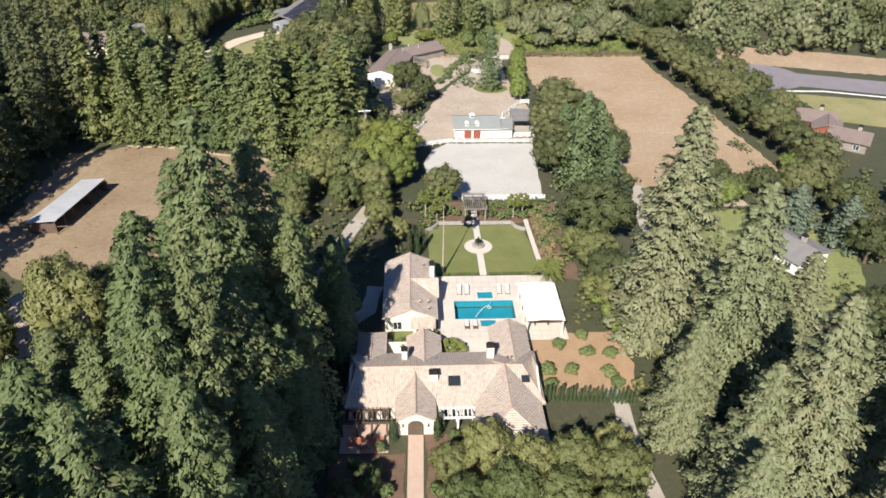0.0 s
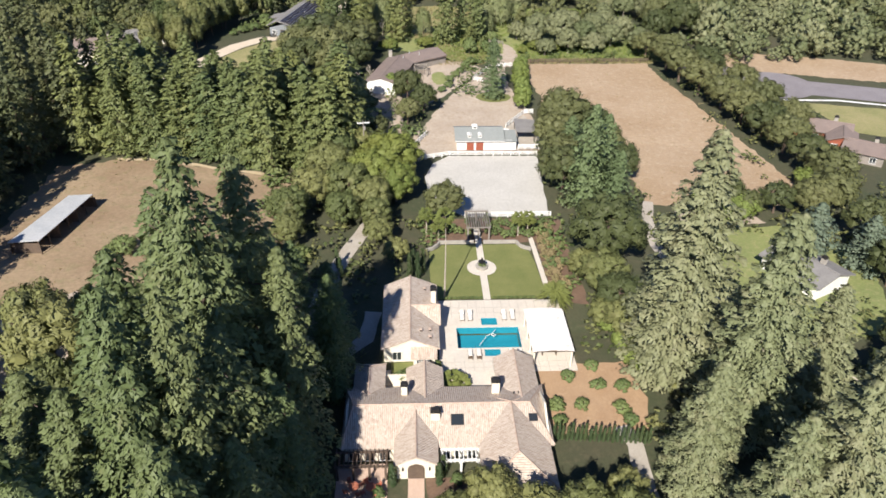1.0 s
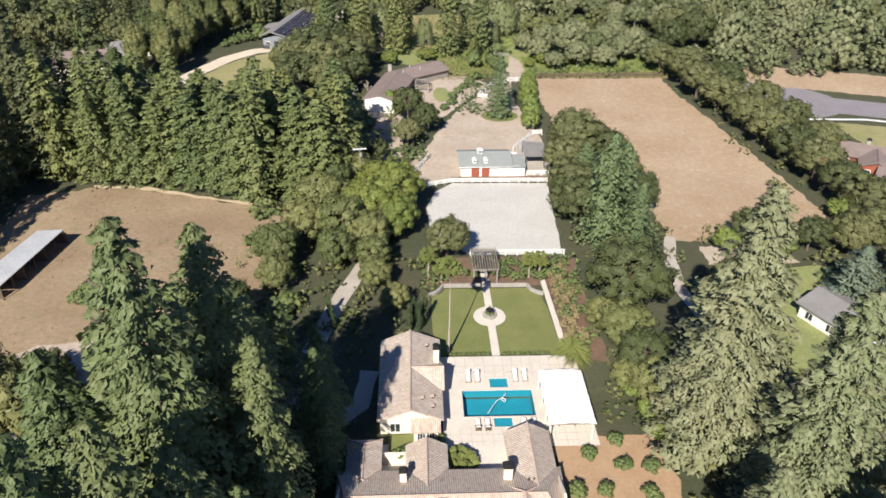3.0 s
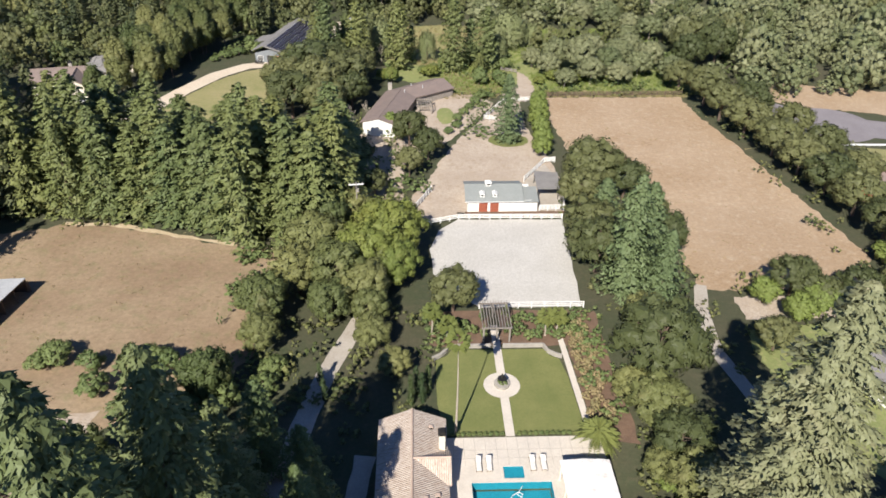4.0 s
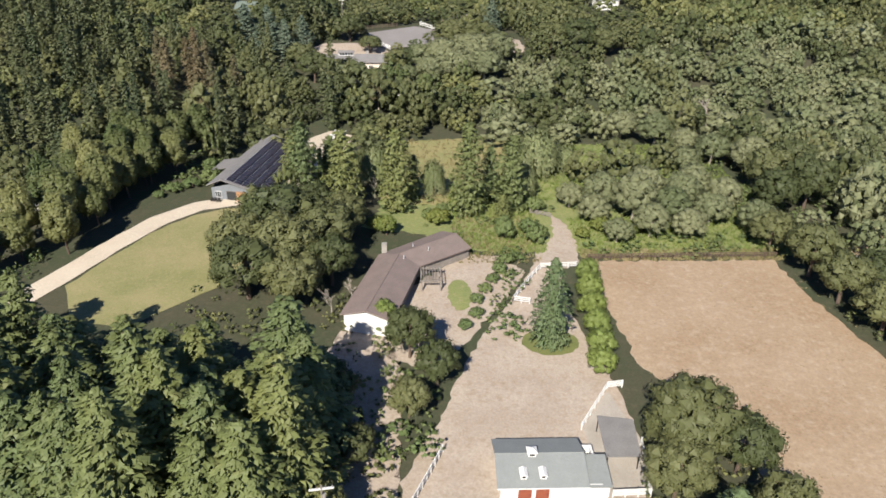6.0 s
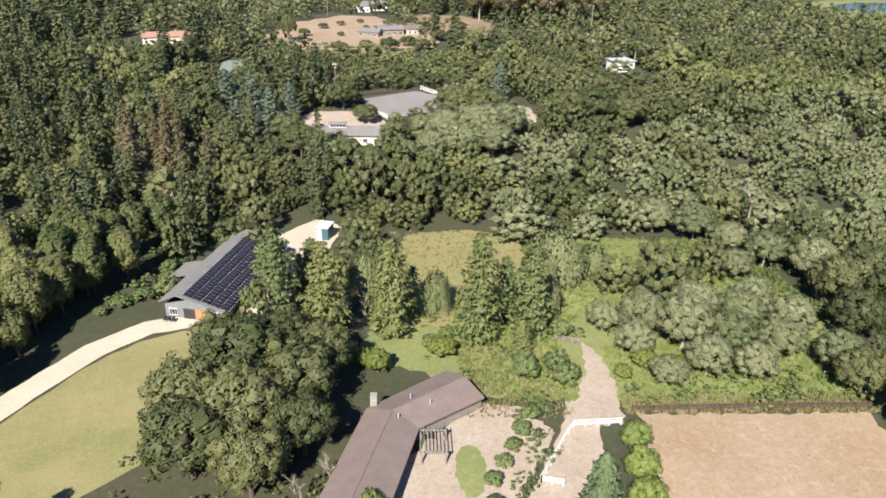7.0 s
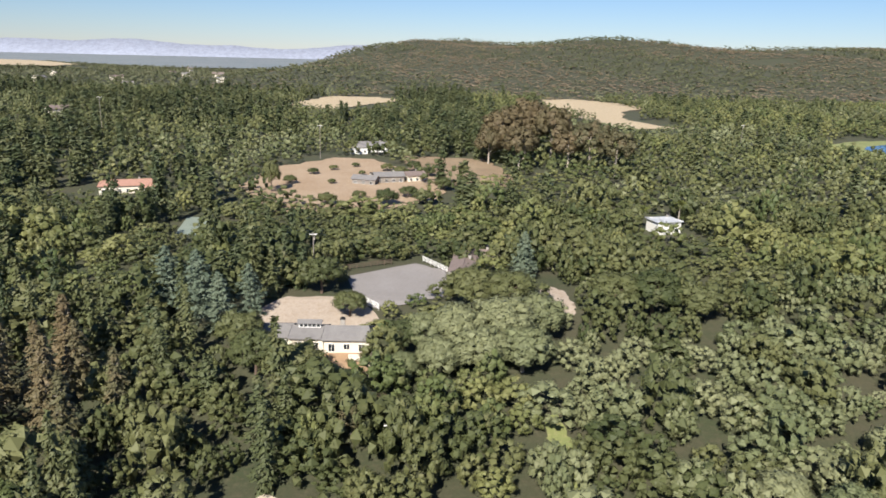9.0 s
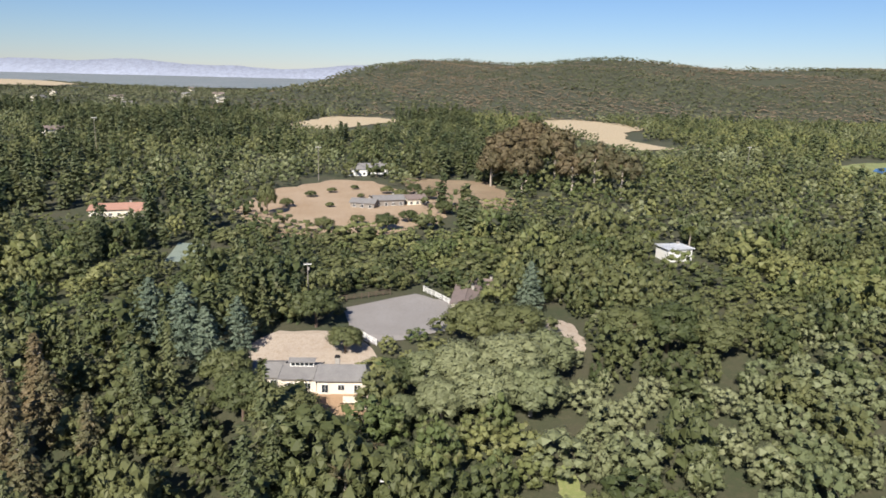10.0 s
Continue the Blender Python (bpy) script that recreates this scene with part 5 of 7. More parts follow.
def stable():
    s = thing("stable", (0, 0, gz(19, 190)), "white stable with grey-green roof and red-brown doors", "stable")
    walls(s, 11.6, 26.6, 188.2, 196.4, 3.0, WHITE_PAINT)
    part("roof", slab_roof([(11.0, 187.6, 3.05), (24.6, 187.6, 3.05), (24.6, 192.8, 4.9), (11.0, 192.8, 4.9), (24.6, 197.6, 3.3), (11.0, 197.6, 3.3)], [[0, 1, 2, 3], [3, 2, 4, 5]], 0.2), ROOF_GREEN, s)
    part("ridge_cap", rod(bmesh.new(), (11.0, 192.8, 4.9), (24.6, 192.8, 4.9), 0.1, sides=6), ROOF_GREEN, s)
    part("lean_to_roof", slab_roof([(24.65, 187.8, 2.9), (28.0, 187.8, 2.9), (28.0, 193.4, 3.9), (24.65, 193.4, 3.9)], [[0, 1, 2, 3]], 0.18), ROOF_GREEN, s, "lower grey-green side roof")
    walls(s, 26.65, 27.8, 188.3, 193.0, 2.8, WHITE_PAINT, name="side_wall")
    for x in (15.2, 17.8):
        d = opening(s, "door", (x, 188.12, 0.02), 2.2, 2.6, "y-", WHITE_PAINT, RED_WOOD, 0)
        part("door_brace", boxed(-0.95, 0.95, -0.06, -0.025, 1.25, 1.4), RED_WOOD, d)
        part("door_handle", boxed(0.7, 0.78, -0.12, -0.03, 1.1, 1.4), DARK_METAL, d)
    for x in (15.0, 17.9):
        c = part("dormer", boxed(x - 0.45, x + 0.45, 188.9, 190.1, 3.3, 4.25, bevel=0.02), WHITE_PAINT, s, "small white roof dormer")
        part("dormer_opening", boxed(x - 0.25, x + 0.25, 188.86, 188.895, 3.75, 4.1), DARK_METAL, c)
        part("dormer_roof", slab_roof([(x - 0.6, 188.7, 4.2), (x, 188.7, 4.55), (x, 190.6, 4.55), (x - 0.6, 190.6, 4.2), (x + 0.6, 188.7, 4.2), (x + 0.6, 190.6, 4.2)], [[0, 1, 2, 3], [1, 4, 5, 2]], 0.1), WHITE_PAINT, c)
    c = part("cupola", boxed(16.0, 17.2, 192.2, 193.4, 4.4, 5.5, bevel=0.02), WHITE_PAINT, s, "white ridge cupola")
    part("cupola_roof", slab_roof([(15.8, 192.0, 5.5), (17.4, 192.0, 5.5), (17.4, 193.6, 5.5), (15.8, 193.6, 5.5), (16.6, 192.8, 6.0)], [[0, 1, 4], [1, 2, 4], [2, 3, 4], [3, 0, 4]], 0.08), WHITE_PAINT, c)
    part("louvre", boxed(16.2, 17.0, 192.15, 192.195, 4.9, 5.3), DARK_METAL, c)
    part("gutter", rod(bmesh.new(), (11.0, 187.56, 2.98), (24.6, 187.56, 2.98), 0.08, sides=6), WHITE_PAINT, s)


stable()
patch("stable_apron", [(10.6, 185.4), (33.4, 185.2), (34.2, 188.2), (11.0, 188.2)], MULCH, 0.14, "dark brown footing strip before the stable", "yard")
patch("stable_pen", [(28.0, 188.6), (34.0, 188.8), (36.0, 200), (33.2, 212), (27.0, 203)], GRAVEL, 0.12, "grey pen beside the stable", "yard")


def shade_sail():
    s = thing("stable_awning", (31.2, 197.0, gz(31, 197)), "dark grey flat awning over the stable pen", "awning")
    part("awning_roof", slab_roof([(-2.8, -3.4, 2.9), (2.6, -3.4, 2.9), (3.4, 4.5, 3.3), (-2.4, 5.5, 3.3)], [[0, 1, 2, 3]], 0.12), SHINGLE_GREY, s)
    for x, y in ((-2.5, -3.1), (2.4, -3.1), (3.0, 4.2), (-2.2, 5.0)):
        part("post", rod(bmesh.new(), (x, y, 0), (x, y, 3.0), 0.09, sides=6), DARK_METAL, s)


shade_sail()


def field_shed():
    s = thing("field_shed", (0, 0, 0), "open field shelter with a pale metal roof", "shed")
    a = [(-84.6, 137.8), (-77.9, 137.6), (-74.5, 158.0), (-80.4, 158.6)]
    part("roof", slab_roof([(a[0][0], a[0][1], 2.9), (a[1][0], a[1][1], 3.5), (a[2][0], a[2][1], 3.5), (a[3][0], a[3][1], 2.9)], [[0, 1, 2, 3]], 0.15), ROOF_METAL, s)
    for k in range(7):
        f = k / 6
        for p, q in ((a[0], a[3]), (a[1], a[2])):
            x, y = p[0] + (q[0] - p[0]) * f, p[1] + (q[1] - p[1]) * f
            x += 0.3 if p is a[0] else -0.3
            part("post", boxed(x - 0.1, x + 0.1, y - 0.1, y + 0.1, -0.1, 2.75 if p is a[0] else 3.3), DARK_WOOD, s)
    back = part("back_wall", boxed(0, 20.9, -0.05, 0.05, 0, 2.7), DARK_WOOD, s)
    back.matrix_basis = pose(-84.2, 138.0, 0, 0, 0, math.degrees(math.atan2(20.6, 4.1)))
    for f in (0.0, 0.33, 0.66, 1.0):
        x, y = a[0][0] + (a[3][0] - a[0][0]) * f, a[0][1] + (a[3][1] - a[0][1]) * f + (0.3 if f == 0 else -0.3)
        part("partition", boxed(x + 0.3, x + 6.0, y - 0.05, y + 0.05, 0, 2.5), DARK_WOOD, s)


field_shed()

# ---- brown house ----


def brown_house():
    h = thing("brown_house", (0, 0, gz(-3, 250) - 0.3), "long low angled house with a brown shingle roof", "house")
    spine = [(-10.5, 229.5), (-4.6, 252.5), (8.6, 262.5)]
    half = 5.4
    def offset(i, side):
        ax, ay = spine[max(0, i - 1)]
        bx, by = spine[min(2, i + 1)]
        d = Vector((bx - ax, by - ay)).normalized()
        return (spine[i][0] - d.y * half * side, spine[i][1] + d.x * half * side)
    left, right = [offset(i, 1) for i in range(3)], [offset(i, -1) for i in range(3)]
    e, r = 3.4, 5.0
    v = [(*left[i], e) for i in range(3)] + [(*spine[i], r) for i in range(3)] + [(*right[i], e) for i in range(3)]
    part("roof", slab_roof(v, [[0, 3, 4, 1], [1, 4, 5, 2], [3, 6, 7, 4], [4, 7, 8, 5]], 0.3), SHINGLE_BROWN, h)
    cap = bmesh.new()
    rod(cap, (*spine[0], r), (*spine[1], r), 0.12, sides=6)
    rod(cap, (*spine[1], r), (*spine[2], r), 0.12, sides=6)
    part("ridge_cap", cap, SHINGLE_BROWN, h)
    inner = 0.84
    ring = [tuple(Vector(s).lerp(Vector(l), inner)) for s, l in zip(spine, left)] + [tuple(Vector(s).lerp(Vector(l), inner)) for s, l in zip(reversed(spine), reversed(right))]
    for i, (a, b) in enumerate(zip(ring, ring[1:] + ring[:1])):
        d = Vector((b[0] - a[0], b[1] - a[1]))
        w = part("wall", boxed(0, d.length, -0.12, 0.12, -1.0, 3.2), WHITE_PAINT if i == 5 else GREY_WOOD, h)
        w.matrix_basis = pose(a[0], a[1], 0, 0, 0, math.degrees(math.atan2(d.y, d.x)))
        if i in (3, 4):
            n = int(d.length / 3.2)
            for k in range(n):
                g = part("window", frame_bars(2.2, 2.2, 1), WHITE_PAINT, w)
                g.matrix_basis = pose((k + 0.5) * d.length / n, -0.14, 0.3, 0, 0, 0)
                part("pane", boxed(-1.0, 1.0, -0.03, 0.03, 0.1, 2.1), WINDOW_GLASS, g)
        if i == 5:
            g = part("garage_door", boxed(1.6, d.length - 1.6, -0.2, -0.13, -1.0, 2.3), STONE, w, "pale garage door")
            tri = solid([(0, -0.12, 3.2), (d.length, -0.12, 3.2), (d.length / 2, -0.12, 4.5), (0, 0.12, 3.2), (d.length, 0.12, 3.2), (d.length / 2, 0.12, 4.5)], [(0, 1, 2), (3, 5, 4), (0, 3, 4, 1), (1, 4, 5, 2), (2, 5, 3, 0)])
            part("gable", tri, WHITE_PAINT, w)
    part("chimney", boxed(-8.6, -7.4, 255.6, 256.8, 3.0, 5.6), STONE, h)
    for x, y in ((-3.5, 251.0), (-1.5, 256.5), (2.0, 255.0)):
        part("roof_vent", rod(bmesh.new(), (x, y, 4.2), (x, y, 5.4), 0.12, sides=8), ROOF_METAL, h)


brown_house()


def solar_house():
    zg = gz(-48, 305)
    h = thing("solar_house", (-49.0, 290.0, zg), "long grey barn house roofed with solar panels", "house", turn=-12)
    # along y for 36, across x for 15, in its own axes
    walls(h, -6.8, 6.8, 0, 35, 3.2, BLUE_GREY, 1, 5.0)
    v = [(7.6, -1.0, 3.1), (7.6, 36, 3.1), (-3.4, 36, 6.2), (-3.4, -1.0, 6.2), (-7.6, -1.0, 4.3), (-7.6, 36, 4.3)]
    roof = part("roof", slab_roof(v, [[0, 1, 2, 3], [3, 2, 5, 4]], 0.25), SHINGLE_GREY, h)
    tilt = math.degrees(math.atan2(3.1, 11.0))
    pane = mesh_of("solar_panel", [(-0.98, -0.56, 0), (0.98, -0.56, 0), (0.98, 0.56, 0), (-0.98, 0.56, 0), (-0.98, -0.56, 0.08), (0.98, -0.56, 0.08), (0.98, 0.56, 0.08), (-0.98, 0.56, 0.08)], [(4, 5, 6, 7), (0, 1, 5, 4), (1, 2, 6, 5), (2, 3, 7, 6), (3, 0, 4, 7)], SOLAR)
    for i in range(5):
        for j in range(28):
            s = -2.2 + i * 2.08 + 1.0
            o = part("solar_panel", pane, None, roof)
            o.matrix_basis = pose(s, 0.4 + j * 1.24, 6.2 - (s + 3.4) * 3.1 / 11.0 + 0.1, 0, tilt, 0)
    rails = bmesh.new()
    for i in range(6):
        s = -2.2 + i * 2.08 - 0.04
        z = 6.2 - (s + 3.4) * 3.1 / 11.0 + 0.04
        box(rails, s - 0.03, s + 0.03, -0.2, 34.6, z, z + 0.1)
    part("panel_rail", rails, ROOF_METAL, roof)
    for x in (-4.9, 4.6):
        opening(h, "window", (x, -0.08, 0.7), 1.9, 1.7, "y-", WHITE_PAINT, bars=2)
    opening(h, "door", (-1.2, -0.08, 0.0), 2.6, 2.6, "y-", DARK_WOOD, WINDOW_GLASS, 0)
    part("timber_wall", boxed(0.2, 2.8, -0.1, -0.01, 0, 2.7), surface("orange_timber", (0.42, 0.23, 0.11), (0.36, 0.19, 0.09), None, 1.0, 5.0, 0.6), h, "warm orange timber cladding")
    part("porch", slab_roof([(-7.6, 12, 4.2), (-12.5, 12, 3.2), (-12.5, 20, 3.2), (-7.6, 20, 4.2)], [[0, 3, 2, 1]], 0.2), SHINGLE_GREY, h, "grey side porch roof")
    for y in (12.4, 16, 19.6):
        part("porch_post", boxed(-12.3, -12.1, y - 0.1, y + 0.1, 0, 3.1), DARK_WOOD, h)
    for i, x in enumerate((-6.0, -5.0, -4.0, 3.6, 4.6, 5.6)):
        p = thing("garden_chair", tuple(Matrix.Translation((0, 0, 0)) @ (h.matrix_basis @ Vector((x, -2.0, 0.13)))), "dark slatted garden chair on gravel", "chair", "chairs before the solar house", -12 + i * 7)
        part("seat", boxed(-0.35, 0.35, -0.35, 0.35, 0.45, 0.53, bevel=0.02), DARK_METAL, p)
        part("backrest", boxed(-0.35, 0.35, 0.3, 0.38, 0.5, 1.15, bevel=0.02), DARK_METAL, p)
        for lx in (-0.3, 0.3):
            for ly in (-0.3, 0.3):
                part("leg", boxed(lx - 0.04, lx + 0.04, ly - 0.04, ly + 0.04, 0, 0.45), DARK_METAL, p)


solar_house()


def water_tank():
    t = thing("storage_container", (-26.0, 336.0, gz(-26, 336)), "teal storage box with a white roof", "container", turn=-14)
    part("container_body", boxed(-1.7, 1.7, -2.2, 2.2, 0, 3.7, bevel=0.05), TURQUOISE, t)
    part("container_roof", boxed(-1.9, 1.9, -2.5, 2.5, 3.7, 4.0, bevel=0.05), WHITE_PAINT, t)
    part("door", boxed(-1.5, -0.2, -2.26, -2.205, 0.1, 3.4), WHITE_PAINT, t)


water_tank()


def plain_house(name, x, y, w, d, eave, ridge, turn, roof_material, wall_material, label, axis=0, hip=0.0, wing=None):
    """A house of one or two blocks, with a roof, walls and windows on its near side."""
    h = thing(name, (x, y, gz(x, y) - 0.2), label, "house", turn=turn)
    for k, (cx, cy, bw, bd, ax) in enumerate([(0, 0, w, d, axis)] + ([wing] if wing else [])):
        walls(h, cx - bw / 2, cx + bw / 2, cy - bd / 2, cy + bd / 2, eave - 0.1, wall_material, None if hip else ax, ridge - 0.25)
        top = ridge - 0.12 * k
        if hip:
            hip_roof(h, cx - bw / 2, cx + bw / 2, cy - bd / 2, cy + bd / 2, eave, top, ax, roof_material, hip, hip, 0.7)
        else:
            gable_roof(h, cx - bw / 2, cx + bw / 2, cy - bd / 2, cy + bd / 2, eave, top, ax, roof_material, 0.7)
        n = max(1, int(bw / 3.5))
        for i in range(n):
            opening(h, "window", (cx - bw / 2 + bw * (i + 0.5) / n, cy - bd / 2 - 0.08, 0.8), 1.6, 1.7, "y-")
    chimney(h, w * 0.2, d * 0.12, eave, ridge + 1.0, 1.0, 0.8, STONE)
    return h


plain_house("grey_roofed_house", 78.5, 125.5, 13, 9.5, 3.4, 5.0, -63, SHINGLE_GREY, WHITE_PAINT, "white house with a pale grey gable roof")
plain_house("red_house", 117, 196, 14, 9, 3.4, 5.2, -28, SHINGLE_BROWN, RED_WOOD, "red-walled house with a brown roof", 0, 0.0, (5, -6, 7, 8, 1))
plain_house("low_brown_house", 122, 182, 10, 9, 3.2, 4.8, -35, SHINGLE_BROWN, GREY_WOOD, "low house with a faded brown roof")
plain_house("tan_house", -109, 262, 15, 11, 5.4, 8.2, 12, SHINGLE_BROWN, STUCCO, "two-storey tan house with brown gabled roofs", 0, 0.0, (5, -6, 7, 9, 1))
plain_house("dark_roofed_house", -97, 285, 22, 9, 3.6, 5.4, 24, SHINGLE_GREY, STUCCO, "long house with a dark grey roof", 0, 2.5, (-8, -6, 8, 10, 1))
plain_house("hacienda", -145, 583, 26, 11, 4.2, 6.2, 18, SALMON_TILE, STUCCO, "low house with a terracotta roof", 0, 3.0, (12, -6, 9, 12, 1))
plain_house("hill_house", -34, 737, 26, 11, 4.6, 7.0, 6, SHINGLE_GREY, WHITE_PAINT, "broad white hilltop house with a grey roof", 0, 4.0, (-10, -8, 12, 10, 1))
plain_house("white_house", 103, 520, 11, 9, 5.6, 6.4, 14, ROOF_METAL, WHITE_PAINT, "bright white two-storey house in woods", 0, 4.0)


def ranch_house():
    h = thing("ranch_house", (-28.5, 405.5, gz(-28.5, 405.5) - 0.2), "low cream ranch house with joined grey shingle roofs", "house")
    for x0, x1, y0, y1, e, r, ax, a, b in ((-16.0, -5.2, -2.6, 6.4, 3.2, 4.9, 0, 4.0, 0.6), (-4.9, 3.4, -4.2, 4.6, 3.6, 5.2, 0, 0.4, 0.4), (3.7, 15.4, -5.0, 3.6, 3.6, 5.6, 0, 0.6, 1.2)):
        walls(h, x0, x1, y0, y1, e - 0.1, STUCCO)
        hip_roof(h, x0, x1, y0, y1, e, r, ax, SHINGLE_GREY, a, b, 0.8)
        n = max(2, int((x1 - x0) / 3.0))
        for k in range(n):
            opening(h, "window" if k % 2 else "door", (x0 + (x1 - x0) * (k + 0.5) / n, y0 - 0.08, 0.7 if k % 2 else 0.1), 1.7, 1.6 if k % 2 else 2.2, "y-")
    raised = part("clerestory", boxed(-3.4, 2.4, -0.6, 1.6, 4.4, 6.2), WHITE_PAINT, h, "raised strip of small roof windows")
    for k in range(5):
        part("pane", boxed(-3.1 + k * 1.1, -2.2 + k * 1.1, -0.66, -0.61, 5.2, 6.0), WINDOW_GLASS, raised)
    gable_roof(h, -3.4, 2.4, -0.6, 1.6, 6.2, 6.7, 0, SHINGLE_GREY, 0.4, 0.15)
    chimney(h, 8.0, 1.2, 3.6, 6.8, 1.2, 0.9, STONE)
    part("court_wall", boxed(10.5, 15.0, -10.2, -9.9, 0, 1.6), STUCCO, h, "white court wall")


ranch_house()
plain_house("ranch_stable", 15.0, 459.5, 8, 20, 3.4, 4.8, -8, SHINGLE_BROWN, STUCCO, "long low stable beside a grey arena", 1, 0.0)
plain_house("ranch_shed", 22.0, 473.0, 9, 7, 3.0, 4.4, -20, SHINGLE_BROWN, STUCCO, "small brown-roofed shed with a cream wall")
plain_house("barn_complex", -18, 622, 16, 9, 4.0, 5.8, 16, SHINGLE_GREY, GREY_WOOD, "grey-roofed farm building in a dry clearing", 0, 0.0)
plain_house("barn_complex", -30, 615, 13, 8, 3.4, 5.0, -14, SHINGLE_GREY, GREY_WOOD, "grey-roofed farm building in a dry clearing", 0, 0.0)
plain_house("barn_complex", -4, 628, 11, 10, 3.8, 5.4, 24, SHINGLE_BROWN, STUCCO, "pink-roofed farm building in a dry clearing", 0, 0.0)
for i, (x, y, c) in enumerate([(-420, 1300, 0), (-520, 1500, 1), (-610, 1420, 0), (-700, 1650, 1), (-480, 1750, 0), (-380, 1620, 1), (-820, 1580, 0), (-560, 1900, 1), (-330, 1450, 0), (-900, 1720, 1), (-260, 1050, 0), (-340, 920, 1), (-640, 2300, 0), (-300, 2400, 1), (-420, 2700, 0), (-800, 2800, 1)]):
    plain_house("far_house", x, y, 20, 12, 7.0, 10.0, i * 37, (SHINGLE_GREY, SHINGLE_BROWN)[c], STUCCO, "pale house far off among trees")

# ---- far beyond ----


def far_range():
    """Mountains at the end of the plain, with haze put into their pale colour."""
    rng = np.random.default_rng(12)
    xs = np.linspace(-5600, 5600, 180)
    top = 60 + 66 + 24 * np.sin(xs / 900 + 0.5) + 20 * np.sin(xs / 380 + 1.2) + 8 * np.sin(xs / 130) + rng.normal(size=len(xs)) * 2
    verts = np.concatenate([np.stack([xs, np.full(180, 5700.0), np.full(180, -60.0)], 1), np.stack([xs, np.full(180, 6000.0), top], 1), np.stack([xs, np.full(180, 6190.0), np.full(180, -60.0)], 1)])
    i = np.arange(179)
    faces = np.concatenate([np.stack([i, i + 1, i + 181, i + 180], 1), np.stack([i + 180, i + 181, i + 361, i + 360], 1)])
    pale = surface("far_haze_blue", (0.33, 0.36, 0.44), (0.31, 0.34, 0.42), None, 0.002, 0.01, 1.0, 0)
    tagged(part("backdrop", mesh_of("backdrop", verts, faces, pale, True)), "mountains on the horizon, painted hazy blue-grey", "mountains", kind="structure")


far_range()


def raised_beds():
    for i, (x, y) in enumerate([(-62, 116), (-57.5, 115.5), (-60, 111), (-66, 117.5)]):
        b = thing("raised_bed", (x, y, 0.07), "weathered timber vegetable bed", "garden bed", "raised garden beds", 12)
        for a in ((-1.8, 1.8, -1.2, -1.05), (-1.8, 1.8, 1.05, 1.2), (-1.8, -1.65, -1.05, 1.05), (1.65, 1.8, -1.05, 1.05)):
            part("board", boxed(*a, 0, 0.5), GREY_WOOD, b)
        part("soil", boxed(-1.65, 1.65, -1.05, 1.05, 0, 0.42), MULCH, b)


raised_beds()

pergola("garden_arbour", 0.4, 4.4, 244.5, 250.0, 2.4, GREY_WOOD, 8, "weathered timber arbour beside the brown house", 2)
pergola("kitchen_arbour", -66.0, -61.0, 106.0, 110.0, 2.4, GREY_WOOD, 6, "weathered timber frame in the kitchen garden", 2)

# ---- trees, kind by kind ----
SUNNY = "tall grey-green conifer with drooping sunlit boughs"
for x, y, t, w in [(41, 96, 46, 10.0), (48, 84, 40, 9.0), (47, 60, 38, 8.5), (61, 66, 35, 8.0), (60, 86, 26, 6.5), (38, 74, 24, 6.0), (55, 48, 36, 8.0), (72, 70, 27, 7.0), (76, 56, 30, 7.5), (41, 61, 28, 6.5), (37.5, 52, 24, 6.0)]:
    plant("sunny_conifer", x, y, t, w, SUNNY, "conifer", "tall conifers beside the house")
REDWOOD = "tall dark-green redwood with layered boughs"
for x, y, t, w in [(-24, 77, 54, 9.5), (-23, 87, 47, 8.5), (-17.5, 79, 38, 6.4), (-28, 59.5, 48, 8.2), (-24.5, 63, 45, 7.6), (-28.5, 43, 42, 8.4), (-22, 50, 38, 7.6), (-37, 50, 40, 8.2), (-36, 63, 32, 7.4), (-34, 73, 42, 8.4),
                   (-20, 67, 36, 6.8), (-16.5, 71, 27, 5.4), (-32, 88, 42, 8.4), (-13.5, 94, 24, 4.8), (-14, 103, 20, 4.4), (-21.5, 99, 29, 5.6), (-28, 104, 26, 6.2), (-38, 84, 28, 7.0), (-38, 98, 24, 6.4), (-46, 72, 26, 7.0), (-18, 60, 28, 5.6), (-22, 113, 18, 4.6),
                   (-47, 62, 30, 7.4), (-46, 52, 32, 7.4), (-40, 36, 46, 8.4), (-34, 34, 46, 8.4), (-48, 40, 46, 8.4), (-43, 28, 48, 8.5), (-34, 24, 46, 8.4), (-26, 26, 46, 8.0), (-20, 27, 40, 7.0), (18, 36, 22, 5.5), (26, 41, 20, 5.0)]:
    plant("redwood", x, y, t, w, REDWOOD, "redwood", "redwoods beside the drive")
rnd = random.Random(5)
GROVE = [(-88, 190), (-79, 189), (-71, 188), (-63, 185.5), (-55, 183.5), (-48, 181.5), (-41, 179.5), (-34, 178), (-28, 177), (-22, 178)]
for gx, gy in GROVE:
    for row in range(5):
        px, py = gx + rnd.uniform(-3, 3) + row * 1.2, gy + row * 6.5 + rnd.uniform(-2.5, 2.5)
        if py > 243 or (px > -31 and py > 206) or (px + 66) ** 2 / 260 + (py - 250) ** 2 / 300 < 1:
            continue
        plant("grove_conifer", px, py, rnd.uniform(23, 34) - row * 2.0, rnd.uniform(6.2, 8.6), "dense green redwood in a tight grove", "redwood", "redwood grove behind the paddock")
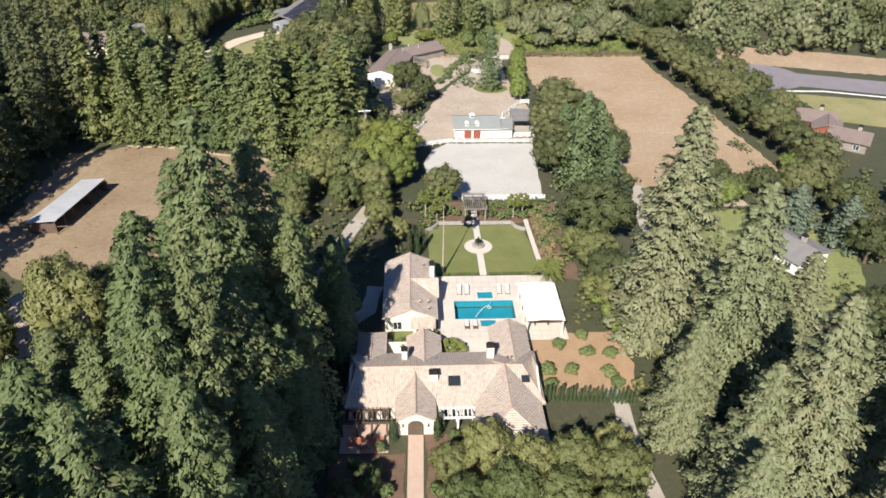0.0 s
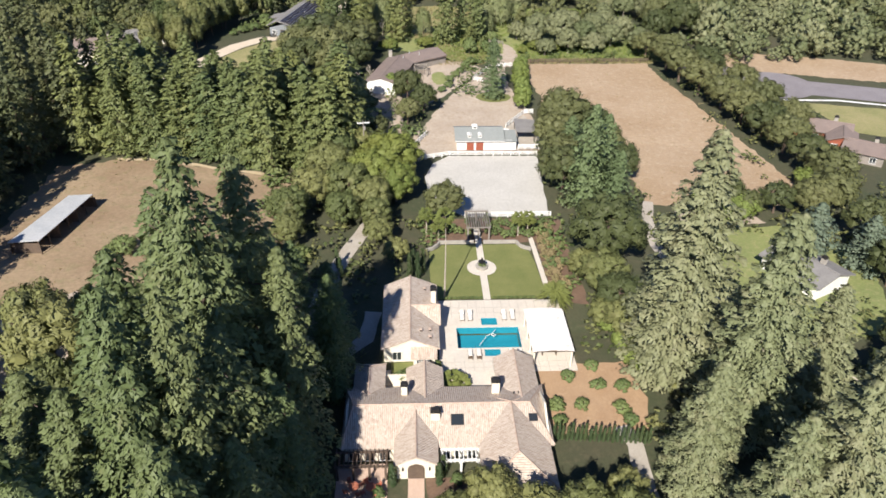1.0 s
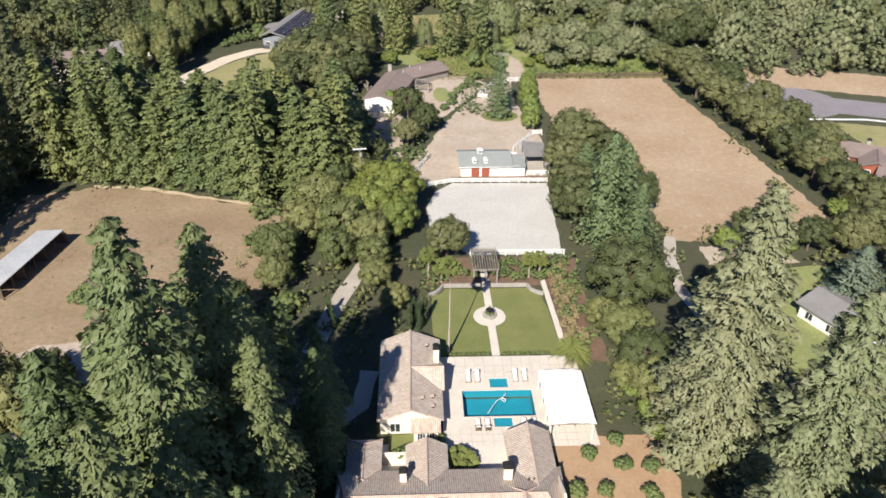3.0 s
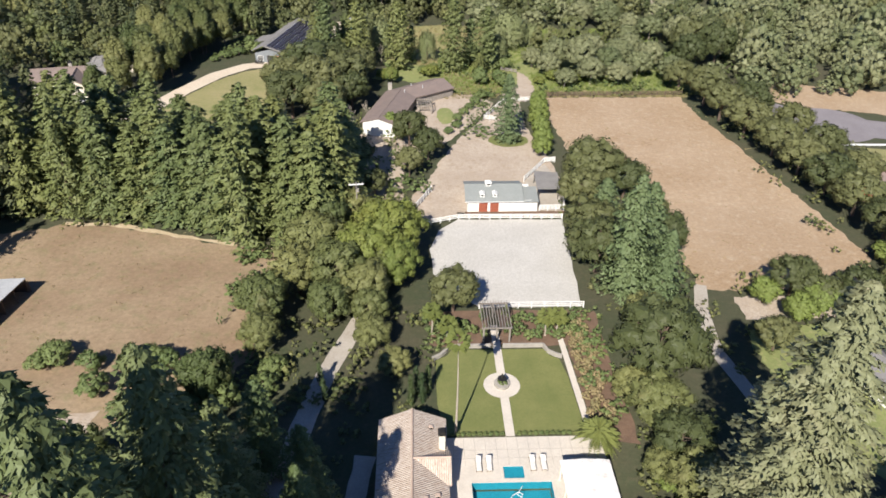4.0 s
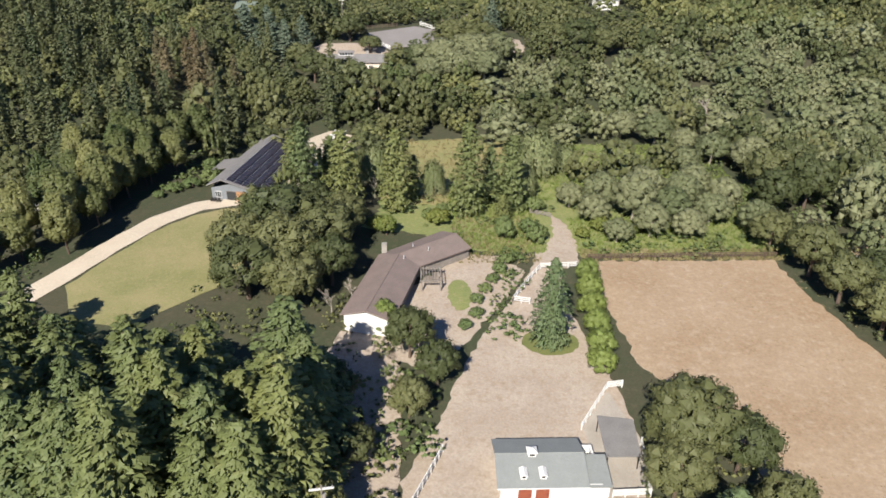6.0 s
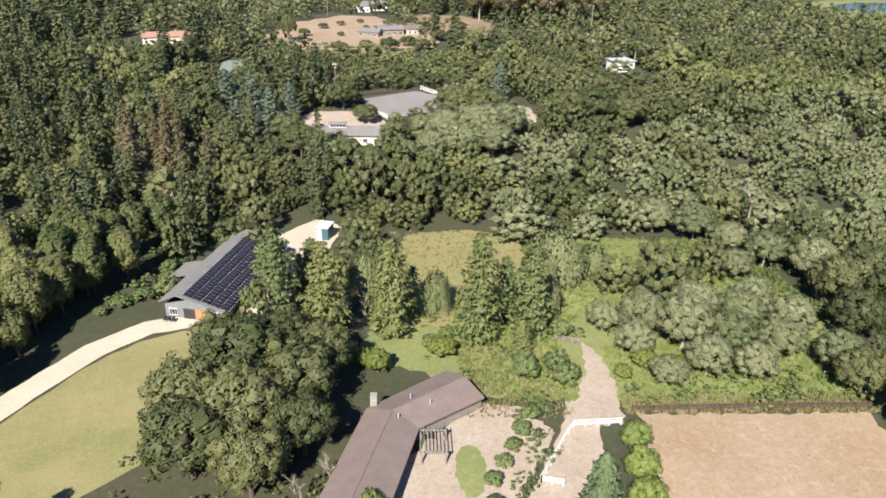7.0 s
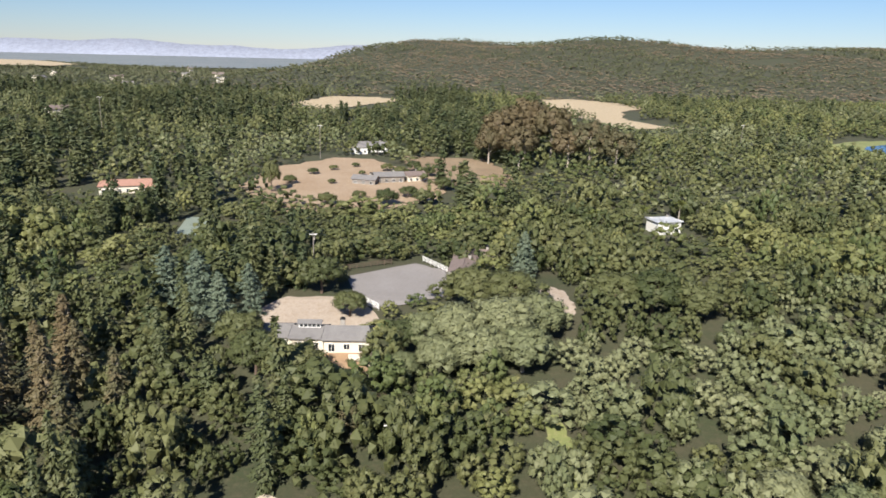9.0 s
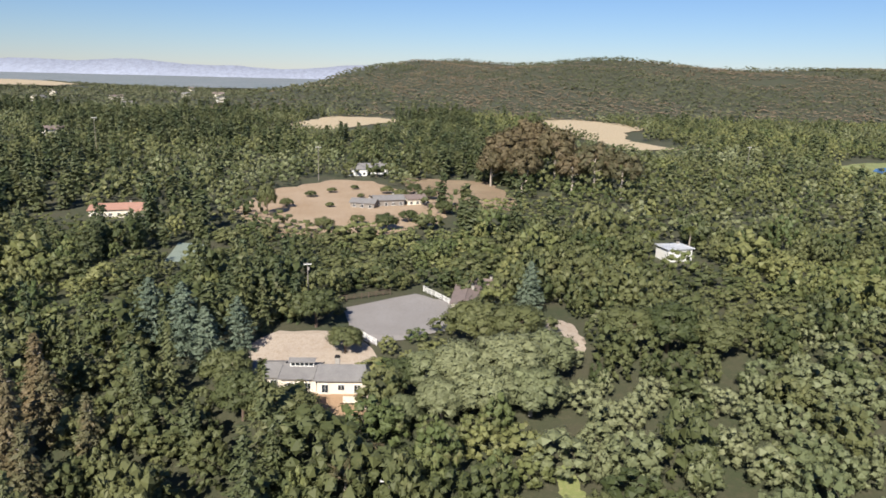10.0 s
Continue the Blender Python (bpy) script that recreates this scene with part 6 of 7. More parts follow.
# needles darker than the grove's
for gx in range(-136, -84, 9):
    for gy in range(112, 262, 11):
        px, py = gx + rnd.uniform(-3, 3), gy + rnd.uniform(-4, 4)
        if px > -96 and 118 < py < 186 or px > -128 and py > 218:
            continue
        plant("dark_redwood", px, py, rnd.uniform(27, 36), rnd.uniform(5.6, 7.4), "dark-needled redwood at the paddock's edge", "redwood", "dark redwoods west of the paddock")
BROAD = "leafy dark-green broadleaf tree"
OAKS = [(41.5, 196, 14.5, 7.5), (37.5, 188, 11, 5.5), (36, 171, 12.5, 6.0), (36, 163, 13, 6.5), (39, 131.5, 15.5, 8.3), (37.5, 114, 9, 4.8), (6.4, 150.5, 9.5, 5.0), (-2, 222, 11, 4.8), (3, 214, 9.5, 4.2), (-2, 206, 8, 4.0),
        (-32, 262, 16.5, 9.0), (-22, 258, 15, 8.0), (-39, 252, 15, 7.5), (-19, 247, 12, 6.0), (-29, 249, 16, 8.5), (-18, 267, 13, 6.0), (-36, 242, 15, 8.0), (-26, 270, 14, 7.0), (-38, 270, 13, 6.5), (-26, 238, 13, 6.5), (-18, 196, 12, 5.0), (-15, 208, 10, 4.5), (-10, 196, 7, 3.5),
        (88, 250, 13, 7.0), (84, 262, 10, 5.5), (89, 239, 12, 6.5), (92, 228, 12, 7.0), (95, 216, 11, 6.5), (97, 205, 11, 6.5), (99, 195, 11, 6.5), (101, 185, 11, 6.5), (102, 174, 10, 6.5), (98, 240, 12, 6.5), (102, 163, 12, 6.5), (97, 152, 11, 6.0), (104, 226, 11, 6.0), (106, 212, 11, 6.0), (109, 199, 10, 6.0), (84, 152, 8, 4.5), (76, 150, 7, 4.0),
        (52, 170, 10, 5.0), (51, 182, 10, 5.0), (49, 193, 11, 5.5), (46, 202, 10, 5.0),
        (15, 424, 14, 9.0), (26, 424, 13, 8.0), (-4, 400, 10, 5.5), (-30, 385, 12, 8.0), (-40, 390, 12, 7.0), (-24, 380, 10, 6.0), (-46, 400, 12, 6.5), (-30, 436, 12, 7.0), (-20, 420, 8, 5.0), (57, 424, 13, 8), (68, 423, 14, 9), (80, 420, 12, 8),
        (92, 150, 10, 5.5), (98, 138, 11, 6), (106, 124, 12, 6.5), (94, 122, 10, 5), (116, 140, 12, 6.5), (84, 100, 9, 5), (96, 104, 10, 5.5), (110, 108, 12, 6.5), (78, 92, 9, 5), (92, 86, 10, 6), (64, 100, 8, 4.5), (72, 154, 9, 5), (62, 138, 7, 4)]
for x, y, t, w in OAKS:
    plant("oak", x, y, t, w, BROAD, "tree", name="oak_tree")
for x, y, t, w in [(39.5, 156, 26, 6.6), (45, 163, 21, 6.0), (46, 153, 16, 5.0), (40, 176, 15, 5.2)]:
    plant("dense_conifer", x, y, t, w, "bushy blue-green conifer by the riding arena", "conifer")
plant("dense_conifer", 25.0, 226, 19.5, 4.9, "lone cone-shaped conifer on a round lawn", "conifer")
for x, y, t, w in [(-6.2, 169.5, 13.5, 8.0), (-10.5, 163, 12.5, 6.2), (-4.5, 159.5, 10, 5.2)]:
    plant("yellow_tree", x, y, t, w, "broad yellow-green tree beside the arena", "tree")
for x, y, t, w in [(-15.5, 157, 12, 6.2), (-20, 166, 13, 6.4), (-23, 157, 11, 5.4), (-28, 148.5, 10, 5.2), (-10, 153, 10, 5.0), (-8, 140, 7, 3.6), (-4, 133, 6, 3.0), (-27, 140, 8, 3.8), (-6, 160, 9, 4.5), (-19, 176, 12, 5.0), (-14, 182, 10, 4.5),
                   (36, 121, 9.5, 5.0), (37.5, 107, 8.5, 4.4), (34, 111, 5.5, 3.2), (34, 126, 7, 3.8), (40, 143, 9, 4.4), (-16, 148, 9, 4.6), (-8.5, 147, 8, 4.0),
                   (9.5, 69.5, 9.5, 4.2), (20.5, 66, 10.5, 4.6), (4.5, 67.5, 7.5, 3.2), (15, 65.5, 10.5, 4.4), (12, 61, 11, 4.4), (27, 64, 10.5, 4.6), (6, 61, 8.5, 3.8), (19, 60, 10.5, 4.4), (25, 57, 11, 4.6), (28, 71, 7, 3.2), (-62, 104, 16, 6.0), (-55, 94, 20, 7.0), (-70, 92, 14, 6.0),
                   (-52, 84, 17, 6.0), (-64, 78, 16, 6.0), (-76, 104, 12, 5.0), (-84, 96, 14, 6.0), (-58, 112, 9, 3.6), (-46, 112, 11, 4.2), (-37, 118, 13, 4.6), (-33, 128, 11, 4.2), (-40, 104, 15, 4.6), (-30, 66, 8, 3.6), (-24, 60, 8, 3.6), (-18, 66, 7, 3.2), (-20, 74, 8, 3.4), (-34, 62, 9, 4.0), (-27, 74, 9, 3.8), (-14, 58, 6, 3.0), (-7, 66, 5.5, 2.2), (-9, 61, 6.0, 2.6)]:
    plant("woodland_tree", x, y, t, w, "mid-green broadleaf tree with a loose crown", "tree", name="broadleaf_tree")
for x, y, t, w in [(-7, 232, 6, 3.0), (-4, 227, 5.5, 2.8), (34, 222, 6.0, 3.0), (34.5, 228, 6.5, 3.0), (35, 234, 6.5, 3.2), (35.5, 240, 7, 3.2), (33, 217, 5.5, 2.8), (36.5, 247, 6.5, 3.0), (70, 146, 6, 3.5), (75, 149, 6.5, 4.0), (66, 152, 5.5, 3.2), (98, 164, 6, 4.0), (36, 104, 4.0, 2.4), (34.5, 109, 3.6, 2.2), (37, 99, 4.5, 2.6)]:
    plant("lime_tree", x, y, t, w, "bright lime-green leafy shrub tree", "tree", name="lime_green_tree")
for x, y, t, w in [(-19.2, 281, 23.5, 5.6), (-30, 290, 22.5, 5.2), (-5.9, 284, 23, 5.4), (12.5, 281, 25.5, 5.2), (23.5, 283, 21.5, 5.0), (18.6, 289, 16, 3.6), (-36, 306, 14, 4.0), (-25, 303, 14, 4.0), (21, 277, 8, 2.8), (-1.5, 291, 13, 2.6)]:
    plant("column_conifer", x, y, t, w, "dense upright green conifer behind the brown house", "conifer", "conifers behind the brown house")
for x, y, t, w in [(48, 284, 11, 5.5), (55, 278, 13.5, 6.2), (60, 287, 11, 5.6), (64, 277, 10, 5.6), (44, 276, 8.5, 4.4), (57, 269, 9, 5.0), (69, 284, 10.5, 5.6), (75, 292, 10, 5.0), (48, 266, 6.5, 4.0), (66, 268, 8, 4.6), (74, 275, 9, 5.0), (80, 283, 10, 5.4), (84, 271, 9, 5.0), (40, 286, 7, 4.0), (68, 342, 10, 6.5), (78, 336, 11, 6.5), (90, 318, 10, 6.0), (84, 326, 9, 5.5), (79, 311, 8, 5.0), (98, 309, 12, 6.5)]:
    plant("sage_tree", x, y, t, w, "grey-green willowy tree at the meadow's edge", "tree", name="sage_tree")
for x, y, t, w in [(1, 402, 11, 7.0), (10, 402, 13, 9.0), (22, 404, 14.5, 10.0), (32, 409, 13, 7.5), (15, 393, 12, 8.0), (5, 391, 10, 7.0), (26, 393, 12, 8.0), (-4, 388, 8, 5.0)]:
    plant("sage_tree", x, y, t, w, "huge pale olive oak beside the ranch", "tree", name="oak_tree")
for x, y, t, w in [(-14.5, 367, 9, 5.0), (-10, 371, 8, 4.4)]:
    plant("eucalyptus", x, y, t, w, "rust-brown dying broadleaf tree", "tree", name="brown_tree")
for x, y, t, w in [(-52, 655, 3.5, 3.0), (-40, 668, 3, 2.6), (-62, 640, 4, 3.5), (-34, 640, 3, 2.4), (-20, 655, 5, 4.0), (-70, 610, 5, 4.0), (-48, 612, 3, 2.5), (-76, 590, 16, 5.0), (-12, 640, 6, 5.0), (-4, 655, 7, 5.0), (4, 640, 6, 5.0), (-30, 572, 5, 4.0), (-6, 580, 6, 5.0), (12, 600, 7, 5.5), (2, 566, 7, 6.0), (-44, 560, 6, 5.0), (-16, 562, 8, 6.0), (-30, 722, 7, 5.0), (-48, 728, 9, 6.0), (-20, 728, 9, 6.0)]:
    plant("oak", x, y, t, w, "small dark oak in a dry clearing", "tree", name="small_oak")
for x, y, t, w in [(96, 293, 15, 7.0), (103, 284, 16, 7.0), (93, 281, 13, 6.0), (104, 298, 15, 7.0)]:
    plant("oak", x, y, t, w, BROAD, "tree", name="oak_tree")
for x, y, t, w in [(34, 308, 15.5, 7.0), (29, 303, 12, 4.5), (-12, 296, 15, 4.4), (4, 293, 11.5, 3.2), (43, 312, 9, 4.5), (28.5, 292, 10, 3.4)]:
    plant("willow", x, y, t, w, "weeping willow with pale hanging strands", "willow")
for x, y, t, w in [(4.6, 276, 4.2, 3.4), (-8, 270, 5.5, 2.6), (-11, 272, 4.5, 2.2), (45, 272, 4.0, 2.8), (52, 270, 3.6, 2.6), (40, 268, 3.0, 2.0)]:
    plant("yellow_tree", x, y, t, w, "yellowing leafy shrub behind the brown house", "shrub", name="yellowing_shrub")
for x, y, t, w in [(-81, 261, 16, 3.0), (-85, 272, 17, 3.2), (-80, 284, 16, 3.0), (-85, 291, 17, 3.2), (-78, 292, 15, 3.0), (-91, 278, 17, 3.2), (-75, 301, 15, 3.0), (-93, 266, 16, 3.0), (-70, 308, 14, 3.0), (-82, 300, 16, 3.2), (-80, 312, 17, 3.4), (-84, 306, 16, 3.2), (-77, 318, 15, 2.9), (-88, 299, 13, 2.7), (-92, 292, 13, 2.7), (-73, 324, 15, 3.0), (-84, 286, 11, 2.4), (-80, 276, 11, 2.4), (-86, 268, 11, 2.4), (-90, 258, 12, 2.6), (-94, 250, 13, 2.6), (-68, 330, 15, 3.2), (-88, 318, 16, 3), (-96, 306, 16, 3), (-76, 300, 12, 2.5)]:
    plant("poplar", x, y, t, w * 1.35, "slender upright green poplar", "poplar", "poplars along the cream drive")
for x, y, t, w in [(-76, 362, 26, 5.0), (-82, 372, 24, 5.0), (-70, 356, 22, 4.5), (-88, 366, 26, 5.2), (-84, 388, 22, 5.0), (-78, 380, 20, 4.6), (-94, 378, 24, 5.0), (-66, 372, 18, 4.0)]:
    plant("browned_conifer", x, y, t, w, "drought-browned conifer with thin boughs", "conifer", "browned conifers in the woods")
for x, y, t, w in [(-62, 419, 20, 8.0), (-54, 412, 17, 7.0), (-72, 424, 19, 8.0), (-48, 420, 16, 6.0), (34, 452, 17, 6.0), (82, 132, 14, 6.5), (92, 128, 13, 6.0)]:
    plant("cedar", x, y, t, w, "broad blue-green cedar with flat boughs", "cedar")
for x, y, t, w in [(54, 700, 36, 15), (70, 712, 42, 16), (86, 700, 38, 15), (62, 675, 27, 12), (104, 668, 33, 13), (118, 655, 29, 12), (92, 672, 25, 11), (80, 740, 38, 15), (44, 690, 24, 10)]:
    plant("eucalyptus", x, y, t, w, "towering brown-green eucalyptus in the woods", "eucalyptus")
for x, y, t in [(-18, 236, 9), (-14, 240, 8), (-12, 292, 9), (-7, 290, 8), (101, 352, 14), (-13, 385, 8), (64, 290, 8)]:
    ob = thing("bare_tree", (x, y, gz(x, y)), "leafless pale grey tree", "tree", turn=x * 7)
    part("bare_wood", bare_tree_mesh(int(abs(x)), t), PALE_BARK, ob)
for x, y, t, w in [(-61, 138, 3.8, 3.0), (-63.5, 136.5, 3.0, 2.4), (-54.5, 136, 3.8, 2.2), (-47.5, 135, 3.8, 2.6), (-45, 136.2, 4.6, 3.0), (-42, 135.4, 4.0, 2.6), (-52, 130, 4.0, 2.6), (-45.6, 126, 2.8, 2.4), (-36.8, 132.6, 4.6, 3.0), (-34, 130, 4.4, 2.8), (-31, 127, 5.5, 3.6), (-35, 125, 4.5, 3.0), (-24, 134, 3.6, 2.4), (-25, 129.5, 3.4, 2.6),
                   (25, 96.5, 1.9, 1.3), (29.5, 94.3, 1.9, 1.4), (26, 90, 1.9, 1.3), (22, 90, 2.0, 1.5), (29.5, 99, 1.8, 1.3), (32.2, 89, 2.1, 1.5), (22, 86.8, 1.7, 1.2), (33.5, 94, 2.0, 1.4), (33, 86.5, 1.8, 1.3),
                   (-9, 71, 1.7, 1.2), (-6, 70, 1.9, 1.3), (-4.5, 66, 1.8, 1.2), (-11, 67, 2.0, 1.5), (2.6, 71.5, 1.8, 1.2), (2.5, 66, 1.7, 1.2), (-5.5, 74, 1.6, 1.0), (5.5, 76, 1.6, 1.1), (-13, 72, 2.2, 1.5), (3.2, 100.3, 1.5, 1.1), (-2.5, 97, 2.4, 1.3), (0.5, 99, 1.6, 0.8),
                   (-67, 296, 2.6, 2.4), (-63, 299, 3.0, 2.6), (-58, 301, 4.5, 3.2), (-60, 308, 3.0, 2.6), (-55, 312, 3.0, 2.6), (-39, 296, 2.0, 1.4), (-70, 292, 2.0, 1.6), (-62, 314, 3, 2.6),
                   (-9, 286, 2.4, 2.0), (3, 279, 3.0, 2.4), (6, 283, 2.4, 2.0), (12, 285, 3.5, 2.4), (16, 248, 2.2, 1.6), (18, 252, 2.4, 1.8), (12, 240, 2.2, 1.6), (14, 244, 2.2, 1.6), (9, 231, 2.0, 1.6), (20, 256, 2.6, 2.0), (11.5, 235, 2.2, 1.7), (20.6, 268, 6.0, 3.0), (28.5, 266, 5.0, 2.8), (27, 270, 4.5, 2.6), (30, 283, 4.5, 2.8)]:
    plant("shrub", x, y, t, w, "rounded green garden shrub", "shrub", "garden shrubs")
for i in range(22):
    plant("cypress", 20.4 + i * 0.68, 83.6 - i * 0.06 + 0.12 * math.sin(i * 3.7), 3.3 + 0.45 * math.sin(i * 2.1), 0.36, "slim dark-green clipped cypress", "cypress", "cypress row by the drive")
for x, y, t in [(-1.3, 126.2, 6.4), (-0.4, 128.4, 6.2), (0.5, 126.6, 6.6), (1.5, 129.0, 6.0), (-3.6, 75.6, 4.6), (2.9, 75.6, 4.6), (3.6, 77.6, 4.0), (-16, 131, 5.0), (-15, 127.5, 5.0), (-9.5, 202, 6.0)]:
    plant("cypress", x, y, t, 0.62, "tall pencil-slim dark cypress", "cypress")

# ---- the woods behind, too many to count ----
CLEAR = [(8, 284, 37, 20), (57, 279, 27, 19), (-66, 258, 30, 28), (-50, 300, 17, 24), (-30, 330, 10, 19), (8, 314, 20, 27), (22, 250, 22, 24), (62, 215, 44, 54), (0, 245, 22, 22), (54, 320, 20, 14), (82, 302, 12, 6), (128, 236, 30, 20), (150, 226, 60, 18), (60, 262, 30, 5), (33, 268, 5, 14),
         (-30, 411, 16, 13), (-23, 397, 12, 6), (-6, 450, 20, 19), (42, 430, 4, 14), (-90, 515, 13, 16), (-44, 628, 44, 70), (22, 665, 29, 44), (-150, 580, 22, 14), (103, 528, 10, 18), (102, 508, 11, 10), (450, 772, 122, 105), (-34, 735, 20, 12), (-10, 586, 26, 26), (-52, 690, 26, 20), (31, 362, 1.8, 10),
         (-90, 1130, 60, 90), (-60, 1200, 60, 40), (205, 1120, 60, 130), (215, 950, 40, 50), (-110, 265, 18, 16), (-95, 285, 14, 11), (-1120, 2080, 290, 260), (1000, 2150, 100, 40), (800, 1900, 60, 40)]


LOW = [(102, 478, 20, 46), (-92, 466, 22, 50), (-150, 545, 30, 46), (-40, 515, 60, 46), (5, 505, 40, 34), (-6, 440, 30, 32), (60, 600, 40, 40), (205, 900, 70, 90), (-90, 1000, 80, 60)]


def is_low(x, y):
    """Where the growth stays low, before the far clearings."""
    return any(((x - cx) / rx) ** 2 + ((y - cy) / ry) ** 2 < 1 for cx, cy, rx, ry in LOW)


def is_clear(x, y, margin=0.0):
    return any(((x - cx) / (rx + margin)) ** 2 + ((y - cy) / (ry + margin)) ** 2 < 1 for cx, cy, rx, ry in CLEAR)


def woods(name, spots, models, material, label):
    """Many crowns in one mesh, each turned and scaled, with a tint of its own."""
    rng = np.random.default_rng(len(spots))
    quads, tints, face = [], [], []
    for x, y, r, t in spots:
        q, n = models[rng.integers(len(models))]
        a = rng.uniform(0, 6.28)
        turn = np.array([[math.cos(a), math.sin(a), 0], [-math.sin(a), math.cos(a), 0], [0, 0, 1]])
        wob = rng.uniform(0.85, 1.18)
        quads.append((q @ turn) * np.array([r * wob, r / wob, t]) + np.array([x, y, gz(x, y)]))
        tints.append(np.full(len(q), rng.random()))
        face.append(n @ turn)
    return tagged(part(name, quads_to_mesh(name, np.concatenate(quads), material, np.concatenate(tints), np.concatenate(face))), label, "woods", kind="stuff")


def unit_round(seed, clumps, leaves, leaf, lumpy=0.3):
    """A crown of unit radius that fills a unit of height."""
    q = crown_round(seed, 1.0, 1.0, clumps, leaves, leaf, 0.15, lumpy, 1.75)
    return (q[:, :3] + np.array([0, 0, 0.9])) * np.array([1, 1, 0.53]), q[:, 3]


def unit_cone(seed, boughs, leaves, leaf):
    q = crown_conifer(seed, 6.0, 1.0, 0.03, boughs, leaves, leaf, 0.25, 0.7)
    return q[:, :3] * np.array([1, 1, 1 / 6.0]), q[:, 3]


rng = np.random.default_rng(77)
taken = [(x, y, w) for spots in PLANTED.values() for x, y, w in spots if y > 200]
near = {"sage": [], "wood": [], "oak": [], "cone": []}
back = {"sage": [], "wood": [], "oak": [], "cone": []}
for gy in np.arange(262, 545, 8.0):
    half = 25 + gy * 0.64
    for gx in np.arange(-half, half, 8.0):
        x, y = gx + rng.uniform(-3.6, 3.6), gy + rng.uniform(-3.6, 3.6)
        if is_clear(x, y, 1.5) or any((x - a) ** 2 + (y - b) ** 2 < (w + 0.6) ** 2 for a, b, w in taken):
            continue
        patchy = math.sin(x * 0.045 + 1.3) + math.sin(y * 0.05 + x * 0.02) + rng.normal() * 0.8
        rows = near if y < 415 else back
        low = 0.55 if is_low(x, y) else 1.0
        lot = rng.random()
        big = 1.5 if lot < 0.12 else 0.7 if lot > 0.75 else 1.0
        if low == 1.0 and x < -25 and y > 300 and rng.random() < 0.42 + 0.15 * math.sin(x * 0.06 + y * 0.04):
            rows["cone"].append((x, y, rng.uniform(2.8, 4.8), rng.uniform(13, 25)))
        elif x > 20 + (y - 300) * 0.05 and patchy > -0.7 and y < 440:
            rows["sage"].append((x, y, big * rng.uniform(3.8, 6.2), big * rng.uniform(6, 12)))
        elif patchy > 0.5:
            rows["wood"].append((x, y, big * rng.uniform(3.6, 6.2), low * big * rng.uniform(7, 13)))
        else:
            rows["oak"].append((x, y, big * rng.uniform(4.0, 6.6), low * big * rng.uniform(7, 13)))
ROUND = [unit_round(200 + s, 38, 15, 0.063, 0.25) for s in range(6)]
ROUND_BACK = [unit_round(205 + s, 28, 10, 0.085, 0.26) for s in range(6)]
CONE = [unit_cone(210 + s, 60, 15, 0.17) for s in range(4)]
CONE_BACK = [unit_cone(215 + s, 44, 11, 0.24) for s in range(4)]
for rows, rounds, cones in ((near, ROUND, CONE), (back, ROUND_BACK, CONE_BACK)):
    woods("willow_woods", rows["sage"], rounds, SAGE_LEAF, "dense grey-green willow and scrub woodland")
    woods("green_woods", rows["wood"], rounds, WOOD_LEAF, "dense mid-green broadleaf woodland")
    woods("oak_woods", rows["oak"], rounds, OAK_LEAF, "dark-green oak woodland")
    woods("conifer_woods", rows["cone"], cones, DARK_NEEDLES, "dark conifers scattered through the woods")

under = []
ZONES = [(32, 44, 102, 126), (-14, 2.5, 121, 150), (29, 46, 84, 122), (-30, -9, 92, 160), (50, 130, 56, 160), (-100, -15, 42, 118), (-22, -5, 176, 240), (88, 122, 150, 262), (33, 56, 150, 206), (-100, -30, 182, 246), (60, 100, 258, 268), (-14, 34, 46, 60)]
OPEN = [(78.5, 125.5, 12), (117, 196, 12), (122, 182, 10), (32.5, 62, 3.5), (32.3, 74, 3.5), (32, 82, 3), (-20, 110, 4), (-18, 122, 3.6), (-15, 134, 3.4), (-12, 143, 3.2), (-21, 102, 4), (-14, 104, 3.6), (-9, 112, 4), (-60, 113, 9), (34, 265, 6), (-110, 262, 12), (-0.5, 52, 3), (28, 92, 9), (24, 92, 9), (-70, 240, 13), (-60, 238, 12), (-84, 246, 8)]
for x0, x1, y0, y1 in ZONES:
    for _ in range(int((x1 - x0) * (y1 - y0) / (14 if x1 < 0 and y0 > 90 and y1 < 200 or y1 - y0 == 48 else 24))):
        x, y = rng.uniform(x0, x1), rng.uniform(y0, y1)
        if any((x - a) ** 2 + (y - b) ** 2 < r * r for a, b, r in OPEN) or (-11 < x < 20 and 70 < y < 100):
            continue
        under.append((x, y, rng.uniform(0.8, 2.4), rng.uniform(0.8, 3.2)))
woods("undergrowth", under, [unit_round(250 + s, 6, 7, 0.17) for s in range(4)], WOOD_LEAF, "low green undergrowth between the trees")
scrub = []
for x0, x1, y0, y1, n in [(40, 92, 274, 304, 60), (38, 92, 259, 276, 60), (8, 34, 264, 300, 26), (-10, 20, 272, 290, 10), (84, 120, 256, 300, 120), (-72, -60, 296, 330, 40), (70, 95, 290, 320, 40), (15, 20, 226, 246, 14), (19, 24, 244, 262, 16), (-8, 3, 196, 232, 40), (1, 7, 140, 152, 16), (-98, -84, 228, 262, 40), (27, 33, 118, 150, 40), (-36, -26, 126, 176, 50)]:
    for _ in range(n):
        x, y = rng.uniform(x0, x1), rng.uniform(y0, y1)
        if 29 < x < 38 and 252 < y < 281:
            continue
        scrub.append((x, y, rng.uniform(0.6, 1.3) ** 2 * 1.7, rng.uniform(0.6, 3.2)))
woods("meadow_scrub", scrub, [unit_round(260 + s, 7, 10, 0.14) for s in range(4)], SHRUB_LEAF, "yellow-green scrub at the meadow's edge")


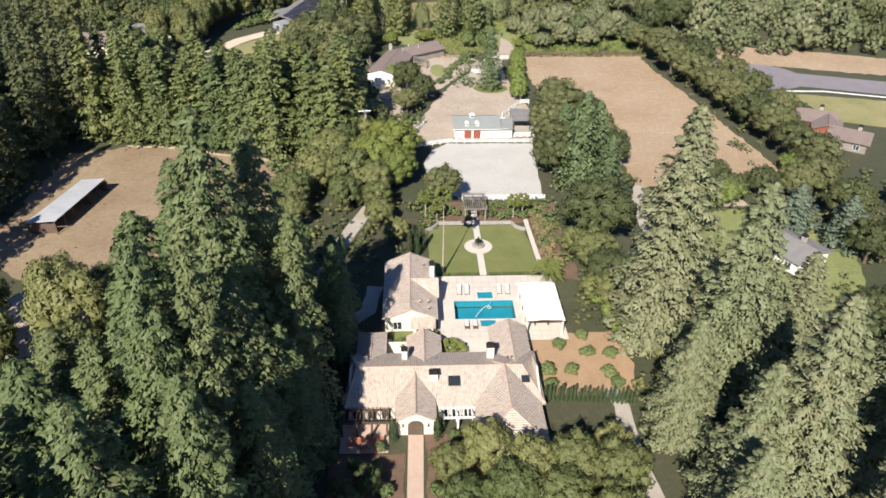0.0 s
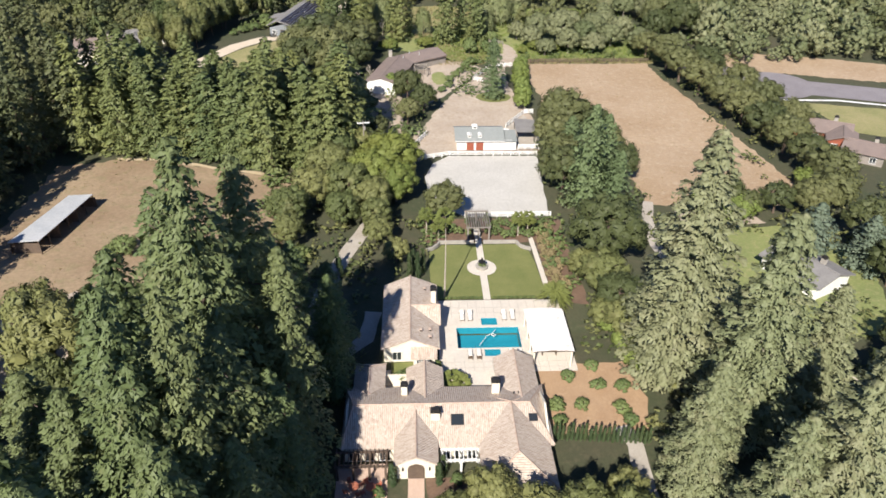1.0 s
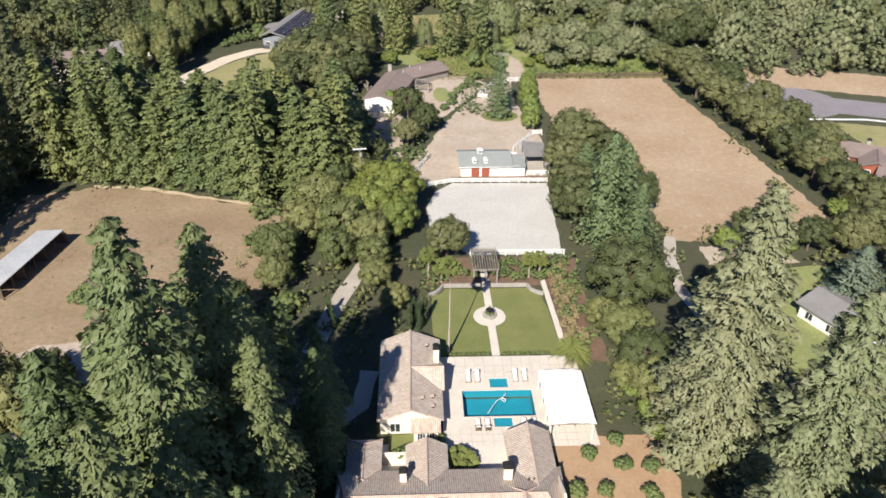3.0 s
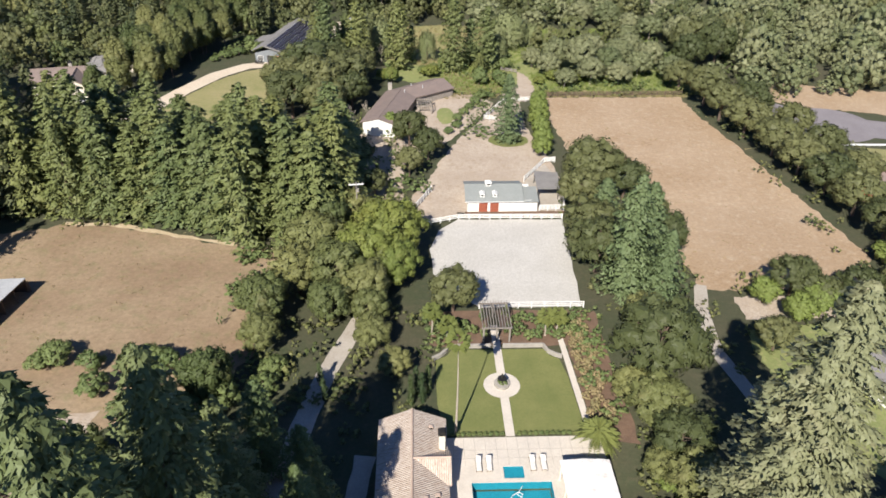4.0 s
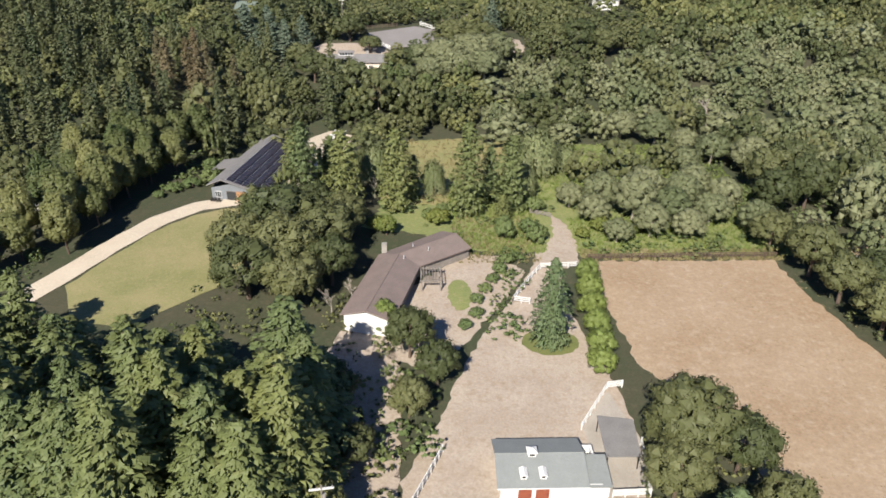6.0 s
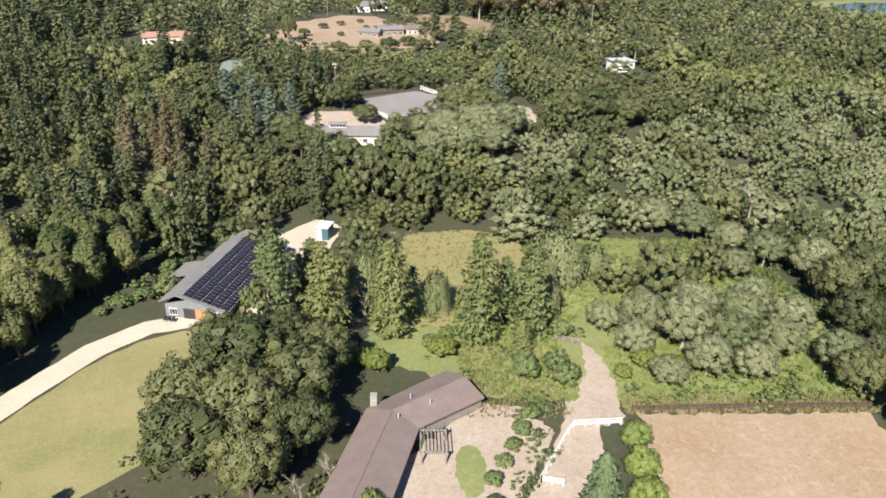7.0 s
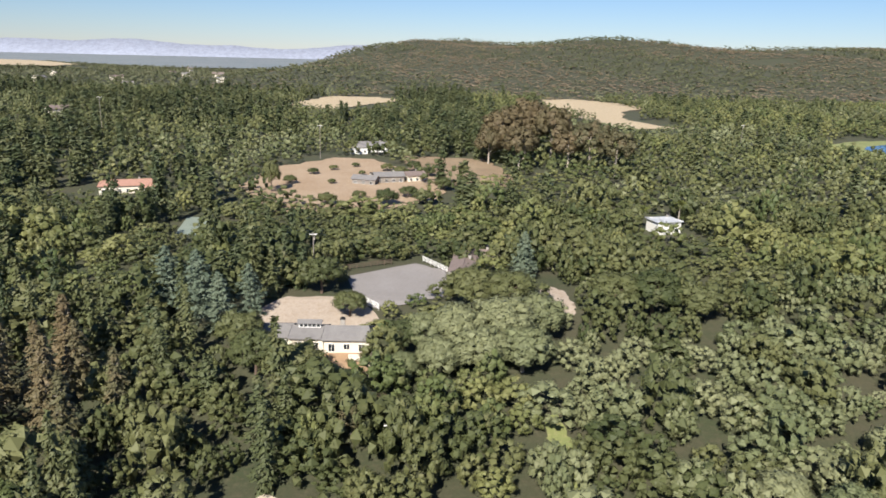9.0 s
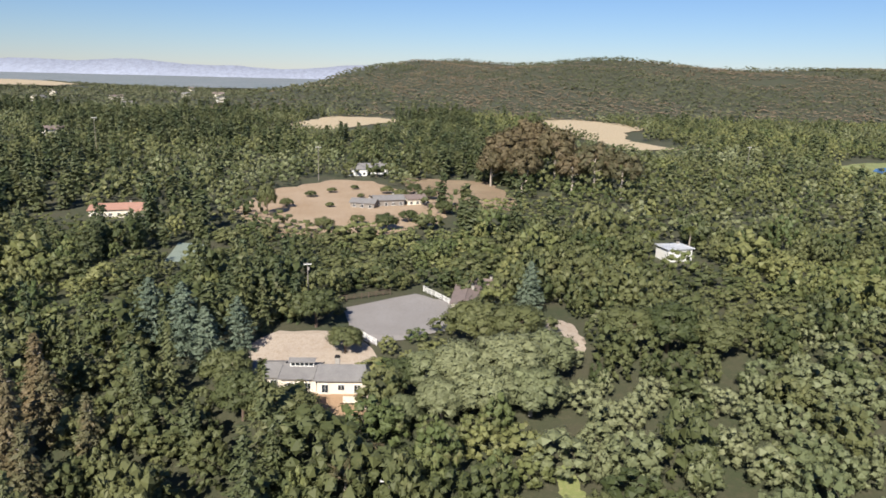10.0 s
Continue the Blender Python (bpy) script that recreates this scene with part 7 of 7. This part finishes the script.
def tufts(name, zones, tall, material, label):
    """Blades of long grass in loose tufts."""
    rng = np.random.default_rng(91)
    out = []
    for x0, x1, y0, y1, n in zones:
        c = np.stack([rng.uniform(x0, x1, n), rng.uniform(y0, y1, n)], 1)
        for k in range(5):
            p = c + rng.normal(size=c.shape) * 0.25
            z = height(p[:, 0], p[:, 1])
            a = rng.uniform(0, 6.28, n)
            t = tall * rng.uniform(0.5, 1.3, n)
            foot = np.stack([p[:, 0], p[:, 1], z], 1)
            side = np.stack([np.cos(a), np.sin(a), 0 * a], 1) * 0.16
            tip = foot + np.stack([np.sin(a) * 0.35 * t, np.cos(a) * 0.35 * t, t], 1)
            out.append(np.stack([foot - side, foot + side, tip], 1))
    tagged(part(name, quads_to_mesh(name, np.concatenate(out), material)), label, "grass", kind="stuff")


tufts("meadow_grass", [(28, 92, 290, 336, 3000), (38, 86, 258, 280, 1600), (8, 30, 260, 300, 1400)], 0.7, LIME_LEAF, "long green meadow grass")
tufts("golden_grass", [(-9, 28, 288, 340, 800), (8, 28, 256, 280, 500), (38, 86, 257, 262, 900)], 0.7, REED_LEAF, "long golden meadow grass")
tufts("field_weeds", [(-90, -29, 122, 181, 500), (42, 92, 158, 256, 300)], 0.22, REED_LEAF, "dry weeds standing in the fields")
far = {"wood": [], "oak": [], "cone": [], "sage": []}
for gy in np.arange(545, 1250, 12.5):
    half = 30 + gy * 0.63
    for gx in np.arange(-half, half, 12.5):
        x, y = gx + rng.uniform(-5, 5), gy + rng.uniform(-5, 5)
        if is_clear(x, y, 3):
            continue
        pick = math.sin(x * 0.02 + 0.4) + math.sin(y * 0.017 + x * 0.011) + rng.normal() * 0.9
        short = 0.55 if is_low(x, y) else 1.0
        if short == 1.0 and (x < 60 and pick > 0.7 or rng.random() < 0.05):
            far["cone"].append((x, y, rng.uniform(4, 6), rng.uniform(14, 22)))
        else:
            far["wood" if pick > 0.5 else "oak" if pick > -1.7 else "sage"].append((x, y, rng.uniform(5.0, 9.0), short * rng.uniform(7, 16)))
ROUND_FAR = [unit_round(220 + s, 10, 5, 0.13) for s in range(6)]
CONE_FAR = [unit_cone(230 + s, 28, 7, 0.34) for s in range(3)]
woods("far_green_woods", far["wood"], ROUND_FAR, WOOD_LEAF, "distant mid-green woodland")
woods("far_oak_woods", far["oak"], ROUND_FAR, OAK_LEAF, "distant dark-green oak woodland")
woods("far_scrub", far["sage"], ROUND_FAR, SAGE_LEAF, "distant pale scrub woodland")
woods("far_conifers", far["cone"], CONE_FAR, DARK_NEEDLES, "distant dark conifers")
hill = {"brown": [], "oak": []}
for gy in np.arange(1250, 3100, 27):
    half = 60 + (gy - 75) * 0.62
    for gx in np.arange(-half, half, 27):
        x, y = gx + rng.uniform(-12, 12), gy + rng.uniform(-12, 12)
        if is_clear(x, y, 6):
            continue
        pick = math.sin(x * 0.009 + 0.4) + math.sin(y * 0.008 + x * 0.006) + rng.normal() * 0.8
        if pick > -0.2 and x > -330:
            hill["brown"].append((x, y, rng.uniform(13, 20), rng.uniform(3, 6)))
        else:
            hill["oak"].append((x, y, rng.uniform(10, 17), rng.uniform(8, 14)))
ROUND_HILL = [unit_round(240 + s, 5, 4, 0.22) for s in range(5)]
SCRUB_LEAF = foliage("hill_scrub_leaves", (0.290, 0.215, 0.145), (0.210, 0.180, 0.110), (0.330, 0.245, 0.170), 0.5, 0.35)
HILL_OAK_LEAF = foliage("hill_oak_leaves", (0.090, 0.105, 0.050), (0.150, 0.150, 0.080), (0.160, 0.155, 0.085), 0.5, 0.35)
woods("hill_scrub", hill["brown"], ROUND_HILL, SCRUB_LEAF, "brownish scrub on the distant hill")
woods("hill_oaks", hill["oak"], ROUND_HILL, HILL_OAK_LEAF, "dark oak woods on the distant hill")

# ---- the plan above is drawn in units of 0.78 m ----
PLAN_UNIT = Matrix.Scale(UNIT, 4)
for ob in list(scene.objects):
    if ob.parent is None and ob.type in ("MESH", "EMPTY"):
        ob.matrix_basis = PLAN_UNIT @ ob.matrix_basis
